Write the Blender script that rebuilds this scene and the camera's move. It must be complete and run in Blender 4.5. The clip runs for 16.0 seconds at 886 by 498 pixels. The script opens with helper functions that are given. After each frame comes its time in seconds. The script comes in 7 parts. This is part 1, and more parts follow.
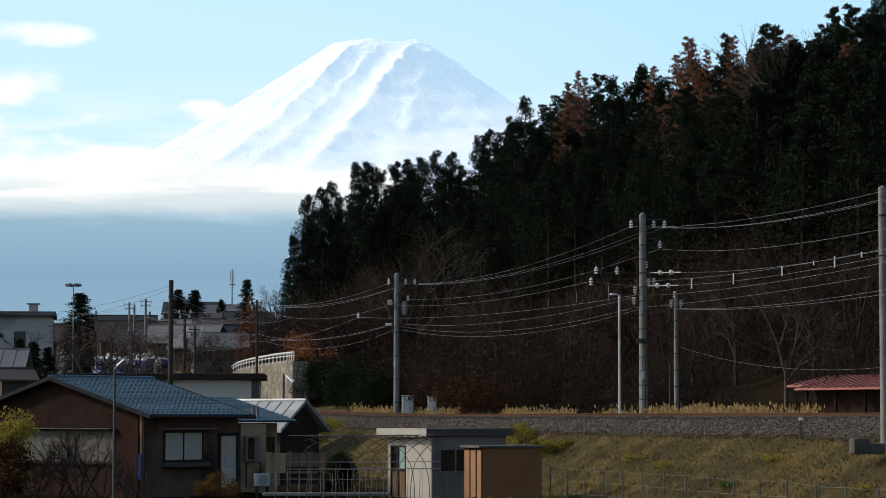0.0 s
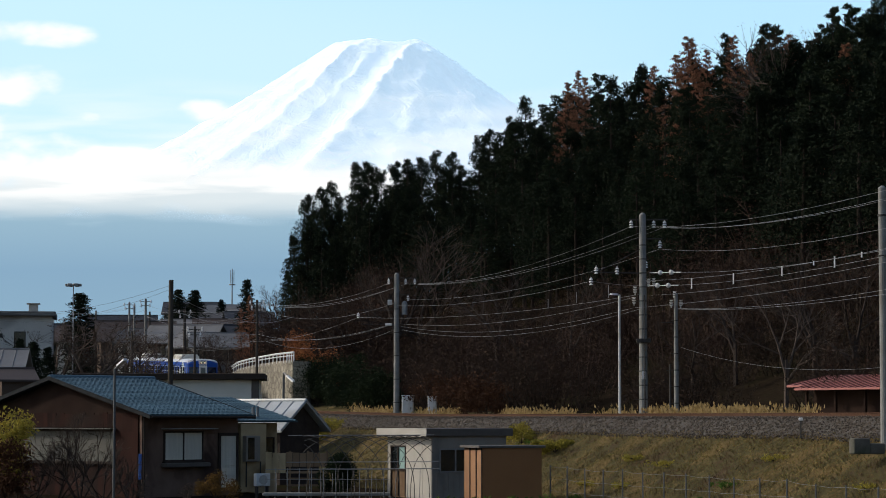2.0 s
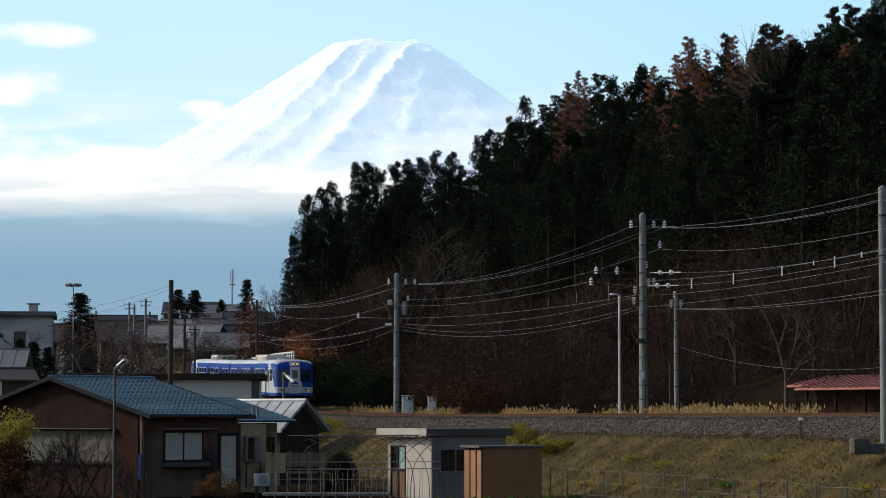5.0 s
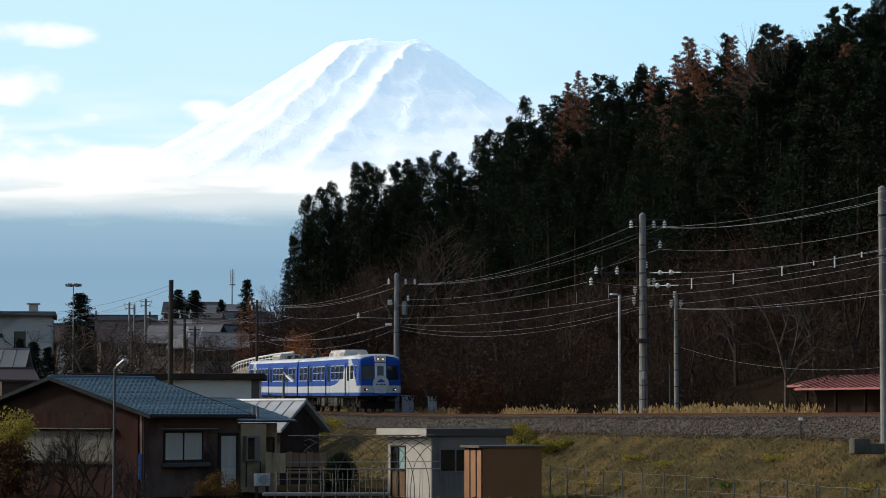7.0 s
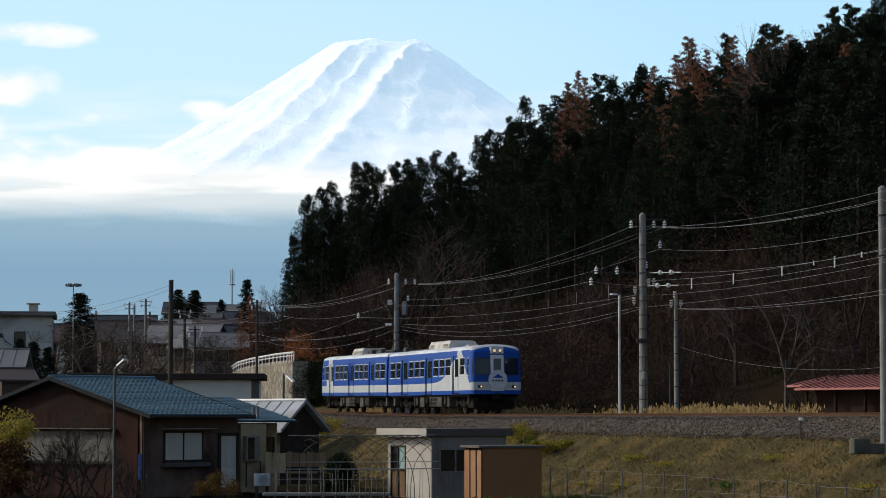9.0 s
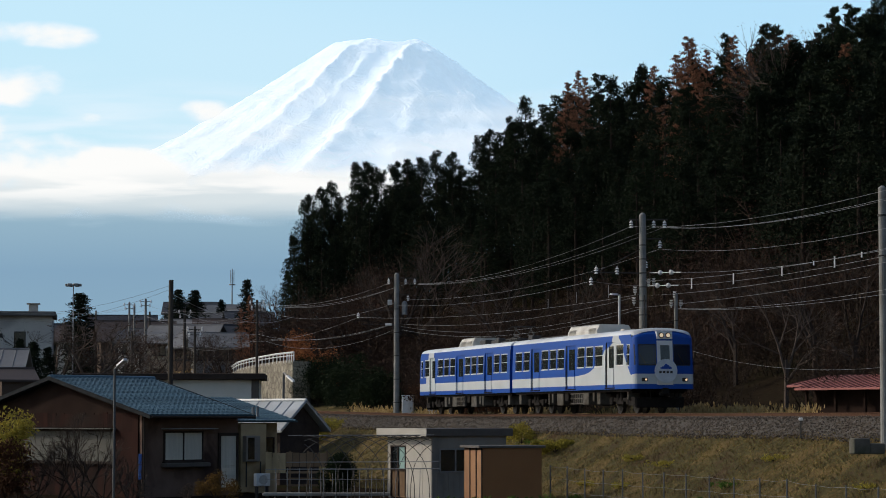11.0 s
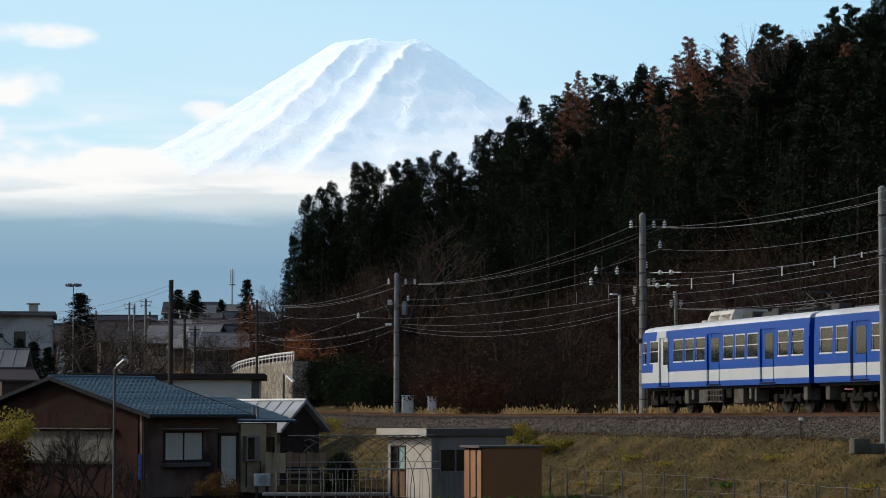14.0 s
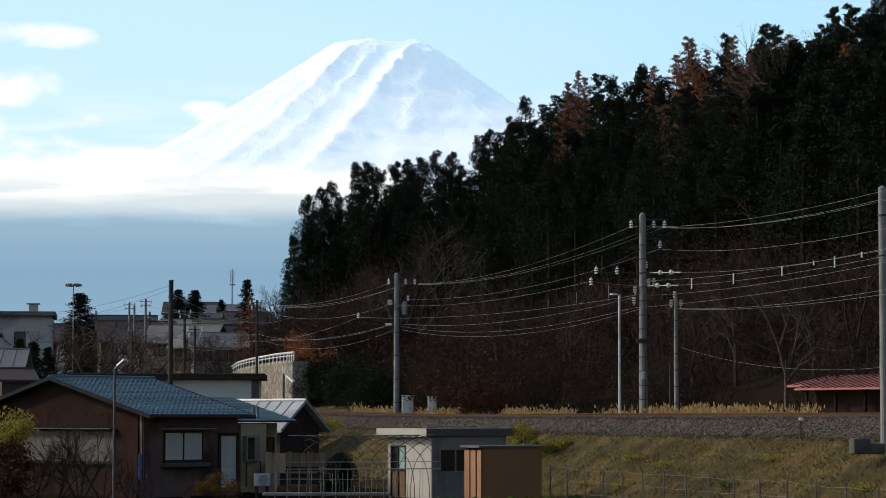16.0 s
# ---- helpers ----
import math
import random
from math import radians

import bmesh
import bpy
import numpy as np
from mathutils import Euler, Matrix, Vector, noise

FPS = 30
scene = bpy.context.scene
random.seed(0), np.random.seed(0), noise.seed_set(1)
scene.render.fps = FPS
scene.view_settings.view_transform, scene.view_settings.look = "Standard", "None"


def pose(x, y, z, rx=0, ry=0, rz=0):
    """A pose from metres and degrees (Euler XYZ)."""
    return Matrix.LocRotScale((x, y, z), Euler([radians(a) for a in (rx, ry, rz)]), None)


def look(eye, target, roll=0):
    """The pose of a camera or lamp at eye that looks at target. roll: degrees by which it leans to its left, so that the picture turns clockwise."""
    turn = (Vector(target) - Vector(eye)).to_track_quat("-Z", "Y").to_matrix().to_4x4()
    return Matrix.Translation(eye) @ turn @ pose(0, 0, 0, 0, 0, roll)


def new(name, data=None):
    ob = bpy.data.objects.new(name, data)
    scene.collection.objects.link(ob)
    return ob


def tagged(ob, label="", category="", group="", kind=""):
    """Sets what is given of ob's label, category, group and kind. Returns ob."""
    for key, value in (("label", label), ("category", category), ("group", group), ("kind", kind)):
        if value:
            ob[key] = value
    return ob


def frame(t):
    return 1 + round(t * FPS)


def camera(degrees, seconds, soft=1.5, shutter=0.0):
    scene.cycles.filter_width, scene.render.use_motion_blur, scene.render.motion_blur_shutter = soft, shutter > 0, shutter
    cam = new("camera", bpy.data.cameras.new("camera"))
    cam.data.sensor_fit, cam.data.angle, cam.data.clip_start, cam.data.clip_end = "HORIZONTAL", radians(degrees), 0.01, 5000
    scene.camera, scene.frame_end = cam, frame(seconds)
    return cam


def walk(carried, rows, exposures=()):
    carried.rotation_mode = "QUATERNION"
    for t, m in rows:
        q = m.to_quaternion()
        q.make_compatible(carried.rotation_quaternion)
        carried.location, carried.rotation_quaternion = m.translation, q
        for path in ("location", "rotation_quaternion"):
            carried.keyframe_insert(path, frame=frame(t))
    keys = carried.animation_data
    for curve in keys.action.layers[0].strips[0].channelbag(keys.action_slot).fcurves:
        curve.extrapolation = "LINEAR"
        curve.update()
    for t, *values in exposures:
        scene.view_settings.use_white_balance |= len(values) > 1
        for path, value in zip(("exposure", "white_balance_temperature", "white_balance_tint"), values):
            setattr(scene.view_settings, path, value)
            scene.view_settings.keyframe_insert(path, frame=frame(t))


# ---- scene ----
CZ = 3.2                      # eye height over the yard
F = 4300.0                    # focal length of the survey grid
TILT = math.atan(297 / F)
cam = camera(2 * math.degrees(math.atan(784 / F)), 16.0, soft=0.95)
walk(cam, [(0, pose(0, 0, CZ, 90 + math.degrees(TILT), 0, 0)), (16, pose(0, 0, CZ, 90 + math.degrees(TILT), 0, 0))],
     exposures=((0, 0.03), (6.5, 0.03), (9, -0.02), (11.5, -0.12), (12.5, -0.15), (13.5, -0.13), (14.5, -0.07), (15.3, 0.0), (16, 0.02)))


def sight(x, y, d):
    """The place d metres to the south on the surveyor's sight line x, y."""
    u, v = (x - 784) / F, (441 - y) / F
    k = d / (math.cos(TILT) - v * math.sin(TILT))
    return Vector((u * k, d, CZ + k * (math.sin(TILT) + v * math.cos(TILT))))


# ---- light ----
SUN_ELEV, SUN_AZ = 32.0, -80.0          # degrees; azimuth from +y, negative towards -x
world = bpy.data.worlds.new("sky")
scene.world = world
world.use_nodes = True
wn = world.node_tree
sky = wn.nodes.new("ShaderNodeTexSky")
sky.sky_type, sky.sun_disc = "NISHITA", False
sky.sun_elevation, sky.sun_rotation = radians(SUN_ELEV), radians(SUN_AZ)
sky.air_density, sky.dust_density, sky.ozone_density = 1.0, 1.5, 1.0
wn.links.new(sky.outputs[0], wn.nodes["Background"].inputs[0])
wn.nodes["Background"].inputs[1].default_value = 0.11
sun_data = bpy.data.lights.new("sun", "SUN")
sun_data.energy, sun_data.angle, sun_data.color = 2.2, radians(8), (1.0, 0.90, 0.77)
sun = new("sun", sun_data)
_a, _e = radians(SUN_AZ), radians(SUN_ELEV)
sun.matrix_world = look((0, 0, 0), (-math.sin(_a) * math.cos(_e), -math.cos(_a) * math.cos(_e), -math.sin(_e)))

# ---- track plan: straight, along s from the viewer's side to the far side; d is the offset to the hill side ----
HEAD = radians(15.606)
BACK = Vector((-math.sin(HEAD), math.cos(HEAD)))
SIDE = Vector((math.cos(HEAD), math.sin(HEAD)))
ORIGIN = Vector((38.74, 1.11))
RAIL_Y = (0, 140, 154, 170, 185, 202, 222, 245, 262, 300, 400)
RAIL_Z = (0.15, 0.15, 0.27, 0.40, 0.60, 1.05, 1.62, 2.32, 2.80, 4.0, 7.2)


def rail_z(s):
    return CZ + float(np.interp(s * math.cos(HEAD), RAIL_Y, RAIL_Z))


def bend(s):
    return -3.1e-5 * max(0.0, s - 110) ** 2


def on_track(s, d, z=0.0):
    d += bend(s)
    p = ORIGIN + BACK * s + SIDE * d
    return Vector((p.x, p.y, rail_z(s) + z))


def track_coords(x, y):
    v = Vector((x, y)) - ORIGIN
    s = v.dot(BACK)
    return s, v.dot(SIDE) - bend(s)


def smooth(a, b, x):
    t = min(1.0, max(0.0, (x - a) / (b - a)))
    return t * t * (3 - 2 * t)


def town_z(y):
    return float(np.interp(y, (0, 155, 200, 235, 262, 300, 340, 420, 520, 700, 4800), (0, 0, 1.2, 4.0, 6.2, 8.9, 11.4, 16.2, 20.6, 24.0, 40.0)))


def ground_z(x, y):
    s, d = track_coords(x, y)
    low = town_z(y)
    bed = rail_z(s) - 0.42
    if d < 0:
        if low > bed - 0.6:
            return low + (bed - 0.6 - low) * (1 - smooth(3, 14, -d))
        return low
    base = bed - 0.6 + 0.7 * smooth(5, 9.5, d)
    end = 1 - smooth(300, 400, s + 0.35 * d)
    crest = 27.0 + 2.0 * math.sin(s * 0.021 + 1) + 9 * (1 - smooth(90, 230, s))
    hill = crest * smooth(8, 80, d) ** 1.1 * end * (0.35 + 0.65 * smooth(-140, 20, s))
    far = max(0.0, low - bed) * smooth(20, 60, d) * (1 - end)
    return base + hill + far + 0.6 * noise.noise(Vector((x * 0.09, y * 0.09, 0))) * smooth(9, 18, d)


# ---- materials ----
def material(name, build):
    m = bpy.data.materials.new(name)
    m.use_nodes = True
    nt = m.node_tree
    build(nt, nt.nodes["Principled BSDF"])
    return m


def node(nt, kind, **values):
    n = nt.nodes.new(kind)
    for k, v in values.items():
        n.inputs[k.replace("_", " ")].default_value = v
    return n


def surface(name, low, high, scale=3.0, rough=0.85, metal=0.0, fine=40.0, bump=0.25, stains=None, stretch=(1, 1, 1), random_amount=0.0, translucent=0.0, spec=0.5):
    """Two-scale mottled surface between two colours, with fine relief, in object metres."""
    def build(nt, b):
        co = nt.nodes.new("ShaderNodeTexCoord")
        mp = node(nt, "ShaderNodeMapping", Scale=stretch)
        nt.links.new(co.outputs["Object"], mp.inputs[0])
        n1 = node(nt, "ShaderNodeTexNoise", Scale=scale, Detail=6.0, Roughness=0.6)
        n2 = node(nt, "ShaderNodeTexNoise", Scale=fine, Detail=3.0)
        nt.links.new(mp.outputs[0], n1.inputs["Vector"])
        nt.links.new(mp.outputs[0], n2.inputs["Vector"])
        mix = nt.nodes.new("ShaderNodeMath")
        mix.operation = "MULTIPLY_ADD"
        mix.inputs[1].default_value = 0.35
        nt.links.new(n2.outputs[0], mix.inputs[0])
        sc = nt.nodes.new("ShaderNodeMath")
        sc.operation = "MULTIPLY"
        sc.inputs[1].default_value = 0.68
        nt.links.new(n1.outputs[0], sc.inputs[0])
        nt.links.new(sc.outputs[0], mix.inputs[2])
        fac = mix.outputs[0]
        if random_amount:
            info = nt.nodes.new("ShaderNodeObjectInfo")
            ra = nt.nodes.new("ShaderNodeMath")
            ra.operation = "MULTIPLY_ADD"
            ra.inputs[1].default_value, = (random_amount,)
            nt.links.new(info.outputs["Random"], ra.inputs[0])
            nt.links.new(fac, ra.inputs[2])
            sb = nt.nodes.new("ShaderNodeMath")
            sb.operation = "SUBTRACT"
            sb.inputs[1].default_value = random_amount / 2
            nt.links.new(ra.outputs[0], sb.inputs[0])
            fac = sb.outputs[0]
        ramp = nt.nodes.new("ShaderNodeValToRGB")
        e = ramp.color_ramp.elements
        e[0].position, e[0].color = 0.30, (*low, 1)
        e[1].position, e[1].color = 0.70, (*high, 1)
        nt.links.new(fac, ramp.inputs[0])
        col = ramp.outputs[0]
        if stains:
            n3 = node(nt, "ShaderNodeTexNoise", Scale=scale * 0.37, Detail=5.0, Distortion=0.6)
            nt.links.new(co.outputs["Object"], n3.inputs["Vector"])
            r3 = nt.nodes.new("ShaderNodeValToRGB")
            r3.color_ramp.elements[0].position, r3.color_ramp.elements[1].position = 0.48, 0.66
            nt.links.new(n3.outputs[0], r3.inputs[0])
            mc = nt.nodes.new("ShaderNodeMixRGB")
            mc.inputs[2].default_value = (*stains, 1)
            nt.links.new(r3.outputs[0], mc.inputs[0])
            nt.links.new(col, mc.inputs[1])
            col = mc.outputs[0]
        nt.links.new(col, b.inputs["Base Color"])
        b.inputs["Roughness"].default_value, b.inputs["Metallic"].default_value = rough, metal
        b.inputs["Specular IOR Level"].default_value = spec if rough < 0.8 else 0.12
        if bump:
            bp = node(nt, "ShaderNodeBump", Strength=bump, Distance=0.02)
            nt.links.new(n2.outputs[0], bp.inputs["Height"])
            nt.links.new(bp.outputs[0], b.inputs["Normal"])
        if translucent:
            tr = nt.nodes.new("ShaderNodeBsdfTranslucent")
            ms = nt.nodes.new("ShaderNodeMixShader")
            ms.inputs[0].default_value = translucent
            nt.links.new(col, tr.inputs[0])
            nt.links.new(b.outputs[0], ms.inputs[1])
            nt.links.new(tr.outputs[0], ms.inputs[2])
            nt.links.new(ms.outputs[0], nt.nodes["Material Output"].inputs[0])
    return material(name, build)


# ---- mesh tools ----
class Shape:
    """Collects vertices and faces for one mesh."""
    def __init__(self):
        self.v, self.f = [], []

    def face(self, *pts):
        n = len(self.v)
        self.v.extend(tuple(p) for p in pts)
        self.f.append(tuple(range(n, n + len(pts))))

    def box(self, lo, hi, c=0.0, m=None):
        """A box with chamfered vertical and horizontal edges of width c."""
        n = len(self.v)
        x0, y0, z0 = lo
        x1, y1, z1 = hi
        if c <= 0:
            pts = [(x, y, z) for z in (z0, z1) for x, y in ((x0, y0), (x1, y0), (x1, y1), (x0, y1))]
            fs = [(0, 3, 2, 1), (4, 5, 6, 7), (0, 1, 5, 4), (1, 2, 6, 5), (2, 3, 7, 6), (3, 0, 4, 7)]
        else:
            def ring(z, i):
                return [(x0 + i + c, y0 + i, z), (x1 - i - c, y0 + i, z), (x1 - i, y0 + i + c, z), (x1 - i, y1 - i - c, z),
                        (x1 - i - c, y1 - i, z), (x0 + i + c, y1 - i, z), (x0 + i, y1 - i - c, z), (x0 + i, y0 + i + c, z)]
            pts = ring(z0, c) + ring(z0 + c, 0) + ring(z1 - c, 0) + ring(z1, c)
            fs = [tuple(reversed(range(8))), tuple(range(24, 32))]
            for k in range(3):
                for i in range(8):
                    j = (i + 1) % 8
                    fs.append((k * 8 + i, k * 8 + j, k * 8 + 8 + j, k * 8 + 8 + i))
        if m is not None:
            pts = [tuple(m @ Vector(p)) for p in pts]
        self.v.extend(pts)
        self.f.extend(tuple(n + i for i in f) for f in fs)
        return self

    def rod(self, a, b, r0, r1=None, seg=8, caps=True):
        r1 = r0 if r1 is None else r1
        a, b = Vector(a), Vector(b)
        w = (b - a).normalized()
        u = w.cross(Vector((0, 0, 1)) if abs(w.z) < 0.9 else Vector((1, 0, 0))).normalized()
        q = w.cross(u)
        n = len(self.v)
        for p, r in ((a, r0), (b, r1)):
            for i in range(seg):
                t = 2 * math.pi * i / seg
                self.v.append(tuple(p + (u * math.cos(t) + q * math.sin(t)) * r))
        for i in range(seg):
            j = (i + 1) % seg
            self.f.append((n + i, n + j, n + seg + j, n + seg + i))
        if caps:
            self.f.append(tuple(n + i for i in reversed(range(seg))))
            self.f.append(tuple(n + seg + i for i in range(seg)))
        return self

    def tube(self, pts, r, seg=4):
        n, k = len(self.v), len(pts)
        for i, p in enumerate(pts):
            w = (Vector(pts[min(k - 1, i + 1)]) - Vector(pts[max(0, i - 1)])).normalized()
            u = w.cross(Vector((0, 0, 1)) if abs(w.z) < 0.9 else Vector((1, 0, 0))).normalized()
            q = w.cross(u)
            for j in range(seg):
                t = 2 * math.pi * j / seg
                self.v.append(tuple(Vector(p) + (u * math.cos(t) + q * math.sin(t)) * r))
        for i in range(k - 1):
            for j in range(seg):
                j2 = (j + 1) % seg
                self.f.append((n + i * seg + j, n + i * seg + j2, n + i * seg + seg + j2, n + i * seg + seg + j))
        return self

    def extrude(self, profile, a, b, axis_x, axis_z, caps=True):
        """A closed profile of (x, z) swept from a to b."""
        n, k = len(self.v), len(profile)
        for p in (Vector(a), Vector(b)):
            for x, z in profile:
                self.v.append(tuple(p + Vector(axis_x) * x + Vector(axis_z) * z))
        for i in range(k):
            j = (i + 1) % k
            self.f.append((n + i, n + j, n + k + j, n + k + i))
        if caps:
            self.f.append(tuple(n + i for i in reversed(range(k))))
            self.f.append(tuple(n + k + i for i in range(k)))
        return self

    def mesh(self, name, mat, smooth_faces=False):
        me = bpy.data.meshes.new(name)
        me.from_pydata(self.v, [], self.f)
        me.materials.append(mat)
        if smooth_faces:
            me.shade_smooth()
        me.update()
        return me


def put(name, shape, mat, parent=None, label="", smooth_faces=False, at=None):
    """One mesh object, as a part under its thing or as a thing."""
    ob = new(name, shape.mesh(name, mat, smooth_faces))
    ob.parent = parent
    if at is not None:
        ob.matrix_basis = at
    if label:
        tagged(ob, label)
    return ob


def thing(name, label, category, m, group=""):
    e = new(name)
    e.matrix_basis = m
    e.empty_display_size = 0.2
    return tagged(e, label, category, group)


def spin(x, y, z, deg):
    return pose(x, y, z, 0, 0, deg)


# ---- colours of things ----
M_BALLAST = surface("ballast stone", (0.03, 0.027, 0.024), (0.15, 0.137, 0.12), 9, 0.95, fine=60, bump=0.9, stains=(0.07, 0.05, 0.032))
M_STONE = surface("crushed stone", (0.03, 0.027, 0.025), (0.17, 0.155, 0.14), 5, 0.95, fine=30)
def bank_build(nt, b):
    g = nt.nodes.new("ShaderNodeNewGeometry")
    big = node(nt, "ShaderNodeTexNoise", Scale=0.45, Detail=4.0, Roughness=0.6)
    tuft = node(nt, "ShaderNodeTexNoise", Scale=7.0, Detail=8.0, Roughness=0.78, Distortion=0.5)
    for q in (big, tuft):
        nt.links.new(g.outputs["Position"], q.inputs["Vector"])
    f = math_node(nt, "MULTIPLY_ADD", tuft.outputs[0], 0.9, math_node(nt, "MULTIPLY_ADD", big.outputs[0], 1.1, -0.55), clamp=True)
    col = ramp_node(nt, f, [(0.0, (0.06, 0.042, 0.027)), (0.25, (0.135, 0.088, 0.05)), (0.42, (0.12, 0.11, 0.045)), (0.6, (0.24, 0.16, 0.07)), (0.78, (0.20, 0.185, 0.062)), (1.0, (0.36, 0.26, 0.12))])
    nt.links.new(col, b.inputs["Base Color"])
    b.inputs["Roughness"].default_value = 1.0
    b.inputs["Specular IOR Level"].default_value = 0.1
    bp = node(nt, "ShaderNodeBump", Strength=1.0, Distance=0.25)
    nt.links.new(tuft.outputs[0], bp.inputs["Height"])
    nt.links.new(bp.outputs[0], b.inputs["Normal"])


M_RUST = surface("rusty rail steel", (0.05, 0.024, 0.015), (0.12, 0.065, 0.04), 6, 0.8, 0.1)
M_SLEEPER = surface("weathered sleeper", (0.10, 0.085, 0.07), (0.22, 0.19, 0.16), 4, 0.9, random_amount=0.4)
M_CONCRETE = surface("pole concrete", (0.17, 0.175, 0.17), (0.33, 0.33, 0.315), 2, 0.85, fine=35, stains=(0.2, 0.19, 0.17))
M_DARKPOLE = surface("creosoted pole", (0.035, 0.03, 0.026), (0.10, 0.085, 0.07), 4, 0.9, stretch=(1, 1, 0.15))
M_STEEL = surface("galvanised steel", (0.17, 0.175, 0.18), (0.32, 0.325, 0.33), 5, 0.55, 0.3)
M_DARKSTEEL = surface("dark painted steel", (0.02, 0.02, 0.02), (0.06, 0.058, 0.055), 5, 0.6, 0.3)
M_PORCELAIN = surface("white porcelain", (0.6, 0.6, 0.58), (0.82, 0.82, 0.8), 6, 0.25)
M_WIRE = surface("aluminium wire", (0.22, 0.22, 0.22), (0.40, 0.40, 0.40), 3, 0.5, 0.6, bump=0)
M_WIREDARK = surface("black insulated wire", (0.02, 0.02, 0.02), (0.05, 0.05, 0.05), 3, 0.5, bump=0)
M_BOXGREY = surface("light grey cabinet paint", (0.52, 0.54, 0.54), (0.70, 0.71, 0.70), 2, 0.5, stains=(0.42, 0.40, 0.36))


def glass_build(tint, rough=0.04):
    def build(nt, b):
        b.inputs["Base Color"].default_value = (*tint, 1)
        b.inputs["Roughness"].default_value = rough
        b.inputs["Transmission Weight"].default_value = 0.85
        b.inputs["IOR"].default_value = 1.45
    return build


M_GLASS = material("tinted window glass", glass_build((0.13, 0.17, 0.18)))


def lamp_build(col, strength):
    def build(nt, b):
        b.inputs["Base Color"].default_value = (*col, 1)
        b.inputs["Emission Color"].default_value = (*col, 1)
        b.inputs["Emission Strength"].default_value = strength
    return build


M_LAMP = material("lit headlamp", lamp_build((0.90, 0.66, 0.44), 0.6))


# ---- far distance: sky, cloud bank and the snow mountain ----
def math_node(nt, op, a, b=None, c=None, clamp=False):
    n = nt.nodes.new("ShaderNodeMath")
    n.operation, n.use_clamp = op, clamp
    for i, v in enumerate((a, b, c)):
        if v is None:
            continue
        if isinstance(v, (int, float)):
            n.inputs[i].default_value = v
        else:
            nt.links.new(v, n.inputs[i])
    return n.outputs[0]


def ramp_node(nt, fac, stops, interp="LINEAR"):
    r = nt.nodes.new("ShaderNodeValToRGB")
    r.color_ramp.interpolation = interp
    e = r.color_ramp.elements
    e.remove(e[1])
    for k, (p, c) in enumerate(stops):
        el = e[0] if k == 0 else e.new(p)
        el.position = p
        el.color = (*c, 1) if isinstance(c, tuple) else (c, c, c, 1)
    nt.links.new(fac, r.inputs[0])
    return r.outputs[0]


def step_node(nt, v, a, b):
    n = nt.nodes.new("ShaderNodeMapRange")
    n.interpolation_type = "SMOOTHSTEP"
    n.inputs[1].default_value, n.inputs[2].default_value = a, b
    nt.links.new(v, n.inputs[0])
    return n.outputs[0]


def sheet(name, d, x0, x1, y0, y1, mat):
    """An upright sheet far away; its own x and z run in survey units."""
    k = d / F
    s = Shape()
    nx, nz = 24, 12
    for j in range(nz):
        for i in range(nx):
            xa, xb = x0 + (x1 - x0) * i / nx, x0 + (x1 - x0) * (i + 1) / nx
            za, zb = y0 + (y1 - y0) * j / nz, y0 + (y1 - y0) * (j + 1) / nz
            s.face((xa, 0, za), (xb, 0, za), (xb, 0, zb), (xa, 0, zb))
    ob = put(name, s, mat)
    # survey units from the horizon point straight ahead
    ob.matrix_basis = Matrix.Translation((0, d, CZ)) @ Matrix.Diagonal((k, 1, k, 1))
    return ob


def sky_build(nt, b):
    co = nt.nodes.new("ShaderNodeTexCoord")
    sp = nt.nodes.new("ShaderNodeSeparateXYZ")
    nt.links.new(co.outputs["Object"], sp.inputs[0])
    z = math_node(nt, "DIVIDE", sp.outputs[2], 1000.0)
    col = ramp_node(nt, z, [(0.0, (0.20, 0.34, 0.47)), (0.20, (0.27, 0.43, 0.56)), (0.36, (0.33, 0.50, 0.63)), (0.46, (0.56, 0.82, 0.95)),
                            (0.60, (0.50, 0.78, 0.97)), (0.80, (0.46, 0.75, 0.98)), (1.0, (0.33, 0.62, 0.93))])
    # paler towards the sun's side
    side = step_node(nt, sp.outputs[0], 700, -800)
    mx = nt.nodes.new("ShaderNodeMixRGB")
    mx.inputs[2].default_value = (0.66, 0.90, 1.0, 1)
    nt.links.new(math_node(nt, "MULTIPLY", side, 0.55), mx.inputs[0])
    nt.links.new(col, mx.inputs[1])
    em = node(nt, "ShaderNodeEmission", Strength=1.05)
    nt.links.new(mx.outputs[0], em.inputs[0])
    nt.links.new(em.outputs[0], nt.nodes["Material Output"].inputs[0])


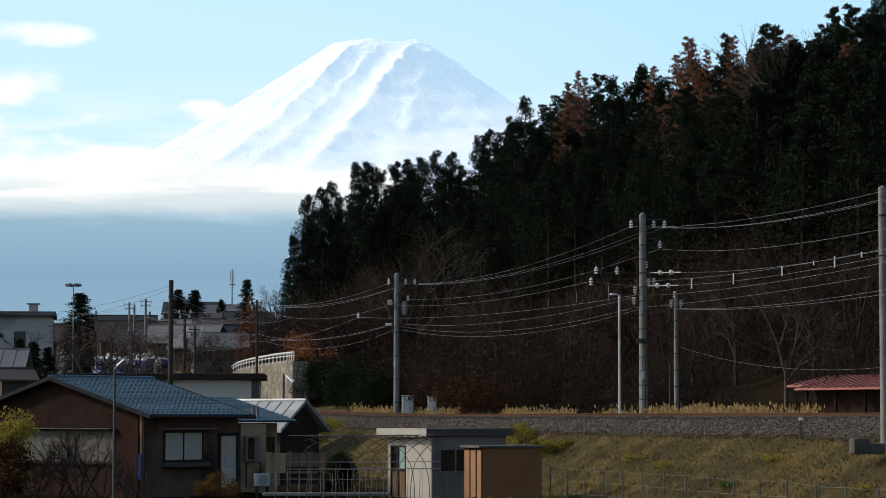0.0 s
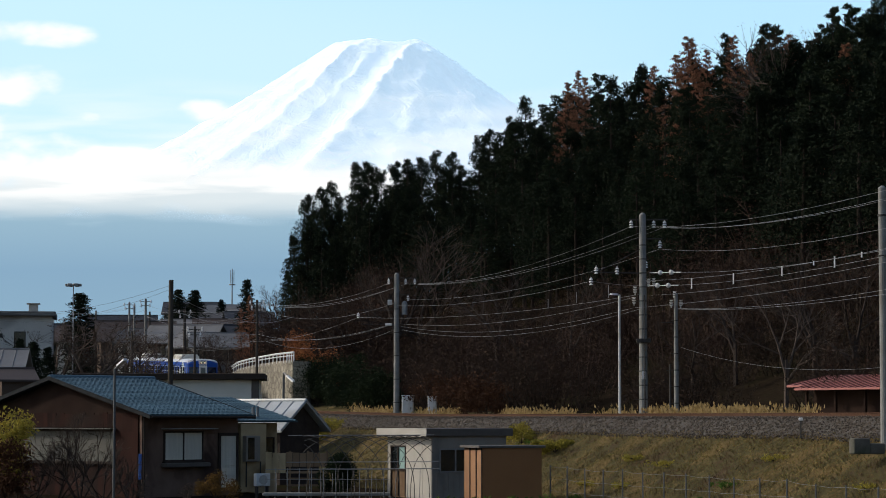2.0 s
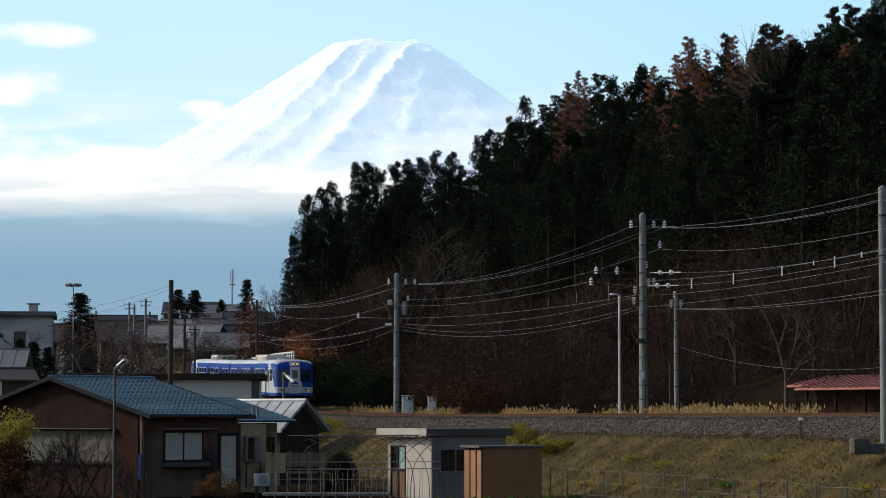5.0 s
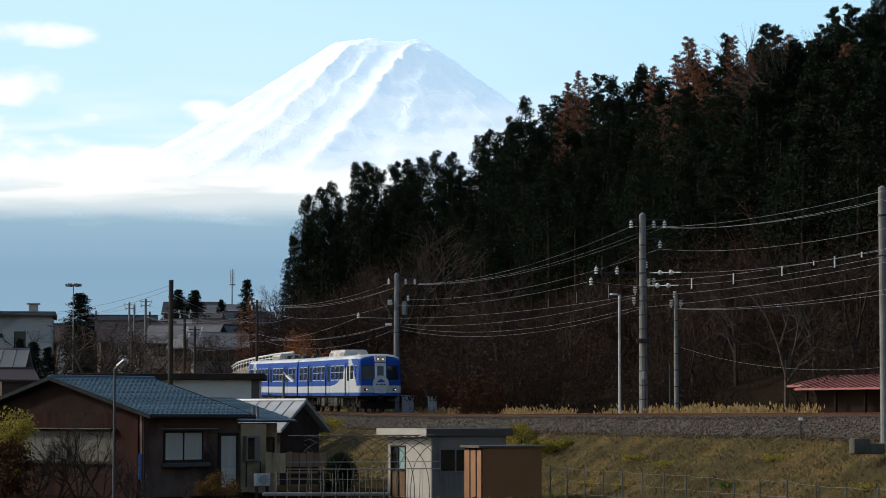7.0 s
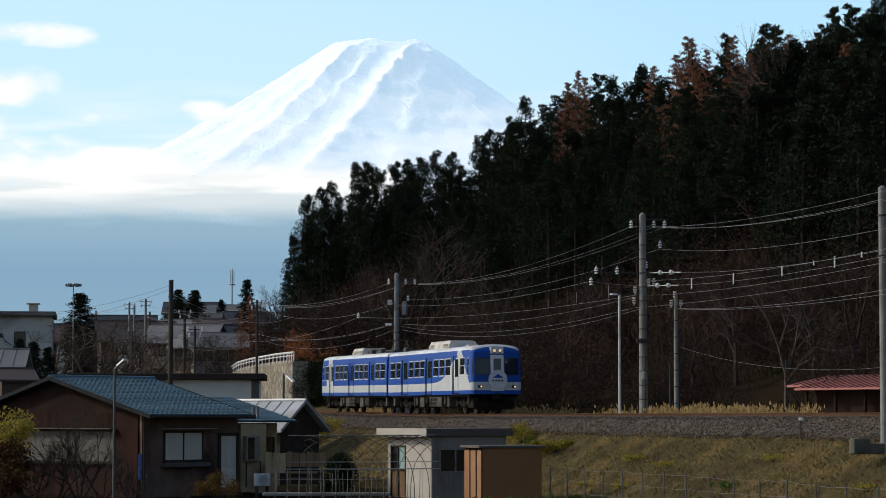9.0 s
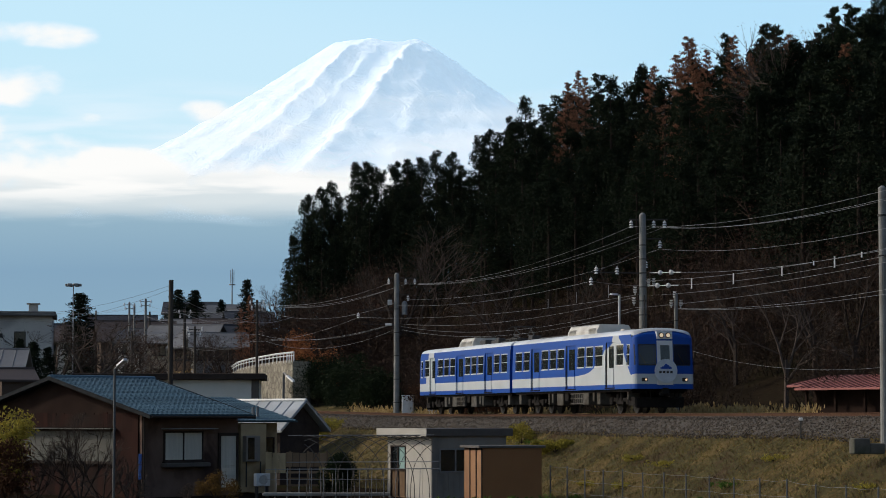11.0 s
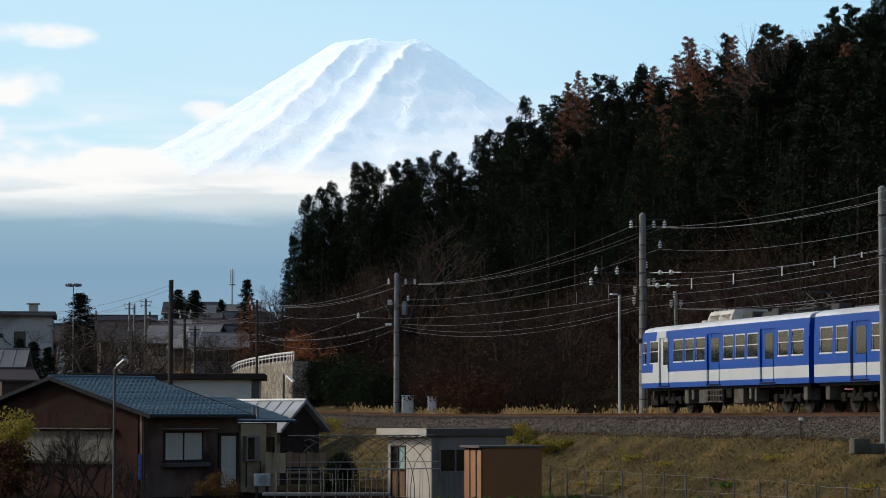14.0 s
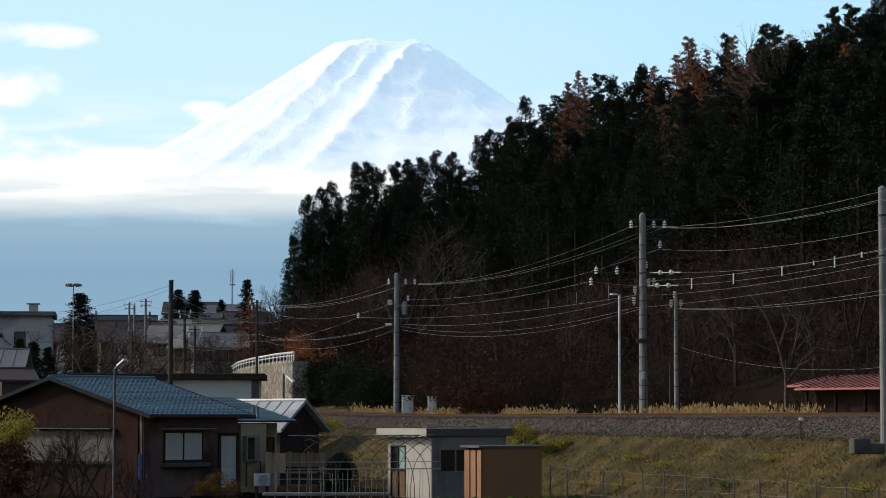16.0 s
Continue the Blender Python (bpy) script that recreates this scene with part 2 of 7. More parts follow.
def cloud_build(nt, b):
    co = nt.nodes.new("ShaderNodeTexCoord")
    sp = nt.nodes.new("ShaderNodeSeparateXYZ")
    nt.links.new(co.outputs["Object"], sp.inputs[0])
    x, z = sp.outputs[0], sp.outputs[2]

    def fbm(sx, sz, detail=5.0, rough=0.48, off=0.0, dist=0.25):
        mp = node(nt, "ShaderNodeMapping", Scale=(sx, 1, sz), Location=(off, 0, off * 0.37))
        nt.links.new(co.outputs["Object"], mp.inputs[0])
        n = node(nt, "ShaderNodeTexNoise", Scale=1.0, Detail=detail, Roughness=rough, Distortion=dist)
        nt.links.new(mp.outputs[0], n.inputs["Vector"])
        return n.outputs[0]

    n1, n2, n3 = fbm(0.006, 0.013), fbm(0.004, 0.03, off=3.1), fbm(0.012, 0.02, off=7.7)

    def puff(cx, cz, rx, rz):
        a = math_node(nt, "DIVIDE", math_node(nt, "SUBTRACT", x, cx), rx)
        c = math_node(nt, "DIVIDE", math_node(nt, "SUBTRACT", z, cz), rz)
        r2 = math_node(nt, "ADD", math_node(nt, "MULTIPLY", a, a), math_node(nt, "MULTIPLY", c, c))
        return math_node(nt, "SUBTRACT", 1.0, r2, clamp=True)

    body = None
    for p in PUFFS:
        q = math_node(nt, "MULTIPLY", puff(*p[:4]), p[4])
        body = q if body is None else math_node(nt, "MAXIMUM", body, q)
    wob = math_node(nt, "MULTIPLY_ADD", math_node(nt, "SUBTRACT", n1, 0.5), 2.7, body)
    wob = math_node(nt, "MULTIPLY_ADD", math_node(nt, "SUBTRACT", n3, 0.5), 1.6, wob)
    dens = math_node(nt, "MULTIPLY", step_node(nt, wob, 0.25, 1.35), step_node(nt, body, 0.0, 0.62))
    # thin mist over the foot of the mountain, drawn as glowing haze
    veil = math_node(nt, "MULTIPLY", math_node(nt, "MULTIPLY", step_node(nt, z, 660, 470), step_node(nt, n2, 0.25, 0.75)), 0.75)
    # grey stratus under the bright bank
    zz = math_node(nt, "MULTIPLY_ADD", math_node(nt, "SUBTRACT", n2, 0.5), 70.0, z)
    low = step_node(nt, zz, 402, 340)
    # even haze painted over the whole mountain as glow, to pale it
    off = math_node(nt, "DIVIDE", math_node(nt, "ADD", x, 90.0), 520.0)
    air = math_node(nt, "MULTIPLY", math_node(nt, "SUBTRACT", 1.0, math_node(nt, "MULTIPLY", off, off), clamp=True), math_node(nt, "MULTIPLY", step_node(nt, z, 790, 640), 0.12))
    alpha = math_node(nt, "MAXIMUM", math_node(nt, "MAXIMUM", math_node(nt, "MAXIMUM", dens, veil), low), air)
    # light painted into the glow: sunlit white tops; shaded greyer folds low in the bank
    fold = math_node(nt, "MULTIPLY", step_node(nt, n2, 0.36, 0.60), step_node(nt, z, 450, 390))
    fold = math_node(nt, "MULTIPLY", fold, 0.75)
    mx = nt.nodes.new("ShaderNodeMixRGB")
    mx.inputs[1].default_value, mx.inputs[2].default_value = (1.0, 1.0, 0.985, 1), (0.60, 0.70, 0.75, 1)
    nt.links.new(fold, mx.inputs[0])
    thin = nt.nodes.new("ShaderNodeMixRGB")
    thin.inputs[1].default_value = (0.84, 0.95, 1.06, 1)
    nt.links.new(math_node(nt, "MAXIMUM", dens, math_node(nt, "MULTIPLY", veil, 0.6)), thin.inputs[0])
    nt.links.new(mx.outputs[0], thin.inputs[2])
    grey = ramp_node(nt, math_node(nt, "DIVIDE", z, 1000.0),
                     [(0.0, (0.20, 0.34, 0.46)), (0.17, (0.25, 0.40, 0.53)), (0.26, (0.235, 0.385, 0.53)), (0.345, (0.30, 0.46, 0.58)), (0.42, (0.55, 0.68, 0.74))])
    m2 = nt.nodes.new("ShaderNodeMixRGB")
    nt.links.new(low, m2.inputs[0])
    nt.links.new(thin.outputs[0], m2.inputs[1])
    nt.links.new(grey, m2.inputs[2])
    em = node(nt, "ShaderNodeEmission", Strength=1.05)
    nt.links.new(m2.outputs[0], em.inputs[0])
    tr = nt.nodes.new("ShaderNodeBsdfTransparent")
    ms = nt.nodes.new("ShaderNodeMixShader")
    nt.links.new(alpha, ms.inputs[0])
    nt.links.new(tr.outputs[0], ms.inputs[1])
    nt.links.new(em.outputs[0], ms.inputs[2])
    nt.links.new(ms.outputs[0], nt.nodes["Material Output"].inputs[0])


# centre x, centre height, half width, half height, strength: survey units from the horizon point straight ahead
PUFFS = ((-800, 415, 300, 120, 1.6), (-600, 412, 280, 80, 2.1), (-300, 398, 360, 66, 2.2), (-440, 425, 240, 62, 1.35), (-860, 500, 170, 70, 1.25), (-735, 686, 135, 30, 1.2), (-680, 674, 90, 22, 1.05), (-770, 590, 125, 50, 1.1),
         (-630, 530, 45, 18, 0.9), (-425, 540, 85, 34, 1.05), (-200, 425, 230, 40, 1.0), (-50, 470, 190, 70, 0.62), (-330, 505, 170, 40, 0.6), (60, 560, 60, 90, 0.42))
backdrop_sky = tagged(sheet("backdrop_sky", 4950, -1300, 1300, -60, 1100, material("clear winter sky", sky_build)), "pale blue winter sky behind the snow mountain", "sky", kind="structure")
cloud_bank = tagged(sheet("backdrop_cloud", 3350, -1200, 1200, -40, 1000, material("glowing cloud and haze", cloud_build)), "white cloud bank low across the foot of the mountain, with painted haze above", "cloud", kind="structure")


def snow_build(nt, b):
    co = nt.nodes.new("ShaderNodeTexCoord")
    n1 = node(nt, "ShaderNodeTexNoise", Scale=0.016, Detail=10.0, Roughness=0.7, Distortion=0.8)
    nt.links.new(co.outputs["Object"], n1.inputs["Vector"])
    sp = nt.nodes.new("ShaderNodeSeparateXYZ")
    nt.links.new(co.outputs["Object"], sp.inputs[0])
    lowness = step_node(nt, sp.outputs[2], 620, 380)
    rock = math_node(nt, "MULTIPLY", step_node(nt, math_node(nt, "MULTIPLY_ADD", lowness, 0.10, n1.outputs[0]), 0.58, 0.74), 0.35)
    mx = nt.nodes.new("ShaderNodeMixRGB")
    mx.inputs[1].default_value, mx.inputs[2].default_value = (0.95, 0.95, 0.95, 1), (0.34, 0.40, 0.48, 1)
    nt.links.new(rock, mx.inputs[0])
    nt.links.new(mx.outputs[0], b.inputs["Base Color"])
    b.inputs["Roughness"].default_value = 0.8
    # painted haze: even glow for daylight scattered by the air on the long way
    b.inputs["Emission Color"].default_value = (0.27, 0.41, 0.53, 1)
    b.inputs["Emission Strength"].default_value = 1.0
    bp = node(nt, "ShaderNodeBump", Strength=0.8, Distance=14.0)
    nt.links.new(n1.outputs[0], bp.inputs["Height"])
    nt.links.new(bp.outputs[0], b.inputs["Normal"])


def snow_mountain():
    """Broad volcanic cone with a notched crater rim and gullied flanks."""
    d = 4700.0
    k = d / F
    radii = np.concatenate([np.linspace(0, 60, 6), np.linspace(70, 420, 60), np.linspace(430, 640, 24)])
    n = 420
    verts, faces = [], []
    for r in radii:
        drop = float(np.interp(r, (0, 55, 80, 135, 250, 375, 600, 900, 1500), (20, 10, 3, 40, 103, 178, 288, 392, 520)))
        for i in range(n):
            a = 2 * math.pi * i / n
            cx, cy = math.cos(a), math.sin(a)
            g = max(0.0, r - 60)
            tw = a * 1.0 + 0.0004 * r
            p = Vector((math.cos(tw) * 3.1, math.sin(tw) * 3.1, r * 0.0011))
            q = Vector((math.cos(tw) * 9.5, math.sin(tw) * 9.5, r * 0.004))
            rid = (1 - abs(noise.noise(p)) * 2.2) * min(3.0, g * 0.012)
            rid += (1 - abs(noise.noise(q)) * 2.2) * min(2.6, g * 0.012)
            rid += noise.noise(Vector((cx * r * 0.03, cy * r * 0.03, 3))) * min(4.0, g * 0.03)
            if cy < 0.1:
                x = cx * r
                # ridge: x at the rim, x low on the flank, height, width of the left and of the right face
                for x0, x1, amp, wl, wr in ((-13, -150, 30, 30, 30), (77, -22, 32, 22, 60), (-40, -330, 4, 26, 20), (-80, -300, 5, 22, 14), (25, -105, 9, 18, 12), (105, 60, 7, 16, 26), (130, 190, 5, 26, 26)):
                    xr = x0 + (x1 - x0) * (r - 78) / 295
                    u = x - xr + 12 * noise.noise(Vector((r * 0.03, x0, 0))) + 6 * noise.noise(Vector((r * 0.11, x0, 2)))
                    rid += amp * min(1.0, max(0.0, r - 80) / 70) * math.exp(u / wl if u < 0 else -u / wr)
            rim = 0.0
            if 45 < r < 110:
                w = 1 - abs(r - 76) / 34
                rim = w * (5 * math.exp(-((a - 5.75) / 0.35) ** 2) - 5 * math.exp(-((a - 5.1) / 0.25) ** 2) + 3 * noise.noise(Vector((cx * 4, cy * 4, 8))))
            z = 667 - drop + rid - min(18.0, g * 0.1) + max(-14, rim)
            verts.append((cx * r * k, cy * r * k * (0.9 if cy < 0 else 0.12), z * k))
    for j in range(len(radii) - 1):
        for i in range(n):
            i2 = (i + 1) % n
            faces.append((j * n + i, j * n + i2, (j + 1) * n + i2, (j + 1) * n + i))
    me = bpy.data.meshes.new("snow_mountain")
    me.from_pydata(verts, [], [tuple(reversed(f)) for f in faces])
    me.materials.append(material("mountain snow with haze glow", snow_build))
    me.shade_smooth()
    ob = new("snow_mountain", me)
    ob.matrix_basis = Matrix.Translation(((668 - 784) * k, d, CZ))
    return tagged(ob, "snow-covered volcanic mountain with gullied flanks, cloud at its foot", "mountain", kind="structure")


snow_mountain()


# ---- ground ----
def ground_build(nt, b):
    co = nt.nodes.new("ShaderNodeTexCoord")
    n1 = node(nt, "ShaderNodeTexNoise", Scale=0.12, Detail=8.0, Roughness=0.65)
    n2 = node(nt, "ShaderNodeTexNoise", Scale=3.0, Detail=5.0)
    for q in (n1, n2):
        nt.links.new(co.outputs["Object"], q.inputs["Vector"])
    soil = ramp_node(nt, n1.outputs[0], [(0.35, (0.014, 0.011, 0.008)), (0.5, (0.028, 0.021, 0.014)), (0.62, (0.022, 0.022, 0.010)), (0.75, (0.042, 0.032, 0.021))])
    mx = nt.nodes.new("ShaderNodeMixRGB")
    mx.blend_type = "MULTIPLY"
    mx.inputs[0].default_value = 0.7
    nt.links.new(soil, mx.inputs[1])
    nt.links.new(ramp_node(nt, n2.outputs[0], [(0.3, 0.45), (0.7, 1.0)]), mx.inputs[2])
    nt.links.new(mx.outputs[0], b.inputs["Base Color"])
    b.inputs["Roughness"].default_value = 1.0
    b.inputs["Specular IOR Level"].default_value = 0.0
    bp = node(nt, "ShaderNodeBump", Strength=0.7, Distance=0.1)
    nt.links.new(n2.outputs[0], bp.inputs["Height"])
    nt.links.new(bp.outputs[0], b.inputs["Normal"])


def ground():
    xs = np.concatenate([np.linspace(-4500, -220, 18), np.linspace(-200, 220, 141), np.linspace(240, 4500, 18)])
    ys = np.concatenate([np.linspace(-4500, -40, 12), np.linspace(-20, 560, 194), np.linspace(580, 4800, 24)])
    vs = [(x, y, ground_z(x, y)) for y in ys for x in xs]
    n = len(xs)
    fs = [(j * n + i, j * n + i + 1, j * n + n + i + 1, j * n + n + i) for j in range(len(ys) - 1) for i in range(n - 1)]
    me = bpy.data.meshes.new("ground")
    me.from_pydata(vs, [], fs)
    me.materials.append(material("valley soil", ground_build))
    me.shade_smooth()
    tagged(new("ground", me), "brown winter soil and leaf litter over valley and wooded hill", "ground", kind="structure")


ground()


def bank_z(s, d):
    """Top of the railway bank at s, d."""
    bed = rail_z(s) - 0.20
    if d < 0:
        n = -d
        z = bed - 0.06 * smooth(0.8, 1.4, n) - max(0.0, n - 1.75) * 0.62 if n < 4.6 else bed - 0.06 - 2.85 * 0.62 - (n - 4.6) * 0.56
    else:
        z = bed - 0.06 * smooth(0.8, 1.4, d) - min(0.35, max(0.0, d - 1.75) * 0.4) + 0.5 * smooth(4.0, 8.5, d)
    rough = 0.05 if -4.2 < d < 2.2 else 0.16
    if abs(d) > 1.5:
        z += rough * noise.noise(Vector((s * 0.9, d * 0.9, 2))) + rough * 1.6 * noise.noise(Vector((s * 0.22, d * 0.3, 5)))
    return z


def bank_mesh(name, d0, d1, nd, s0, s1, ns, mat, label, lift=0.0):
    vs, fs = [], []
    for i in range(ns + 1):
        s = s0 + (s1 - s0) * i / ns
        for j in range(nd + 1):
            d = d0 + (d1 - d0) * j / nd
            p = on_track(s, d)
            vs.append((p.x, p.y, bank_z(s, d) + lift))
    for i in range(ns):
        for j in range(nd):
            a = i * (nd + 1) + j
            fs.append((a, a + 1, a + nd + 2, a + nd + 1))
    me = bpy.data.meshes.new(name)
    me.from_pydata(vs, [], fs)
    me.materials.append(mat)
    me.shade_smooth()
    return tagged(new(name, me), label, "embankment", kind="structure")


M_BANK = material("bank soil and turf", bank_build)
bank_mesh("embankment", -13.0, 9.0, 60, 20, 420, 420, M_BANK, "grassy railway embankment with rough dry turf")
bank_mesh("ballast_bed", -2.75, 2.6, 30, 20, 420, 420, M_BALLAST, "grey crushed-stone ballast shoulder along the track", 0.05)


def railway_track():
    e = thing("railway_track", "single railway track with rusty steel rails on ballast", "track", Matrix.Identity(4))
    prof = ((-0.065, 0), (0.065, 0), (0.065, 0.015), (0.012, 0.03), (0.012, 0.10), (0.034, 0.115), (0.034, 0.15), (-0.034, 0.15), (-0.034, 0.115), (-0.012, 0.10), (-0.012, 0.03), (-0.065, 0.015))
    for side in (-0.567, 0.567):
        sh = Shape()
        marks = list(np.linspace(20, 410, 79))
        for a, c in zip(marks[:-1], marks[1:]):
            sh.extrude(prof, on_track(a, side, -0.15), on_track(c, side, -0.15), (*SIDE, 0), (0, 0, 1), False)
        put("rail", sh, M_RUST, e)
    base = Shape().box((-1.0, -0.1, -0.27), (1.0, 0.1, -0.145), 0.012).mesh("sleeper", M_SLEEPER)
    for i in range(260):
        s = 62 + i * 0.62
        ob = new("sleeper", base)
        ob.parent = e
        ob.matrix_basis = Matrix.Translation(on_track(s, 0)) @ spin(0, 0, 0, math.degrees(HEAD))


railway_track()


# ---- the train: two railcars, cab ends outward ----
def livery_build(nt, b, pts):
    """Blue body, white band that sweeps up to the roof behind the cab. The cab end lies at +y."""
    co = nt.nodes.new("ShaderNodeTexCoord")
    sp = nt.nodes.new("ShaderNodeSeparateXYZ")
    nt.links.new(co.outputs["Object"], sp.inputs[0])
    u = math_node(nt, "DIVIDE", math_node(nt, "SUBTRACT", 8.75, sp.outputs[1]), 18.0, clamp=True)
    z = sp.outputs[2]
    top = ramp_node(nt, u, [(p / 18.0, v / 4.0) for p, v in pts])
    top = math_node(nt, "MULTIPLY", top, 4.0)
    white = math_node(nt, "MULTIPLY", math_node(nt, "LESS_THAN", z, top), math_node(nt, "GREATER_THAN", z, 1.18))
    n = node(nt, "ShaderNodeTexNoise", Scale=1.2, Detail=6.0)
    nt.links.new(co.outputs["Object"], n.inputs["Vector"])
    dirt = math_node(nt, "MULTIPLY", step_node(nt, n.outputs[0], 0.35, 0.8), 0.08)
    mx = nt.nodes.new("ShaderNodeMixRGB")
    mx.inputs[1].default_value, mx.inputs[2].default_value = (0.001, 0.066, 0.37, 1), (0.53, 0.57, 0.59, 1)
    nt.links.new(white, mx.inputs[0])
    m2 = nt.nodes.new("ShaderNodeMixRGB")
    m2.inputs[2].default_value = (0.04, 0.05, 0.06, 1)
    nt.links.new(dirt, m2.inputs[0])
    nt.links.new(mx.outputs[0], m2.inputs[1])
    nt.links.new(m2.outputs[0], b.inputs["Base Color"])
    b.inputs["Roughness"].default_value = 0.45
    b.inputs["Specular IOR Level"].default_value = 0.3


SWEEP = ((0.0, 1.62), (0.25, 1.56), (1.15, 2.50), (1.55, 3.02), (1.95, 3.26), (2.0, 4.0), (2.62, 4.0), (2.7, 3.05), (3.7, 2.72), (4.0, 2.45), (4.5, 2.2), (5.0, 1.98), (5.6, 1.80), (6.3, 1.70), (7.2, 1.64), (8.0, 1.62), (17.5, 1.62))
BAND = ((0.0, 1.62), (1.55, 1.62), (1.70, 2.6), (1.95, 2.9), (2.0, 4.0), (3.0, 4.0), (3.18, 1.62), (17.5, 1.62))
M_LIVERY_LEAD = material("blue and white train paint", lambda nt, b: livery_build(nt, b, SWEEP))
M_LIVERY_TAIL = material("blue and white train paint with a plain band", lambda nt, b: livery_build(nt, b, BAND))
M_ROOF = surface("pale grey train roof", (0.60, 0.65, 0.69), (0.72, 0.76, 0.79), 1.0, 0.5, stains=(0.52, 0.54, 0.56), stretch=(1, 0.3, 1))
M_UNIT = surface("off-white rooftop unit", (0.48, 0.47, 0.43), (0.66, 0.65, 0.60), 1.5, 0.6, stains=(0.36, 0.33, 0.28))
M_LOUVRE = surface("grey louvre", (0.30, 0.30, 0.28), (0.42, 0.41, 0.38), 3, 0.6)
M_UNDER = surface("sooty underframe", (0.008, 0.007, 0.0065), (0.024, 0.021, 0.019), 4, 0.85)
M_UNDERBOX = surface("dusty underfloor box", (0.065, 0.062, 0.056), (0.15, 0.142, 0.127), 3, 0.8, stains=(0.05, 0.042, 0.033))
M_WHEEL = surface("worn wheel steel", (0.012, 0.010, 0.009), (0.032, 0.027, 0.023), 6, 0.7, 0.2)
M_SASH = surface("aluminium sash", (0.62, 0.63, 0.63), (0.80, 0.80, 0.79), 4, 0.4, 0.3)
M_BLUE = surface("deep blue enamel", (0.003, 0.06, 0.34), (0.006, 0.075, 0.42), 2, 0.38, bump=0.05)
M_WHITEPAINT = surface("white enamel", (0.68, 0.68, 0.67), (0.80, 0.80, 0.79), 2, 0.45, bump=0.05)
M_RUBBER = surface("black rubber", (0.012, 0.012, 0.012), (0.03, 0.03, 0.03), 5, 0.7)
M_INSIDE = surface("grey interior panel", (0.028, 0.036, 0.040), (0.055, 0.065, 0.070), 3, 0.8)
M_BOARD = surface("pale headboard", (0.50, 0.55, 0.62), (0.68, 0.72, 0.76), 3, 0.5)

# from the cab end: windows (start, end) and doors, in metres
CAR_WINDOWS = ((1.22, 2.17), (3.95, 5.02), (5.24, 6.22), (6.44, 7.44), (9.36, 10.36), (10.56, 11.54), (11.78, 12.82), (14.70, 15.68), (15.95, 17.02))
CAR_DOORS = ((2.29, 3.57), (7.66, 9.14), (13.02, 14.48))
RIDE = 0.09                    # body lift over the wheels on the air springs
Z0, ZW0, ZW1, ZG = 0.97, 1.98, 2.95, 3.33


def half_width(z):
    return 1.44 if z <= 2.0 else 1.44 - 0.05 * ((z - 2.0) / 1.2) ** 1.5


def car_side(e, sx, paint):
    """A body side with real window openings; doors are set back in their own openings."""
    cuts = {0.32, 17.5}
    holes = []
    for a, c in CAR_WINDOWS:
        cuts |= {a, c}
        holes.append((a, c, ZW0, ZW1))
    for a, c in CAR_DOORS:
        cuts |= {a, c}
        holes.append((a, c, 1.06, 3.06))
    cuts |= {0.42, 0.80}
    holes.append((0.42, 0.80, 1.95, 2.92))
    us = sorted(cuts)
    zs = sorted({Z0, 1.06, 1.95, ZW0, 2.4, 2.92, ZW1, 3.06, ZG})
    sh = Shape()

    def inside(u, z):
        return any(a < u < c and p < z < q for a, c, p, q in holes)

    def pt(u, z, back=0.0):
        return (sx * (half_width(z) - back), 8.75 - u, z)

    for a, c in zip(us[:-1], us[1:]):
        for p, q in zip(zs[:-1], zs[1:]):
            if inside((a + c) / 2, (p + q) / 2):
                continue
            quad = (pt(a, p), pt(a, q), pt(c, q), pt(c, p))
            sh.face(*(quad if sx < 0 else reversed(quad)))
    for a, c, p, q in holes:
        for u in (a, c):
            sh.face(pt(u, p), pt(u, q), pt(u, q, 0.06), pt(u, p, 0.06))
        for z in (p, q):
            sh.face(pt(a, z), pt(c, z), pt(c, z, 0.06), pt(a, z, 0.06))
    side = put("body_side", sh, paint, e)
    for a, c in CAR_WINDOWS + ((0.42, 0.80),):
        w0, w1 = (ZW0, ZW1) if a > 1 else (1.95, 2.92)
        win = put("window", Shape().box(*ordered(pt(a + 0.02, w0 + 0.02, 0.05), pt(c - 0.02, w1 - 0.02, 0.042))), M_GLASS, e)
        fr = Shape()
        mid = (w0 + w1) / 2 + 0.02
        for z, h in ((w0, 0.055), (mid, 0.03), (w1 - 0.045, 0.045)):
            fr.box(*ordered(pt(a, z, 0.035), pt(c, z + h, -0.006)))
        for u in (a, c - 0.03):
            fr.box(*ordered(pt(u, w0, 0.035), pt(u + 0.03, w1, 0.0)))
        put("sash", fr, M_SASH, win, "bright aluminium sash")
    for k, (a, c) in enumerate(CAR_DOORS):
        white_door = k == 0
        dr = Shape()
        ins = 0.05
        wa, wc = a + 0.33, c - 0.33
        for lo, hi in (((a, 1.06), (wa, 3.06)), ((wc, 1.06), (c, 3.06)), ((wa, 1.06), (wc, 1.92)), ((wa, 2.88), (wc, 3.06))):
            dr.box(*ordered(pt(lo[0], lo[1], ins + 0.03), (sx * (half_width(hi[1]) - ins), 8.75 - hi[0], hi[1])))
        door = put("door", dr, paint, e, "white sliding door" if white_door else "blue sliding door with a white foot")
        put("door_glass", Shape().box(*ordered(pt(wa, 1.92, ins + 0.02), pt(wc, 2.88, ins + 0.012))), M_GLASS, door)
        gasket = Shape()
        gasket.box(*ordered(pt(c - 0.045, 1.06, ins + 0.0), pt(c, 3.06, ins - 0.006)))
        put("gasket", gasket, M_RUBBER, door)
        put("step", Shape().box(*ordered(pt(a - 0.02, 1.0, 0.02), pt(c + 0.02, 1.05, -0.02))), M_UNDER, door)
    return side


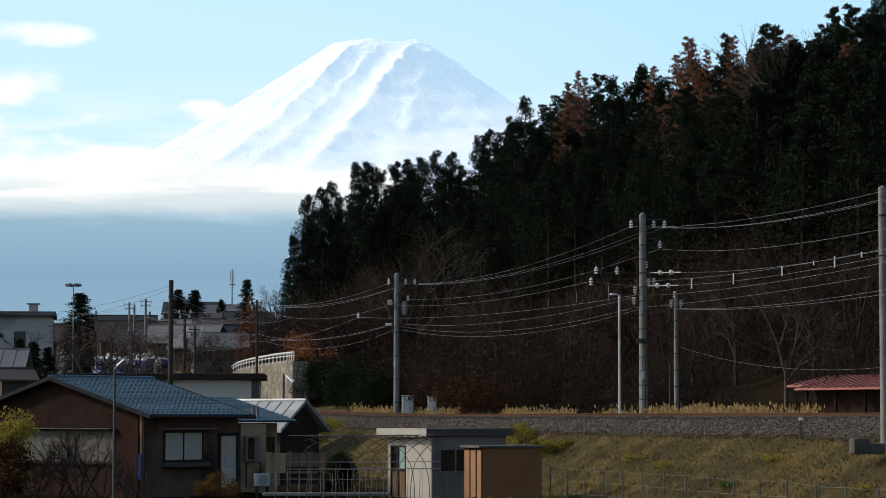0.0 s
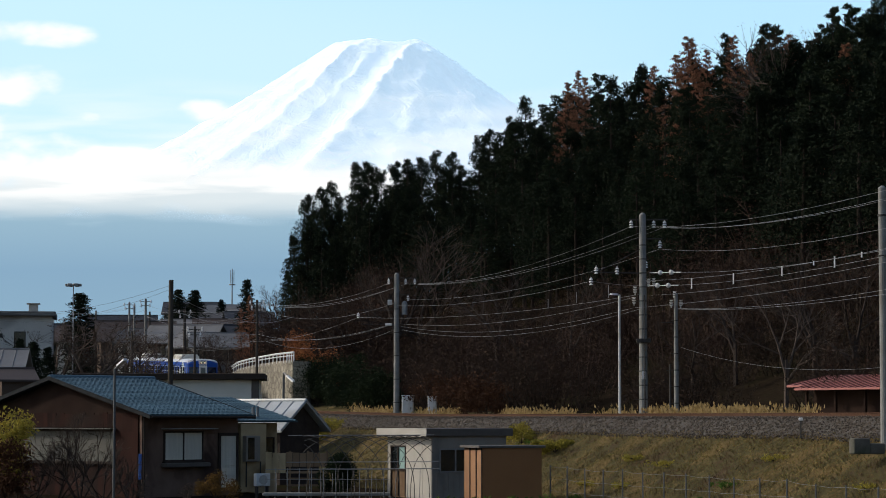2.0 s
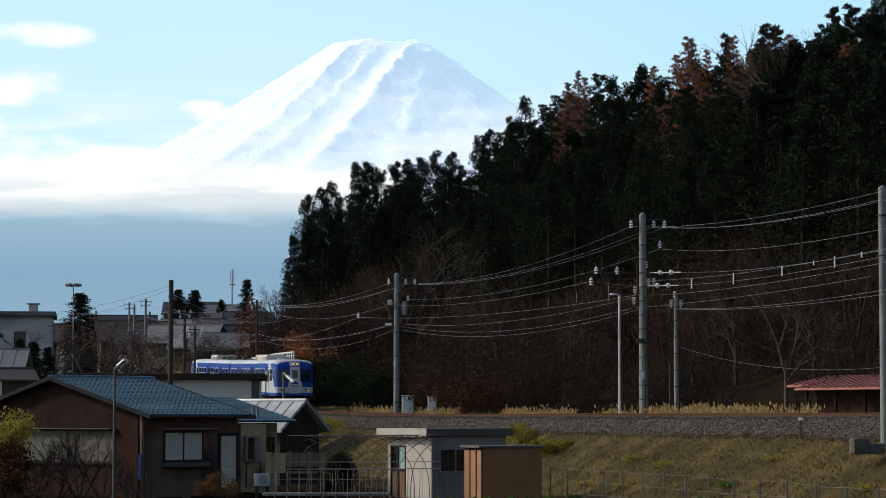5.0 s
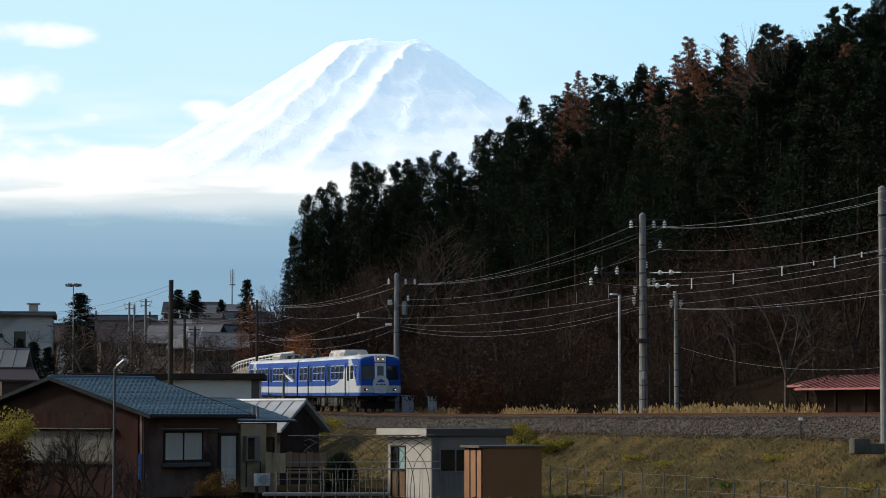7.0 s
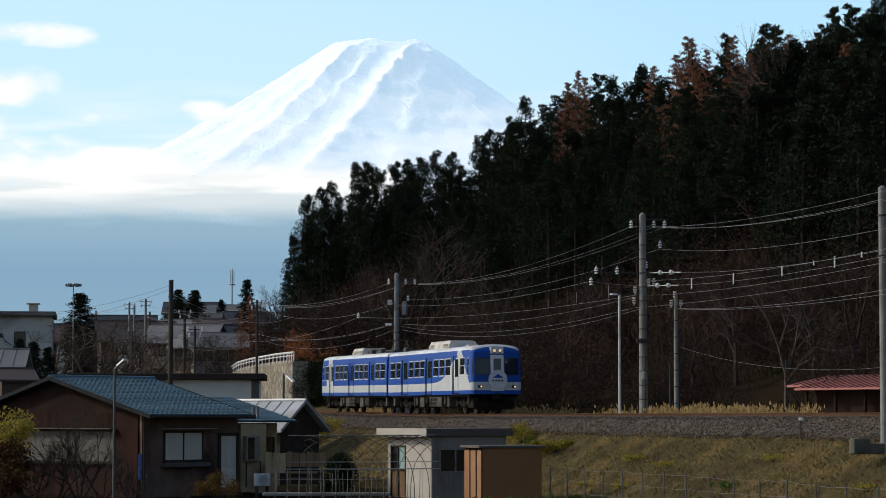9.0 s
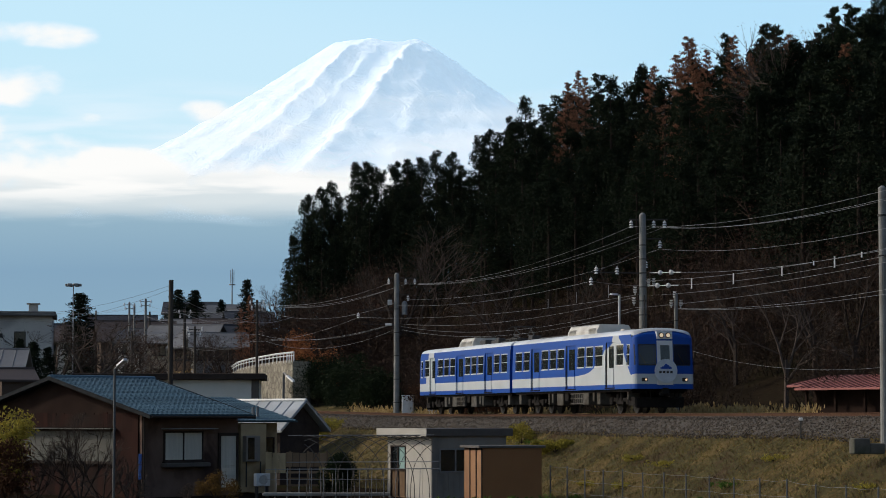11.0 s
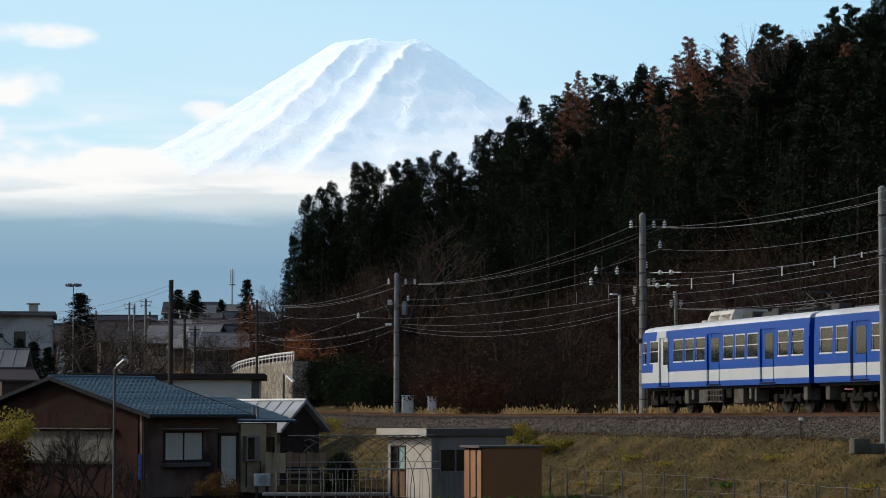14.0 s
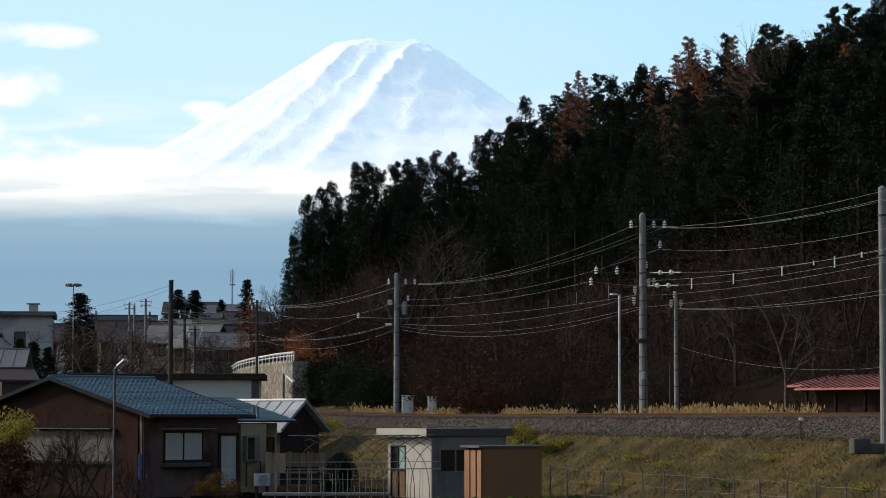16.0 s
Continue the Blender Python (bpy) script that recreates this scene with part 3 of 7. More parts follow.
def ordered(p, q):
    return tuple(min(a, c) for a, c in zip(p, q)), tuple(max(a, c) for a, c in zip(p, q))


def cab_outline(z):
    """Plan outline of the rounded cab end at height z, from one side to the other."""
    w = half_width(z)
    lean = 0.0 if z < 1.9 else 0.10 * ((z - 1.9) / 1.3) ** 1.3
    pts = []
    r = 0.24
    for i in range(6):
        a = math.pi / 2 * i / 5
        pts.append((-w + r - r * math.cos(a), 8.43 + (0.42 - lean) * math.sin(a)))
    pts += [(x, 8.85 - lean + 0.06 * (1 - (x / 1.16) ** 2)) for x in np.linspace(-1.12, 1.12, 11)]
    for i in range(6):
        a = math.pi / 2 * (1 - i / 5)
        pts.append((w - r + r * math.cos(a), 8.43 + (0.42 - lean) * math.sin(a)))
    return pts


def on_cab(x, z, out=0.0):
    o = cab_outline(z)
    y = float(np.interp(x, [p[0] for p in o], [p[1] for p in o]))
    return Vector((x, y + out, z))


def patch(x0, x1, z0, z1, out, thick, nx=6, nz=3, corner=0.0):
    """A plate that follows the cab front."""
    sh = Shape()
    xs, zs = np.linspace(x0, x1, nx + 1), np.linspace(z0, z1, nz + 1)
    for a, c in zip(xs[:-1], xs[1:]):
        for p, q in zip(zs[:-1], zs[1:]):
            sh.face(on_cab(c, p, out), on_cab(a, p, out), on_cab(a, q, out), on_cab(c, q, out))
    for a, c in zip(xs[:-1], xs[1:]):
        sh.face(on_cab(a, z0, out), on_cab(c, z0, out), on_cab(c, z0, out - thick), on_cab(a, z0, out - thick))
        sh.face(on_cab(c, z1, out), on_cab(a, z1, out), on_cab(a, z1, out - thick), on_cab(c, z1, out - thick))
    for x in (x0, x1):
        for p, q in zip(zs[:-1], zs[1:]):
            sh.face(on_cab(x, p, out), on_cab(x, q, out), on_cab(x, q, out - thick), on_cab(x, p, out - thick))
    return sh


def roof_ring(y, shrink=0.0):
    pts = []
    w = half_width(ZG)
    for i in range(13):
        a = math.pi * i / 12
        x = -math.cos(a)
        z = ZG + 0.30 * math.sin(a) ** 0.8
        pts.append((x * (w - shrink), y, z - shrink * 0.9))
    return pts


def build_car(paint, unit_from=-1.75):
    e = thing("railcar", "blue and white electric railcar with a sweeping white band", "railcar", Matrix.Identity(4), "train cars")
    car_side(e, -1, paint)
    car_side(e, 1, paint)
    # roof with rounded shoulders, drawn in over the cab
    sh = Shape()
    rings = [roof_ring(-8.75)] + [roof_ring(8.30)]
    for k in (0.04, 0.12, 0.26):
        rings.append(roof_ring(8.30 + 0.32 * math.sqrt(k / 0.26), k * 0.55))
    for ra, rb in zip(rings[:-1], rings[1:]):
        for i in range(12):
            sh.face(ra[i], ra[i + 1], rb[i + 1], rb[i])
    sh.face(*rings[0])
    put("roof", sh, M_ROOF, e, "pale grey curved roof", True)
    # cab front
    sh = Shape()
    zs = [Z0, 1.18, 1.55, 1.9, 2.2, 2.6, 3.0, 3.2, 3.34, 3.46, 3.53]
    outs = []
    for z in zs:
        if z <= 3.2:
            outs.append([(x, y, z) for x, y in cab_outline(z)])
        else:
            k = (z - 3.2) / 0.33
            o = cab_outline(3.2)
            outs.append([(x * (1 - 0.42 * k ** 2.2), y - 0.30 * k ** 2, 3.2 + (z - 3.2) * (1 if abs(x) < 1.1 else 0.8)) for x, y in o])
    for ra, rb in zip(outs[:-1], outs[1:]):
        for i in range(len(ra) - 1):
            sh.face(ra[i + 1], ra[i], rb[i], rb[i + 1])
    put("cab_front", sh, paint, e, "rounded blue cab front", True)
    sh = Shape()
    sh.face(*[(x, -8.75, z) for x, z in ((-1.44, Z0), (1.44, Z0), (1.37, ZG), (-1.37, ZG))])
    put("end_wall", sh, M_BLUE, e)
    put("floor", Shape().box((-1.33, -8.7, 0.99), (1.33, 8.4, 1.05)), M_UNDER, e)
    ins = Shape()
    for y in (-8.6, 7.35):
        ins.box((-1.28, y, 1.05), (1.28, y + 0.05, 3.15))
    ins.box((-1.30, -8.6, 3.12), (1.30, 7.4, 3.16))
    for sx in (-1, 1):
        for y0, y1 in ((-5.6, -0.6), (1.3, 5.0), (-8.5, -5.9)):
            ins.box(*ordered((sx * 0.80, y0, 1.05), (sx * 1.25, y1, 1.48)))
            ins.box(*ordered((sx * 1.15, y0, 1.48), (sx * 1.30, y1, 1.95)))
    put("interior", ins, M_INSIDE, e)
    # windscreens and end door
    for x0, x1 in ((-1.33, -0.44), (0.44, 1.33)):
        w = put("windscreen", patch(x0, x1, 2.02, 2.86, 0.006, 0.03), M_GLASSDARK, e, "dark windscreen")
        rim = Shape()
        for a, c, p, q in ((x0 - 0.03, x1 + 0.03, 1.98, 2.02), (x0 - 0.03, x1 + 0.03, 2.86, 2.90), (x0 - 0.03, x0, 2.0, 2.88), (x1, x1 + 0.03, 2.0, 2.88)):
            t = patch(a, c, p, q, 0.012, 0.03, 5, 1)
            n = len(rim.v)
            rim.v += t.v
            rim.f += [tuple(n + i for i in f) for f in t.f]
        put("seal", rim, M_RUBBER, w)
        put("wiper", Shape().rod(on_cab((x0 + x1) / 2, 2.03, 0.03), on_cab((x0 + x1) / 2 + 0.28, 2.5, 0.03), 0.010), M_RUBBER, w)
    door = put("end_door", patch(-0.36, 0.36, 1.14, 3.06, 0.03, 0.06), M_WHITEPAINT, e, "white end door")
    put("door_glass", patch(-0.21, 0.21, 2.04, 2.86, 0.036, 0.02), M_GLASSDARK, door, "dark glass")
    put("lamp_housing", patch(-0.36, 0.36, 3.13, 3.47, 0.05, 0.25), M_WHITEPAINT, e, "white headlamp housing")
    for x in (-0.155, 0.155):
        p = on_cab(x, 3.2, 0.05)
        ring = put("headlamp", Shape().rod((x, p.y - 0.02, 3.29), (x, p.y + 0.035, 3.29), 0.125, 0.12, 20), M_DARKSTEEL, e)
        put("lens", Shape().rod((x, p.y + 0.02, 3.29), (x, p.y + 0.042, 3.29), 0.095, 0.085, 20), M_LAMP, ring, "lit warm headlamp")
    for x in (-0.93, 0.93):
        p = on_cab(x, 1.36, 0.0)
        ring = put("marker_lamp", Shape().box((x - 0.13, p.y - 0.03, 1.29), (x + 0.13, p.y + 0.035, 1.45), 0.02), M_DARKSTEEL, e)
        put("lens", Shape().rod((x - 0.05, p.y + 0.02, 1.37), (x - 0.05, p.y + 0.05, 1.37), 0.05, 0.045, 14), M_LAMPSMALL, ring, "small lit lamp")
    # round headboard with a mountain emblem and plain lettering bars
    p = on_cab(0, 1.60, 0.10)
    board = put("headboard", Shape().rod((0, p.y - 0.03, 1.60), (0, p.y, 1.60), 0.52, 0.52, 36), M_BOARD, e, "round pale headboard with a blue mountain emblem", at=Matrix.Translation((0, 0.02, 0.14)))
    emb = Shape()
    emb.box((-0.27, p.y, 1.69), (0.27, p.y + 0.006, 1.71))
    for a, c, t in ((-0.26, 0.26, 1.71), (-0.20, 0.18, 1.75), (-0.13, 0.10, 1.80), (-0.06, 0.05, 1.85)):
        emb.box((a, p.y, t), (c, p.y + 0.006, t + 0.05))
    put("emblem", emb, M_BLUE, board)
    bars = Shape()
    for i in range(4):
        bars.box((-0.30 + i * 0.17, p.y, 1.50), (-0.19 + i * 0.17, p.y + 0.006, 1.60))
    put("lettering", bars, M_DARKSTEEL, board)
    # coupler, pilot and pipes
    put("coupler", Shape().box((-0.16, 8.5, 0.72), (0.16, 9.0, 1.02), 0.04).rod((0, 8.0, 0.85), (0, 8.6, 0.85), 0.09).box((-0.26, 8.8, 0.66), (0.26, 8.92, 0.80), 0.02), M_UNDER, e)
    pilot = Shape()
    pilot.box((-1.12, 8.12, 0.16), (1.12, 8.24, 0.62), 0.04)
    for sx in (-1, 1):
        pilot.box(*ordered((sx * 1.04, 7.4, 0.25), (sx * 1.14, 8.2, 0.62)))
        pilot.rod((sx * 0.55, 8.55, 0.97), (sx * 0.55, 8.6, 0.55), 0.025)
        pilot.rod((sx * 0.75, 8.55, 0.97), (sx * 0.75, 8.6, 0.60), 0.02)
    put("pilot", pilot, M_UNDER, e)
    # underframe and boxes on both sides
    fr = Shape()
    for sx in (-1, 1):
        fr.box(*ordered((sx * 1.15, -8.6, 0.86), (sx * 1.30, 8.2, 0.99)))
    for y in np.linspace(-8.4, 8.0, 15):
        fr.box((-1.2, y, 0.80), (1.2, y + 0.12, 0.95))
    fr.box((-0.5, -4.2, 0.45), (0.5, 4.2, 0.9))
    put("underframe", fr, M_UNDER, e)
    for sx in (-1, 1):
        for y, w, z, mat in ((3.55, 0.42, 0.30, M_UNDERBOX), (2.95, 0.25, 0.45, M_UNDERBOX), (1.55, 0.85, 0.30, M_UNDERBOX), (0.2, 0.9, 0.38, M_UNDER), (-2.2, 0.95, 0.28, M_UNDERBOX), (-3.0, 0.22, 0.42, M_UNDERBOX), (-3.5, 0.18, 0.34, M_UNDERBOX), (-8.2, 0.35, 0.36, M_UNDERBOX), (7.55, 0.16, 0.5, M_UNDERBOX), (-1.0, 0.5, 0.5, M_UNDER)):
            bx = put("equipment_box", Shape().box(*ordered((sx * 0.72, y, z), (sx * 1.26, y + w, 0.88)), 0.025), mat, e)
        grid = Shape()
        for i in range(7):
            t = 2.5 - 2.05 + i * 0.30
            grid.box(*ordered((sx * 1.18, t - 0.55, 0.34), (sx * 1.27, t - 0.50, 0.84)))
        for z in (0.34, 0.58, 0.80):
            grid.box(*ordered((sx * 1.17, -0.12, z), (sx * 1.28, 1.75, z + 0.045)))
        put("resistor_rack", grid, M_UNDERBOX, e)
    # bogies
    for y in (6.0, -6.0):
        bg = Shape()
        for sx in (-1, 1):
            bg.box(*ordered((sx * 0.88, y - 1.45, 0.42), (sx * 1.02, y + 1.45, 0.60)), 0.03)
            bg.box(*ordered((sx * 0.86, y - 0.45, 0.30), (sx * 1.06, y + 0.45, 0.50)), 0.03)
            for yy in (y - 1.05, y + 1.05):
                bg.box(*ordered((sx * 0.90, yy - 0.16, 0.28), (sx * 1.10, yy + 0.16, 0.62)), 0.04)
            for yy in (y - 0.25, y + 0.25):
                bg.rod((sx * 0.98, yy, 0.45), (sx * 0.98, yy, 0.85), 0.12, 0.12, 10)
        bg.box((-0.9, y - 0.25, 0.45), (0.9, y + 0.25, 0.8))
        put("bogie", bg, M_UNDER, e)
        for yy in (y - 1.05, y + 1.05):
            wh = Shape().rod((-0.75, 0, 0), (0.75, 0, 0), 0.08, 0.08, 8)
            for sx in (-1, 1):
                wh.rod((sx * 0.53, 0, 0), (sx * 0.64, 0, 0), 0.43, 0.42, 28)
                wh.rod((sx * 0.50, 0, 0), (sx * 0.53, 0, 0), 0.46, 0.46, 28)
                for i in range(4):
                    a = i * math.pi / 2
                    wh.box(*ordered((sx * 0.64, -0.03, -0.03), (sx * 0.655, 0.03, 0.03)), m=Matrix.Translation((0, 0.25 * math.cos(a), 0.25 * math.sin(a))))
            WHEELS.append((e, put("wheelset", wh, M_WHEEL, e, at=Matrix.Translation((0, yy, 0.43 - RIDE)))))
    # rooftop cooling unit with louvred flanks
    un = Shape()
    prof = ((-0.86, 3.50), (0.86, 3.50), (0.84, 3.72), (0.70, 3.98), (-0.70, 3.98), (-0.84, 3.72))
    un.extrude(prof, (0, unit_from, 0), (0, 2.40, 0), (1, 0, 0), (0, 0, 1))
    unit = put("cooling_unit", un, M_UNIT, e, "off-white rooftop cooling unit")
    lou = Shape()
    for sx in (-1, 1):
        for y in (unit_from + 0.2, 1.25):
            for k in range(5):
                z = 3.60 + k * 0.05
                lou.box(*ordered((sx * 0.80, y, z), (sx * 0.875, y + 0.95, z + 0.02)))
    put("louvre", lou, M_LOUVRE, unit)
    lip = Shape()
    for y in np.arange(unit_from + 0.05, 2.3, 0.5):
        lip.box((-0.72, y, 3.98), (0.72, y + 0.1, 4.02))
    put("rib", lip, M_UNIT, unit)
    put("roof_rail", Shape().box((-0.45, -7.4, 3.60), (-0.38, -2.2, 3.68)).box((0.38, -7.4, 3.60), (0.45, -2.2, 3.68)), M_DARKSTEEL, e)
    put("vent", Shape().box((-0.3, 4.0, 3.58), (0.3, 4.5, 3.72), 0.04), M_UNIT, e)
    return e


def pantograph(e, y):
    base = Shape()
    for sx in (-1, 1):
        base.box(*ordered((sx * 0.60, y - 1.1, 3.72), (sx * 0.66, y + 1.1, 3.78)))
        for yy in (y - 0.9, y + 0.9):
            base.rod((sx * 0.63, yy, 3.52), (sx * 0.63, yy, 3.72), 0.07, 0.06, 8)
    for yy in (y - 1.0, y, y + 1.0):
        base.box((-0.7, yy - 0.03, 3.72), (0.7, yy + 0.03, 3.77))
    base.box((-0.25, y - 2.2, 3.58), (0.25, y - 1.5, 3.86), 0.04).box((-0.2, y + 1.5, 3.58), (0.3, y + 2.0, 3.80), 0.04)
    pan = put("pantograph", base, M_DARKSTEEL, e, "dark raised pantograph")
    arm = Shape()
    for sx in (-1, 1):
        arm.rod((sx * 0.45, y + 0.85, 3.78), (sx * 0.38, y - 0.55, 3.98), 0.028)
        arm.rod((sx * 0.38, y - 0.55, 3.98), (sx * 0.42, y + 0.35, 4.36), 0.022)
        arm.rod((sx * 0.45, y - 0.85, 3.78), (sx * 0.38, y + 0.55, 3.98), 0.028)
        arm.rod((sx * 0.38, y + 0.55, 3.98), (sx * 0.42, y - 0.15, 4.36), 0.022)
    put("arm", arm, M_DARKSTEEL, pan)
    put("contact_strip", Shape().box((-0.55, y - 0.25, 4.36), (0.55, y - 0.17, 4.40)).box((-0.55, y + 0.30, 4.36), (0.55, y + 0.38, 4.40)).rod((-0.55, y + 0.06, 4.40), (-0.85, y + 0.06, 4.24), 0.02).rod((0.55, y + 0.06, 4.40), (0.85, y + 0.06, 4.24), 0.02), M_DARKSTEEL, pan)


M_GLASSDARK = material("dark windscreen glass", glass_build((0.10, 0.12, 0.13)))
M_LAMPSMALL = material("dim marker lamp", lamp_build((1.0, 0.62, 0.36), 0.9))
WHEELS = []
lead_car = build_car(M_LIVERY_LEAD)
rear_car = build_car(M_LIVERY_TAIL, -0.1)
put("switchgear", Shape().box((-0.55, -1.5, 3.58), (0.55, -0.5, 3.86), 0.05).box((-0.4, -3.2, 3.58), (0.35, -2.1, 3.80), 0.05).box((-0.6, -4.1, 3.56), (-0.2, -3.5, 3.88), 0.04), M_DARKSTEEL, rear_car, "dark rooftop switchgear boxes")
tagged(rear_car, "trailing blue and white electric railcar with a pantograph, on the track", "railcar")
pantograph(rear_car, -6.6)
put("gangway", Shape().box((-0.55, -9.05, 1.05), (0.55, -8.74, 3.0), 0.03), M_RUBBER, lead_car, "black folded gangway")
put("gangway", Shape().box((-0.55, -9.05, 1.05), (0.55, -8.74, 3.0), 0.03), M_RUBBER, rear_car, "black folded gangway")


def front_s(t):
    """Place of the train's front along the track at t seconds."""
    return float(np.polyval((5.4466e-5, 3.3806e-3, -8.4474e-2, -12.0339, 245.694), t))


def motions():
    here = cloud_bank.matrix_basis.translation.copy()
    walk(cloud_bank, [(0, Matrix.Translation(here)), (16, Matrix.Translation(here + Vector((2.4, 0, -1.8))))])
    for k, car in enumerate((lead_car, rear_car)):
        rows = []
        for i in range(33):
            t = i * 0.5
            s = front_s(t) + 8.75 + 17.95 * k
            a, c = on_track(s - 6, 0), on_track(s + 6, 0)
            m = Matrix.Translation((a + c) / 2 + Vector((0, 0, RIDE))) @ (a - c).to_track_quat("Y", "Z").to_matrix().to_4x4()
            rows.append((t, m @ spin(0, 0, 0, 180.0 * k)))
        walk(car, rows)
    for car, wheel in WHEELS:
        y = wheel.matrix_basis.translation.y
        turn = 1 if car is lead_car else -1
        rows = []
        for i in range(481):
            t = i / 30
            a = turn * (front_s(t) - front_s(0)) / 0.43
            rows.append((t, Matrix.Translation((0, y, 0.43 - RIDE)) @ Matrix.Rotation(a, 4, "X")))
        walk(wheel, rows)


# ---- poles, wires and trackside things ----
def pole_thing(x, top, d, r, label, name="utility_pole", mat=None, foot=None, bands=0, taper=0.75):
    p = sight(x, top, d)
    g = foot if foot is not None else ground_z(p.x, p.y)
    s, dd = track_coords(p.x, p.y)
    if foot is None and -13 < dd < 9:
        g = max(g, bank_z(s, dd))
    e = thing(name, label, "utility pole" if name == "utility_pole" else "lamp post", Matrix.Translation((p.x, p.y, g)))
    h = p.z - g
    put("shaft", Shape().rod((0, 0, -0.6), (0, 0, h), r, r * taper, 14), mat or M_CONCRETE, e, smooth_faces=False)
    if mat is None:
        put("cap", Shape().rod((0, 0, h), (0, 0, h + r * 0.5), r * taper * 1.02, r * 0.35, 14), M_CONCRETE, e)
    for i in range(bands):
        z = h * (0.12 + 0.8 * i / bands)
        rr = r * (1 - (1 - taper) * z / h)
        put("band", Shape().rod((0, 0, z), (0, 0, z + 0.05), rr + 0.015, rr + 0.015, 14).rod((-rr - 0.16, 0, z + 0.02), (-rr, 0, z + 0.02), 0.012), M_DARKSTEEL, e)
    return e


def local(e, x, y, d):
    return sight(x, y, d) - e.matrix_basis.translation


def insulator(e, p, hang=-1):
    """A stack of porcelain sheds on a pin."""
    sh = Shape().rod(p, p + Vector((0, 0, 0.10 * hang)), 0.02)
    for k, r in ((0.08, 0.10), (0.20, 0.12), (0.32, 0.10)):
        sh.rod(p + Vector((0, 0, k * hang)), p + Vector((0, 0, (k + 0.08) * hang)), r * 0.55, r, 10)
    put("insulator", sh, M_PORCELAIN, e, "white porcelain insulator")


def strain(e, a, c):
    """A horizontal strain insulator string with two discs."""
    sh = Shape().rod(a, c, 0.02)
    for f in (0.35, 0.7):
        m = a.lerp(c, f)
        w = (c - a).normalized()
        sh.rod(m - w * 0.05, m + w * 0.05, 0.13, 0.10, 12)
    put("strain_insulator", sh, M_PORCELAIN, e, "white porcelain disc string")


def arm(e, a, c, r=0.04):
    put("crossarm", Shape().rod(a, c, r, r, 6), M_DARKSTEEL, e)


D1, D0, DR = 120.0, 167.0, 77.5
big = pole_thing(1137, 381, D1, 0.22, "tall grey concrete railway pole with white insulators", bands=12)
arm(big, local(big, 1114, 389, D1), local(big, 1182, 389, D1))
for x in (1117, 1157, 1176):
    insulator(big, local(big, x, 389, D1))
arm(big, local(big, 1137, 423, D1), local(big, 1172, 423, D1), 0.03)
insulator(big, local(big, 1168, 425, D1))
arm(big, local(big, 1040, 482, D1 - 2), local(big, 1140, 484, D1), 0.035)
put("brace", Shape().rod(local(big, 1060, 480, D1 - 2), local(big, 1136, 440, D1), 0.018), M_DARKSTEEL, big)
for x, y in ((1055, 470), (1092, 471), (1046, 490)):
    insulator(big, local(big, x, y, D1 - 2))
for y, xa, xb in ((483, 1150, 1205), (506, 1145, 1200)):
    strain(big, local(big, xa, y, D1), local(big, xb, y - 1, D1 - 2))
for x, y in ((1143, 460), (1124, 522), (1122, 541), (1148, 508), (1157, 507)):
    insulator(big, local(big, x, y, D1), -1 if y < 500 else 1)
put("cable_box", Shape().box((-0.35, -0.45, 4.05), (0.35, -0.2, 4.25), 0.02).rod((0.05, -0.28, 0.1), (0.05, -0.28, 6.4), 0.035, 0.035, 6), M_DARKSTEEL, big)
put("sign_plate", Shape().box((-0.10, -0.245, 2.25), (0.10, -0.235, 2.65)), M_WHITEPAINT, big, "white plate with dark figures")

mid = pole_thing(702, 486, D0, 0.22, "grey concrete railway pole with a small transformer", bands=5)
arm(mid, local(mid, 686, 492, D0), local(mid, 738, 493, D0))
for x in (688, 718, 734):
    insulator(mid, local(mid, x, 493, D0))
insulator(mid, local(mid, 722, 522, D0))
arm(mid, local(mid, 702, 522, D0), local(mid, 724, 522, D0), 0.03)
put("transformer", Shape().rod(local(mid, 716, 537, D0), local(mid, 716, 557, D0), 0.19, 0.19, 12).rod(local(mid, 716, 533, D0), local(mid, 716, 537, D0), 0.08, 0.19, 12), M_STEEL, mid, "grey pole transformer")
put("switch", Shape().box(local(mid, 686, 540, D0) + Vector((0.0, -0.1, 0.0)), local(mid, 694, 531, D0) + Vector((0.0, 0.1, 0.0)), 0.02), M_BOXGREY, mid)
arm(mid, local(mid, 632, 549, D0), local(mid, 702, 549, D0), 0.03)
arm(mid, local(mid, 640, 574, D0), local(mid, 702, 574, D0), 0.025)
insulator(mid, local(mid, 634, 553, D0))
put("strain_insulator", Shape().rod(local(mid, 682, 575, D0), local(mid, 693, 575, D0), 0.09, 0.09, 10), M_PORCELAIN, mid)

near = pole_thing(1561, 333, DR, 0.145, "grey concrete railway pole on the bank edge", foot=2.3, taper=0.86)
put("clamp", Shape().rod((0, 0, 6.0), (0, 0, 6.06), 0.16, 0.16, 14).rod((0, 0, 7.3), (0, 0, 7.36), 0.155, 0.155, 14), M_DARKSTEEL, near)
small = pole_thing(1196, 522, 124, 0.13, "slim grey concrete pole behind the reeds", bands=6)
for x, y in ((1194, 530), (1188, 545), (1205, 545)):
    insulator(small, local(small, x, y, 124), 1)
arm(small, local(small, 1170, 571, 124), local(small, 1196, 571, 124), 0.025)
slim = pole_thing(1186, 645, 126, 0.06, "thin dark signal post beside a pole", mat=M_DARKSTEEL)
arm(slim, local(slim, 1179, 656, 126), local(slim, 1190, 656, 126), 0.03)


M_POSTGREY = surface("dull grey post paint", (0.06, 0.065, 0.065), (0.13, 0.135, 0.135), 3, 0.6, 0.1)


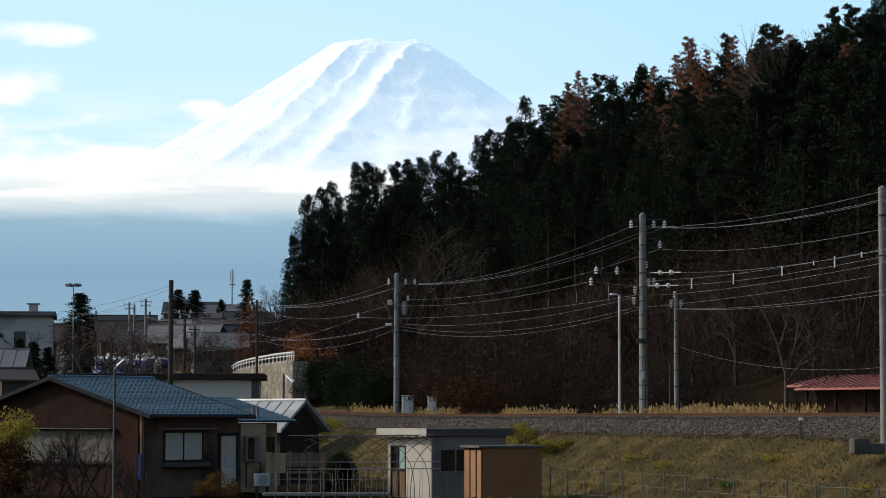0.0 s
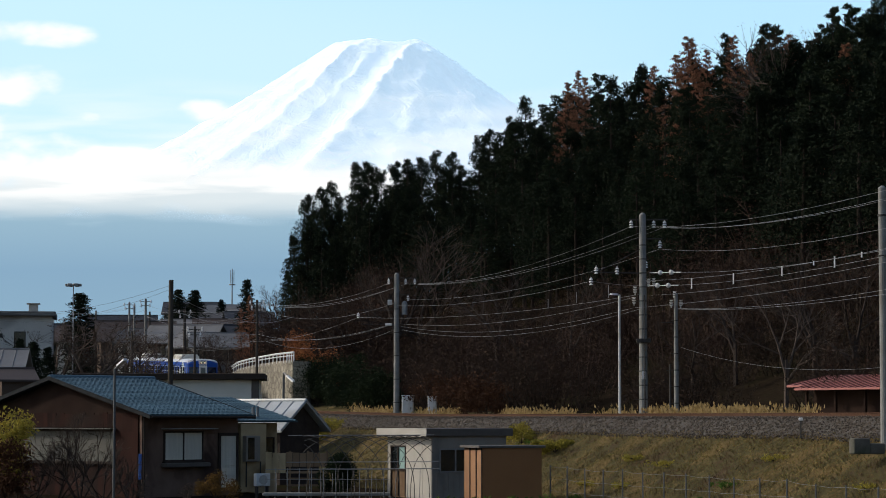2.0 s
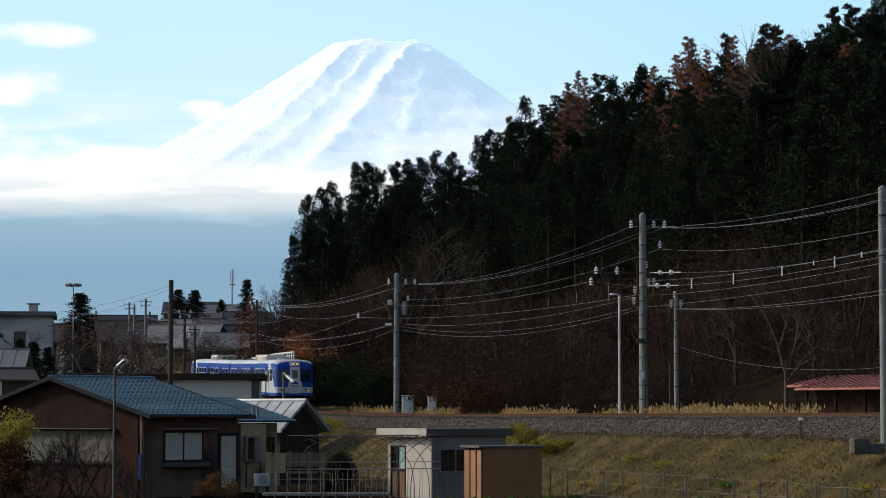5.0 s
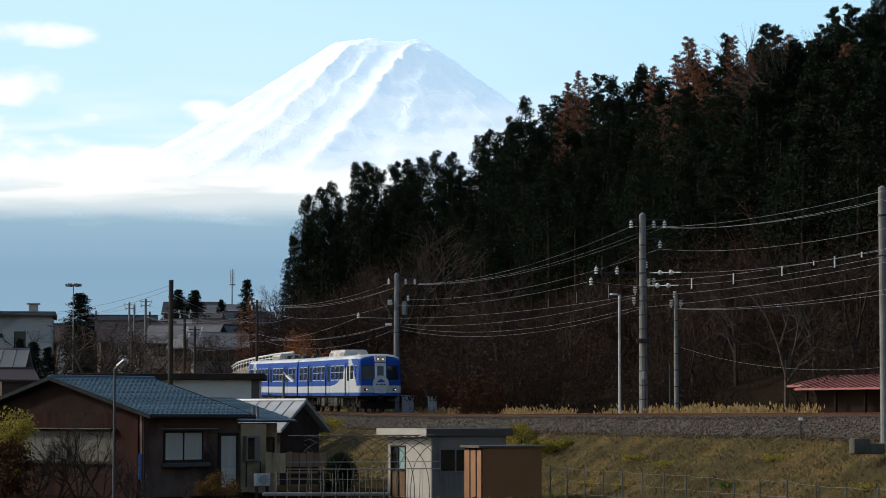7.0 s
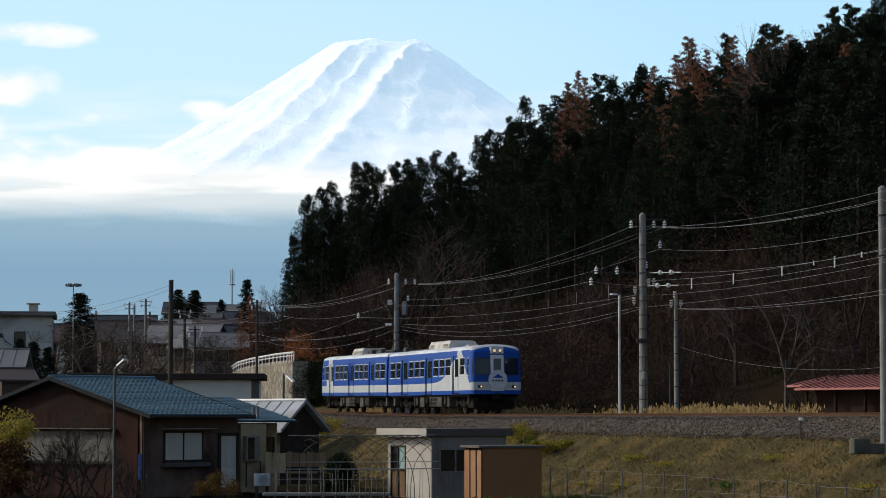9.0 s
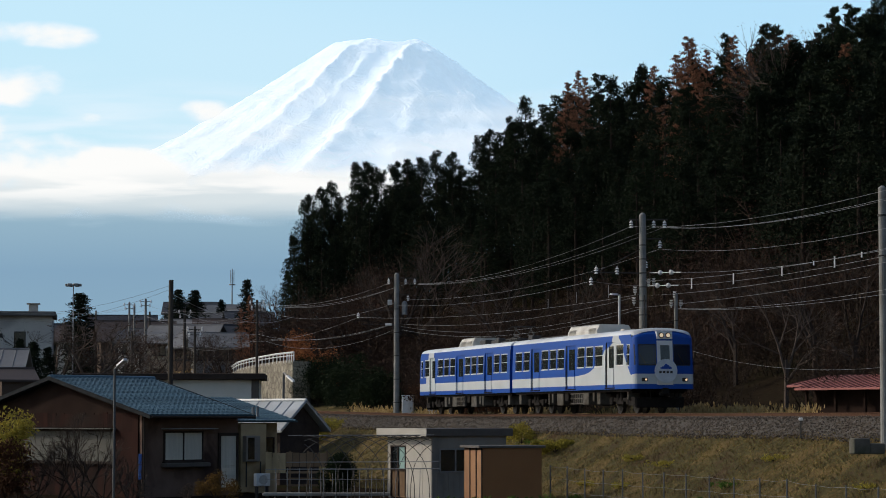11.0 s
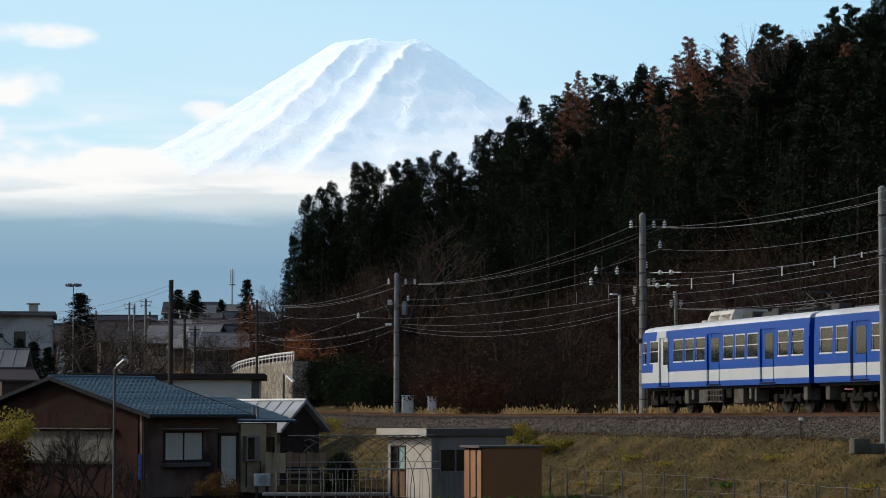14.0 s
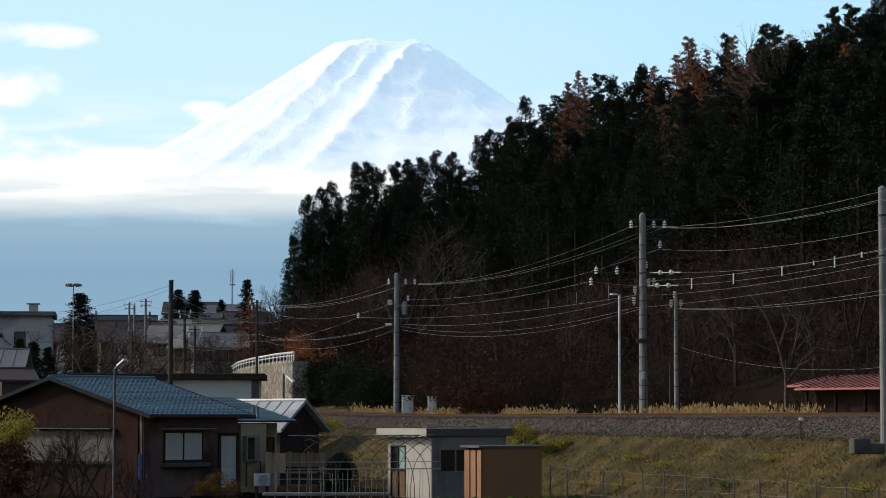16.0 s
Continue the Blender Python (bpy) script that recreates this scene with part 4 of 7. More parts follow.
def street_lamp(x, top, d, arm_to, r, label, foot=None):
    e = pole_thing(x, top, d, r, label, "street_lamp", M_POSTGREY if d < 125 else M_BOXGREY, foot, taper=0.8)
    a, c = local(e, x, top, d), local(e, arm_to[0], arm_to[1], d - 0.6)
    put("lamp_arm", Shape().rod(a, a.lerp(c, 0.4), r * 0.6, r * 0.6), M_STEEL, e)
    q = a.lerp(c, 0.35)
    w = (c - q).normalized()
    up = Vector((0, 0, 1))
    sh = Shape()
    sd = w.cross(up).normalized()
    sh.extrude(((-0.09, -0.03), (0.09, -0.03), (0.07, 0.05), (-0.07, 0.05)), q, c, sd, sd.cross(w))
    put("lamp_head", sh, M_WHITEPAINT, e, "white lamp head")
    return e


street_lamp(1096, 522, 126, (1081, 521), 0.075, "slender grey street lamp behind the track")
street_lamp(203, 653, 88, (222, 637), 0.05, "thin grey street lamp in front of the tiled house")
street_lamp(502, 660, 118, (520, 676), 0.07, "small street lamp beside the sheds")


def wire(a, c, sag, r=0.012, mat=None, n=14):
    """One overhead wire hung between two places."""
    a, c = sight(*a), sight(*c)
    pts = []
    for i in range(n + 1):
        f = i / n
        p = a.lerp(c, f)
        p.z -= 4 * sag * f * (1 - f)
        pts.append(p)
    mid_p = pts[n // 2]
    sh = Shape().tube([p - mid_p for p in pts], r, 4)
    ob = put("overhead_wire", sh, mat or M_WIRE, at=Matrix.Translation(mid_p))
    return tagged(ob, "thin grey overhead wire sagging between poles", "wire", "overhead wires")


W = 0.0068
for a, c, sag in (((1117, 401, D1), (1640, 318, 66), 0.42), ((1157, 402, D1), (1640, 333, 66), 0.42), ((1176, 402, D1), (1640, 337, 66), 0.38), ((1168, 441, D1), (1640, 389, 66), 0.38),
                  ((1205, 482, D1), (1640, 428, 66), 0.25), ((1140, 497, D1), (1640, 425, 66), 0.25), ((1200, 505, D1), (1640, 438, 66), 0.2), ((1150, 523, D1), (1640, 450, 66), 0.2),
                  ((1124, 545, D1), (1540, 490, 84), 0.12), ((1200, 546, 124), (1640, 500, 70), 0.26), ((1200, 547, 124), (1640, 510, 70), 0.24), ((1205, 615, 124), (1568, 650, 100), 0.5)):
    wire(a, c, sag, W * 0.85)
for a, c, sag in (((1117, 401, D1), (718, 503, D0), 0.75), ((1157, 402, D1), (734, 503, D0), 0.75), ((1176, 402, D1), (740, 504, D0), 0.75), ((1168, 441, D1), (722, 530, D0), 0.7),
                  ((1046, 498, D1 - 2), (702, 541, D0), 0.4), ((1140, 520, D1), (634, 562, D0), 0.45), ((1124, 526, D1), (702, 573, D0), 0.6), ((1122, 545, D1), (710, 578, D0), 0.75),
                  ((1130, 548, D1), (712, 584, D0), 0.85), ((1046, 498, D1 - 2), (1140, 506, D1), 0.05)):
    wire(a, c, sag, W)
DL = 215
for a, c, sag in (((688, 502, D0), (455, 537, DL), 0.7), ((702, 508, D0), (455, 538, DL), 0.8), ((718, 503, D0), (455, 540, DL), 0.7), ((702, 535, D0), (458, 548, DL), 1.0),
                  ((690, 575, D0), (470, 600, DL), 0.5), ((702, 572, D0), (456, 592, DL), 0.8), ((702, 582, D0), (470, 604, DL), 1.0), ((634, 562, D0), (440, 604, DL), 0.5)):
    wire(a, c, sag, W * 1.15)
for a, c, sag in (((455, 537, DL), (303, 547, 230), 0.6), ((455, 600, DL), (303, 606, 230), 0.9), ((303, 505, 125), (-40, 545, 200), 0.9), ((303, 512, 125), (-40, 560, 200), 1.0), ((455, 592, DL), (260, 560, 260), 0.7),
                  ((455, 604, DL), (345, 603, 240), 0.8), ((303, 547, 230), (180, 580, 280), 0.7), ((258, 540, 260), (60, 548, 300), 0.8), ((327, 552, 250), (230, 540, 280), 0.4)):
    wire(a, c, sag, W * 1.1, M_WIREDARK if a[0] < 304 else None)
for x, y0, y1, d in ((1224, 493, 511, 104), (1298, 484, 503, 98), (1384, 471, 489, 91), (1477, 454, 474, 84), (1440, 462, 470, 87), (1525, 446, 456, 80), (1020, 517, 537, 116), (970, 530, 546, 121), (1077, 505, 528, 111)):
    p, q = sight(x, y0, d), sight(x, y1, d)
    ob = put("dropper", Shape().rod((0, 0, 0), q - p, 0.028 if x > 1200 else 0.012), M_PORCELAIN if x > 1200 else M_WIRE, at=Matrix.Translation(p))
    tagged(ob, "short white dropper rod hanging between overhead wires", "dropper", "droppers")


def cabinet(x0, x1, y0, d, depth, label):
    """Trackside equipment cabinet with door, hinges and vent."""
    a, c = sight(x0, y0, d), sight(x1, y0, d)
    s, dd = track_coords(a.x, a.y)
    g = bank_z(s, dd) - 0.05
    w, h = c.x - a.x, a.z - g
    e = thing("equipment_cabinet", label, "cabinet", Matrix.Translation(((a.x + c.x) / 2, d, g)) @ spin(0, 0, 0, -8))
    put("body", Shape().box((-w / 2, 0, 0), (w / 2, depth, h - 0.06), 0.02), M_BOXGREY, e)
    put("lid", Shape().box((-w / 2 - 0.04, -0.05, h - 0.06), (w / 2 + 0.04, depth + 0.05, h), 0.015), M_BOXGREY, e)
    door = put("door", Shape().box((-w / 2 + 0.05, -0.02, 0.12), (w / 2 - 0.05, 0.0, h - 0.12), 0.008), M_BOXGREY, e)
    put("handle", Shape().box((w / 2 - 0.16, -0.05, h * 0.5), (w / 2 - 0.12, -0.02, h * 0.5 + 0.15)), M_DARKSTEEL, door)
    put("plinth", Shape().box((-w / 2 - 0.05, -0.05, -0.3), (w / 2 + 0.05, depth + 0.05, 0.03)), M_CONCRETE, e)
    return e


cabinet(711, 731, 700, 163.5, 0.5, "light grey trackside equipment cabinet")
cabinet(757, 772, 702, 160, 0.3, "small light grey relay box on a post")
M_OLDCONCRETE = surface("mossy old concrete", (0.08, 0.076, 0.066), (0.17, 0.16, 0.14), 2, 0.95, stains=(0.05, 0.06, 0.04))
# concrete block beside the near pole
p = sight(1540, 776, 76)
blk = thing("concrete_footing", "weathered concrete footing block on the bank", "footing", Matrix.Translation((p.x, p.y, p.z)) @ spin(0, 0, 0, 14))
put("block", Shape().box((-0.46, 0.2, -0.5), (0.10, 0.6, 0.0), 0.03), M_OLDCONCRETE, blk)
put("ledge", Shape().box((0.10, 0.25, -0.5), (0.62, 0.6, -0.16), 0.03), M_OLDCONCRETE, blk)
p = sight(1417, 744, 83)
mark = thing("track_marker", "small white-topped track marker post", "marker post", Matrix.Translation((p.x, p.y, p.z)))
put("post", Shape().rod((0, 0, -0.6), (0, 0, 0), 0.03, 0.03, 8), M_DARKSTEEL, mark)
put("head", Shape().box((-0.07, -0.05, -0.02), (0.07, 0.05, 0.09), 0.02), M_WHITEPAINT, mark, "white marker head")


def wire_fence():
    e = thing("wire_fence", "low fence of grey posts and sagging wires", "fence", Matrix.Identity(4))
    tops = []
    for i in range(19):
        s = 62 + i * 2.05
        d = -8.3
        q = on_track(s, d)
        g = max(ground_z(q.x, q.y), bank_z(s, d))
        h = 1.32 + 0.10 * noise.noise(Vector((i * 3.1, 0, 0)))
        tilt = Vector((0.05 * noise.noise(Vector((i, 5, 0))), 0.05 * noise.noise(Vector((i, 9, 0))), 0))
        base = Vector((q.x, q.y, g))
        top = base + Vector((0, 0, h)) + tilt
        put("post", Shape().rod(base - Vector((0, 0, 0.4)), top, 0.028, 0.025, 8), M_POSTGREY, e)
        tops.append((base, top))
    for f in (0.96, 0.62, 0.28):
        pts = []
        for k, ((b0, t0), (b1, t1)) in enumerate(zip(tops[:-1], tops[1:])):
            a, c = b0.lerp(t0, f), b1.lerp(t1, f)
            pts += [a, a.lerp(c, 0.5) - Vector((0, 0, 0.04))]
        put("strand", Shape().tube(pts + [c], 0.005, 3), M_STEEL, e)


wire_fence()

# ---- buildings ----
M_TILE = surface("blue glazed roof tile", (0.024, 0.060, 0.085), (0.062, 0.125, 0.165), 1.4, 0.5, fine=20, bump=0.2, random_amount=0.35, spec=0.35)
M_FASCIA = surface("grey-blue fascia board", (0.012, 0.014, 0.016), (0.028, 0.032, 0.036), 2, 0.8)
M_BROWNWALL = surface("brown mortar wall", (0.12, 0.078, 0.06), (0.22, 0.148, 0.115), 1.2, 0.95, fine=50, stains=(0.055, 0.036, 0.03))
# darker wall colour that stands in for shade: house gable, red-roofed shed
M_SHADEWALL = surface("wall colour darkened for shade", (0.016, 0.009, 0.007), (0.042, 0.026, 0.02), 0.8, 0.95, stains=(0.018, 0.009, 0.007))
M_REDWOOD = surface("weathered red-brown boards darkened for shade", (0.012, 0.005, 0.004), (0.040, 0.015, 0.011), 1.0, 0.9, stretch=(3, 3, 0.35), stains=(0.022, 0.015, 0.0125), random_amount=0.3)
M_SHUTTER = surface("pale grey-green shutter", (0.06, 0.06, 0.052), (0.105, 0.105, 0.09), 1.0, 0.7, stains=(0.065, 0.065, 0.055))
M_CURTAIN = surface("pale curtain", (0.52, 0.50, 0.43), (0.70, 0.67, 0.58), 1.5, 0.9, stretch=(6, 6, 0.4))
M_TAN = surface("tan stucco", (0.40, 0.30, 0.17), (0.56, 0.44, 0.27), 1.2, 0.9, stains=(0.22, 0.16, 0.09))
M_TIMBER = surface("weathered brown timber", (0.14, 0.088, 0.052), (0.28, 0.19, 0.118), 1.5, 0.9, stretch=(1, 1, 0.3), random_amount=0.3)
M_DARKWOOD = surface("dark brown timber", (0.025, 0.019, 0.016), (0.065, 0.05, 0.042), 2, 0.85)
M_SHEDWHITE = surface("cream shed panel", (0.40, 0.375, 0.33), (0.53, 0.50, 0.44), 1.0, 0.7, stains=(0.34, 0.31, 0.26))
M_SHEDGREY = surface("grey shed sheet", (0.19, 0.172, 0.15), (0.28, 0.255, 0.225), 1.2, 0.6, stains=(0.09, 0.095, 0.09))
M_SHEDTRIM = surface("dark grey roof trim", (0.072, 0.064, 0.058), (0.125, 0.112, 0.10), 2, 0.7)
M_BROWNSHEET = surface("brown painted steel sheet", (0.24, 0.10, 0.030), (0.31, 0.137, 0.045), 0.8, 0.5, bump=0.1)
M_ORANGE = surface("tan slatted steel door", (0.30, 0.15, 0.07), (0.40, 0.21, 0.105), 2, 0.5)
M_SILVER = surface("galvanised roof sheet", (0.34, 0.37, 0.39), (0.52, 0.55, 0.56), 0.8, 0.5, 0.2, stains=(0.30, 0.30, 0.29))
M_GREYWALL = surface("pale grey corrugated wall", (0.66, 0.64, 0.57), (0.78, 0.76, 0.69), 0.8, 0.7, stains=(0.58, 0.55, 0.48))
M_REDROOF = surface("faded red sheet roof", (0.36, 0.115, 0.095), (0.52, 0.20, 0.165), 1.0, 0.55, stains=(0.33, 0.18, 0.16))
M_RAILWHITE = surface("white guard rail steel", (0.60, 0.61, 0.62), (0.76, 0.77, 0.78), 2, 0.5)
M_BLUEBIN = surface("blue plastic", (0.03, 0.10, 0.35), (0.06, 0.16, 0.45), 4, 0.5)
M_MINT = surface("mint curtain", (0.22, 0.36, 0.33), (0.34, 0.48, 0.45), 2, 0.8)


def retain_build(nt, b):
    """Rough stones of many tones in recessed mortar, streaked by damp."""
    g = nt.nodes.new("ShaderNodeTexCoord")
    cell = node(nt, "ShaderNodeTexVoronoi", Scale=2.1, Randomness=0.7)
    edge = node(nt, "ShaderNodeTexVoronoi", Scale=2.1, Randomness=0.7)
    edge.feature = "DISTANCE_TO_EDGE"
    grain = node(nt, "ShaderNodeTexNoise", Scale=9.0, Detail=6.0, Roughness=0.7)
    damp = node(nt, "ShaderNodeTexNoise", Scale=0.5, Detail=4.0)
    for q in (cell, edge, grain, damp):
        nt.links.new(g.outputs["Object"], q.inputs["Vector"])
    bw = nt.nodes.new("ShaderNodeRGBToBW")
    nt.links.new(cell.outputs["Color"], bw.inputs[0])
    f = math_node(nt, "MULTIPLY_ADD", grain.outputs[0], 0.5, math_node(nt, "MULTIPLY", bw.outputs[0], 0.5))
    f = math_node(nt, "MULTIPLY_ADD", math_node(nt, "SUBTRACT", damp.outputs[0], 0.5), 0.9, f, clamp=True)
    f = math_node(nt, "MULTIPLY", f, math_node(nt, "MULTIPLY_ADD", step_node(nt, edge.outputs["Distance"], 0.0, 0.12), 0.5, 0.5))
    nt.links.new(ramp_node(nt, f, [(0.1, (0.07, 0.062, 0.048)), (0.35, (0.20, 0.18, 0.14)), (0.6, (0.33, 0.30, 0.235)), (0.85, (0.42, 0.39, 0.31))]), b.inputs["Base Color"])
    b.inputs["Roughness"].default_value = 0.95
    bp = node(nt, "ShaderNodeBump", Strength=0.8, Distance=0.08)
    nt.links.new(f, bp.inputs["Height"])
    nt.links.new(bp.outputs[0], b.inputs["Normal"])


M_RETAIN = material("lichen-stained stone wall", retain_build)


def add_window(e, lo, hi, axis, out, pane_mat, frame_mat, name="window", split=2, bar=0.06, sill=True):
    """A framed window on a wall in the plane axis ('x' or 'y'); out: which way it faces."""
    def bx(u0, z0, u1, z1, o0, o1):
        if axis == "y":
            return ordered((u0, lo[1] + o0 * out, z0), (u1, lo[1] + o1 * out, z1))
        return ordered((lo[0] + o0 * out, u0, z0), (lo[0] + o1 * out, u1, z1))
    ua, ub = (lo[0], hi[0]) if axis == "y" else (lo[1], hi[1])
    za, zb = lo[2], hi[2]
    fr = Shape()
    for q in ((ua, za, ub, za + bar), (ua, zb - bar, ub, zb), (ua, za, ua + bar, zb), (ub - bar, za, ub, zb)):
        fr.box(*bx(*q, -0.05, 0.05))
    for i in range(1, split):
        u = ua + (ub - ua) * i / split
        fr.box(*bx(u - bar / 2, za, u + bar / 2, zb, -0.05, 0.04))
    w = put(name, fr, frame_mat, e)
    for i in range(split):
        u0, u1 = ua + (ub - ua) * i / split, ua + (ub - ua) * (i + 1) / split
        put("pane", Shape().box(*bx(u0 + bar * 0.6, za + bar, u1 - bar * 0.6, zb - bar, -0.02, 0.015)), pane_mat, w)
    if sill:
        put("sill", Shape().box(*bx(ua - 0.06, za - 0.06, ub + 0.06, za, 0.0, 0.14)), frame_mat, w)
    return w


def tiled_slope(e, x0, x1, y0, y1, z0, z1, pitch_x=0.22, rows=14, drop=0.0):
    """A slope of tiles: each course a strip of rolls, from the eave (y0, z0) up to the ridge (y1, z1)."""
    slope = put("roof_slope", Shape().box((x0, 0, -0.05), (x1, math.hypot(y1 - y0, z1 - z0), 0.0)), M_TILE, e,
                at=Matrix.Translation((0, y0, z0)) @ Matrix.Rotation(math.atan2(z1 - z0, y1 - y0), 4, "X"))
    run = math.hypot(y1 - y0, z1 - z0)
    n = int((x1 - x0) / pitch_x)
    step = run / rows
    prof = [0.0, 0.010, 0.030, 0.038, 0.030, 0.010]
    me = Shape()
    for i in range(n):
        for k in range(6):
            ua, ub = i * pitch_x + k * pitch_x / 6, i * pitch_x + (k + 1) * pitch_x / 6
            za, zb = prof[k], prof[(k + 1) % 6]
            me.face((ua, 0, za + 0.022), (ub, 0, zb + 0.022), (ub, step * 1.06, zb + 0.004), (ua, step * 1.06, za + 0.004))
            me.face((ua, 0, -0.01), (ub, 0, -0.01), (ub, 0, zb + 0.022), (ua, 0, za + 0.022))
    course = me.mesh("tile_course", M_TILE)
    for r in range(rows):
        ob = new("tile_course", course)
        ob.parent = slope
        ob.matrix_basis = Matrix.Translation((x0, r * step, 0.0))
    return slope


def tiled_house():
    """Single-storey house turned 48 degrees: long gable with shutters, side wall with a bay window."""
    h = thing("tiled_house", "brown single-storey house with a blue tiled roof and shutters", "house", Matrix.Translation((-11.92, 96.5, 0.0)) @ spin(0, 0, 0, 48))
    L, Wd, ez = 5.18, 10.6, 3.32
    # front wall keeps the brown mortar; the others carry shade as darker colour
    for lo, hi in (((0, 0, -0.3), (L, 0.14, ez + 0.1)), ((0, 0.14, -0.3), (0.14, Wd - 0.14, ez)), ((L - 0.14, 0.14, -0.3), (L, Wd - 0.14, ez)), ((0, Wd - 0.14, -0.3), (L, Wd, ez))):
        put("wall", Shape().box(lo, hi), M_BROWNWALL if lo[0] == 0 and lo[1] == 0 else M_SHADEWALL, h)
    gable = Shape()
    rz = 4.72
    for x in (0.0, L - 0.14):
        gable.extrude(((0, ez), (Wd, ez), (Wd / 2, rz)), (x, 0, 0), (x + 0.14, 0, 0), (0, 1, 0), (0, 0, 1))
    put("gable", gable, M_SHADEWALL, h)
    # red-brown weatherboards on the gable wall, their colour darkened to hold its shade
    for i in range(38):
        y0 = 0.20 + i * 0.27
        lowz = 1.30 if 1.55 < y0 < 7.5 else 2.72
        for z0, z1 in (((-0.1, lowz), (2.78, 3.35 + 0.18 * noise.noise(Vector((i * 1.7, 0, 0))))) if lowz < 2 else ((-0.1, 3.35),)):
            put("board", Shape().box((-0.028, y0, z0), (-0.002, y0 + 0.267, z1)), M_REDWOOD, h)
    add_window(h, (-0.02, 1.6, 1.36), (-0.02, 7.5, 2.66), "x", -1, M_SHUTTER, M_DARKWOOD, "shutter_window", 2, 0.05)
    put("awning", Shape().box((-0.38, 1.5, 2.70), (0.0, 7.6, 2.75), 0.01), M_SHUTTER, h, "pale narrow awning")
    put("shutter_box", Shape().box((-0.06, 0.18, 0.0), (-0.03, 1.2, 2.6)), M_REDWOOD, h)
    # side wall: bay window, door, small window box
    w = add_window(h, (1.12, -0.02, 1.42), (3.22, -0.02, 2.62), "y", -1, M_CURTAIN, M_DARKWOOD, "bay_window", 2, 0.06)
    put("window_box", Shape().box((1.0, -0.34, 1.18), (3.4, 0.0, 1.36), 0.03), M_SHEDTRIM, w)
    put("awning", Shape().box((1.0, -0.40, 2.70), (3.75, 0.0, 2.74), 0.01), M_SILVER, h, "thin pale awning")
    d = put("door", Shape().box((4.18, -0.05, 0.32), (5.05, 0.0, 2.42), 0.01), M_CURTAIN, h, "pale grey house door")
    fr = Shape()
    for q in ((4.06, 0.3, 4.18, 2.55), (5.05, 0.3, 5.15, 2.55), (4.06, 2.42, 5.15, 2.55)):
        fr.box((q[0], -0.09, q[1]), (q[2], -0.005, q[3]))
    put("door_frame", fr, M_DARKWOOD, d)
    for z in (0.8, 1.2, 1.6, 2.0):
        put("door_panel", Shape().box((4.25, -0.065, z), (4.98, -0.05, z + 0.3), 0.01), M_CURTAIN, d)
    # roof
    tiled_slope(h, -0.42, L + 0.05, -0.95, Wd / 2, 3.27, 4.83, rows=25, pitch_x=0.25)
    back = tiled_slope(h, -0.42, L + 0.05, -0.95, Wd / 2, 3.27, 4.83, rows=25, pitch_x=0.25)
    back.matrix_basis = Matrix.Translation((L - 0.37, Wd, 0)) @ Matrix.Rotation(math.pi, 4, "Z") @ back.matrix_basis
    put("ridge", Shape().extrude(((-0.12, -0.02), (0.12, -0.02), (0.08, 0.06), (0, 0.09), (-0.08, 0.06)), (-0.44, Wd / 2, 4.84), (L + 0.07, Wd / 2, 4.84), (0, 1, 0), (0, 0, 1)), M_TILE, h, "blue ridge tiles")
    for ya, yb in ((-0.97, Wd / 2), (Wd + 0.97, Wd / 2)):
        for x in (-0.46, L + 0.05):
            b = Shape().extrude(((0, -0.13), (0.05, -0.13), (0.05, 0.03), (0, 0.03)), (x, ya, 3.25), (x, yb, 4.83), (1, 0, 0), (0, 0, 1))
            put("bargeboard", b, M_FASCIA, h)
    put("gutter", Shape().rod((-0.4, -1.02, 3.20), (L, -1.02, 3.18), 0.05, 0.05, 8), M_DARKWOOD, h)
    put("downpipe", Shape().rod((0.06, -0.06, 0), (0.06, -0.06, 3.3), 0.04, 0.04, 8), M_DARKWOOD, h)
    # rear kitchen wing in tan stucco with its own lower roof
    wing = Shape().box((L, 0.9, -0.3), (8.3, 5.0, 2.95))
    put("wing_wall", wing, M_TAN, h, "tan stucco wing wall")
    tiled_slope(h, L - 0.6, 9.0, 0.35, 4.4, 3.02, 4.02, rows=14)
    add_window(h, (6.9, 0.88, 1.55), (8.1, 0.88, 2.35), "y", -1, M_GLASSDARK, M_DARKWOOD, "wing_window", 2, 0.06)
    boxw = put("window_bay", Shape().box((5.55, -0.15, 1.35), (6.35, 0.9, 2.42), 0.03), M_SHEDGREY, h, "grey projecting window bay")
    put("pane", Shape().box((5.62, -0.17, 1.45), (5.98, -0.15, 2.34)), M_GLASSDARK, boxw)
    put("bay_wall", Shape().box((5.45, 0.1, 0.1), (6.9, 0.9, 2.9)), M_TAN, h)
    for x in (5.7, 6.5):
        put("pipe", Shape().rod((x, 0.02, 0.3), (x, 0.02, 1.35), 0.03, 0.03, 8), M_DARKSTEEL, h)
    put("vent_pipe", Shape().rod((7.0, 1.0, 3.1), (7.0, 1.0, 3.6), 0.07, 0.07, 10).rod((7.25, 1.0, 3.1), (7.25, 1.0, 3.6), 0.05, 0.05, 10), M_STEEL, h)
    return h


tiled_house()


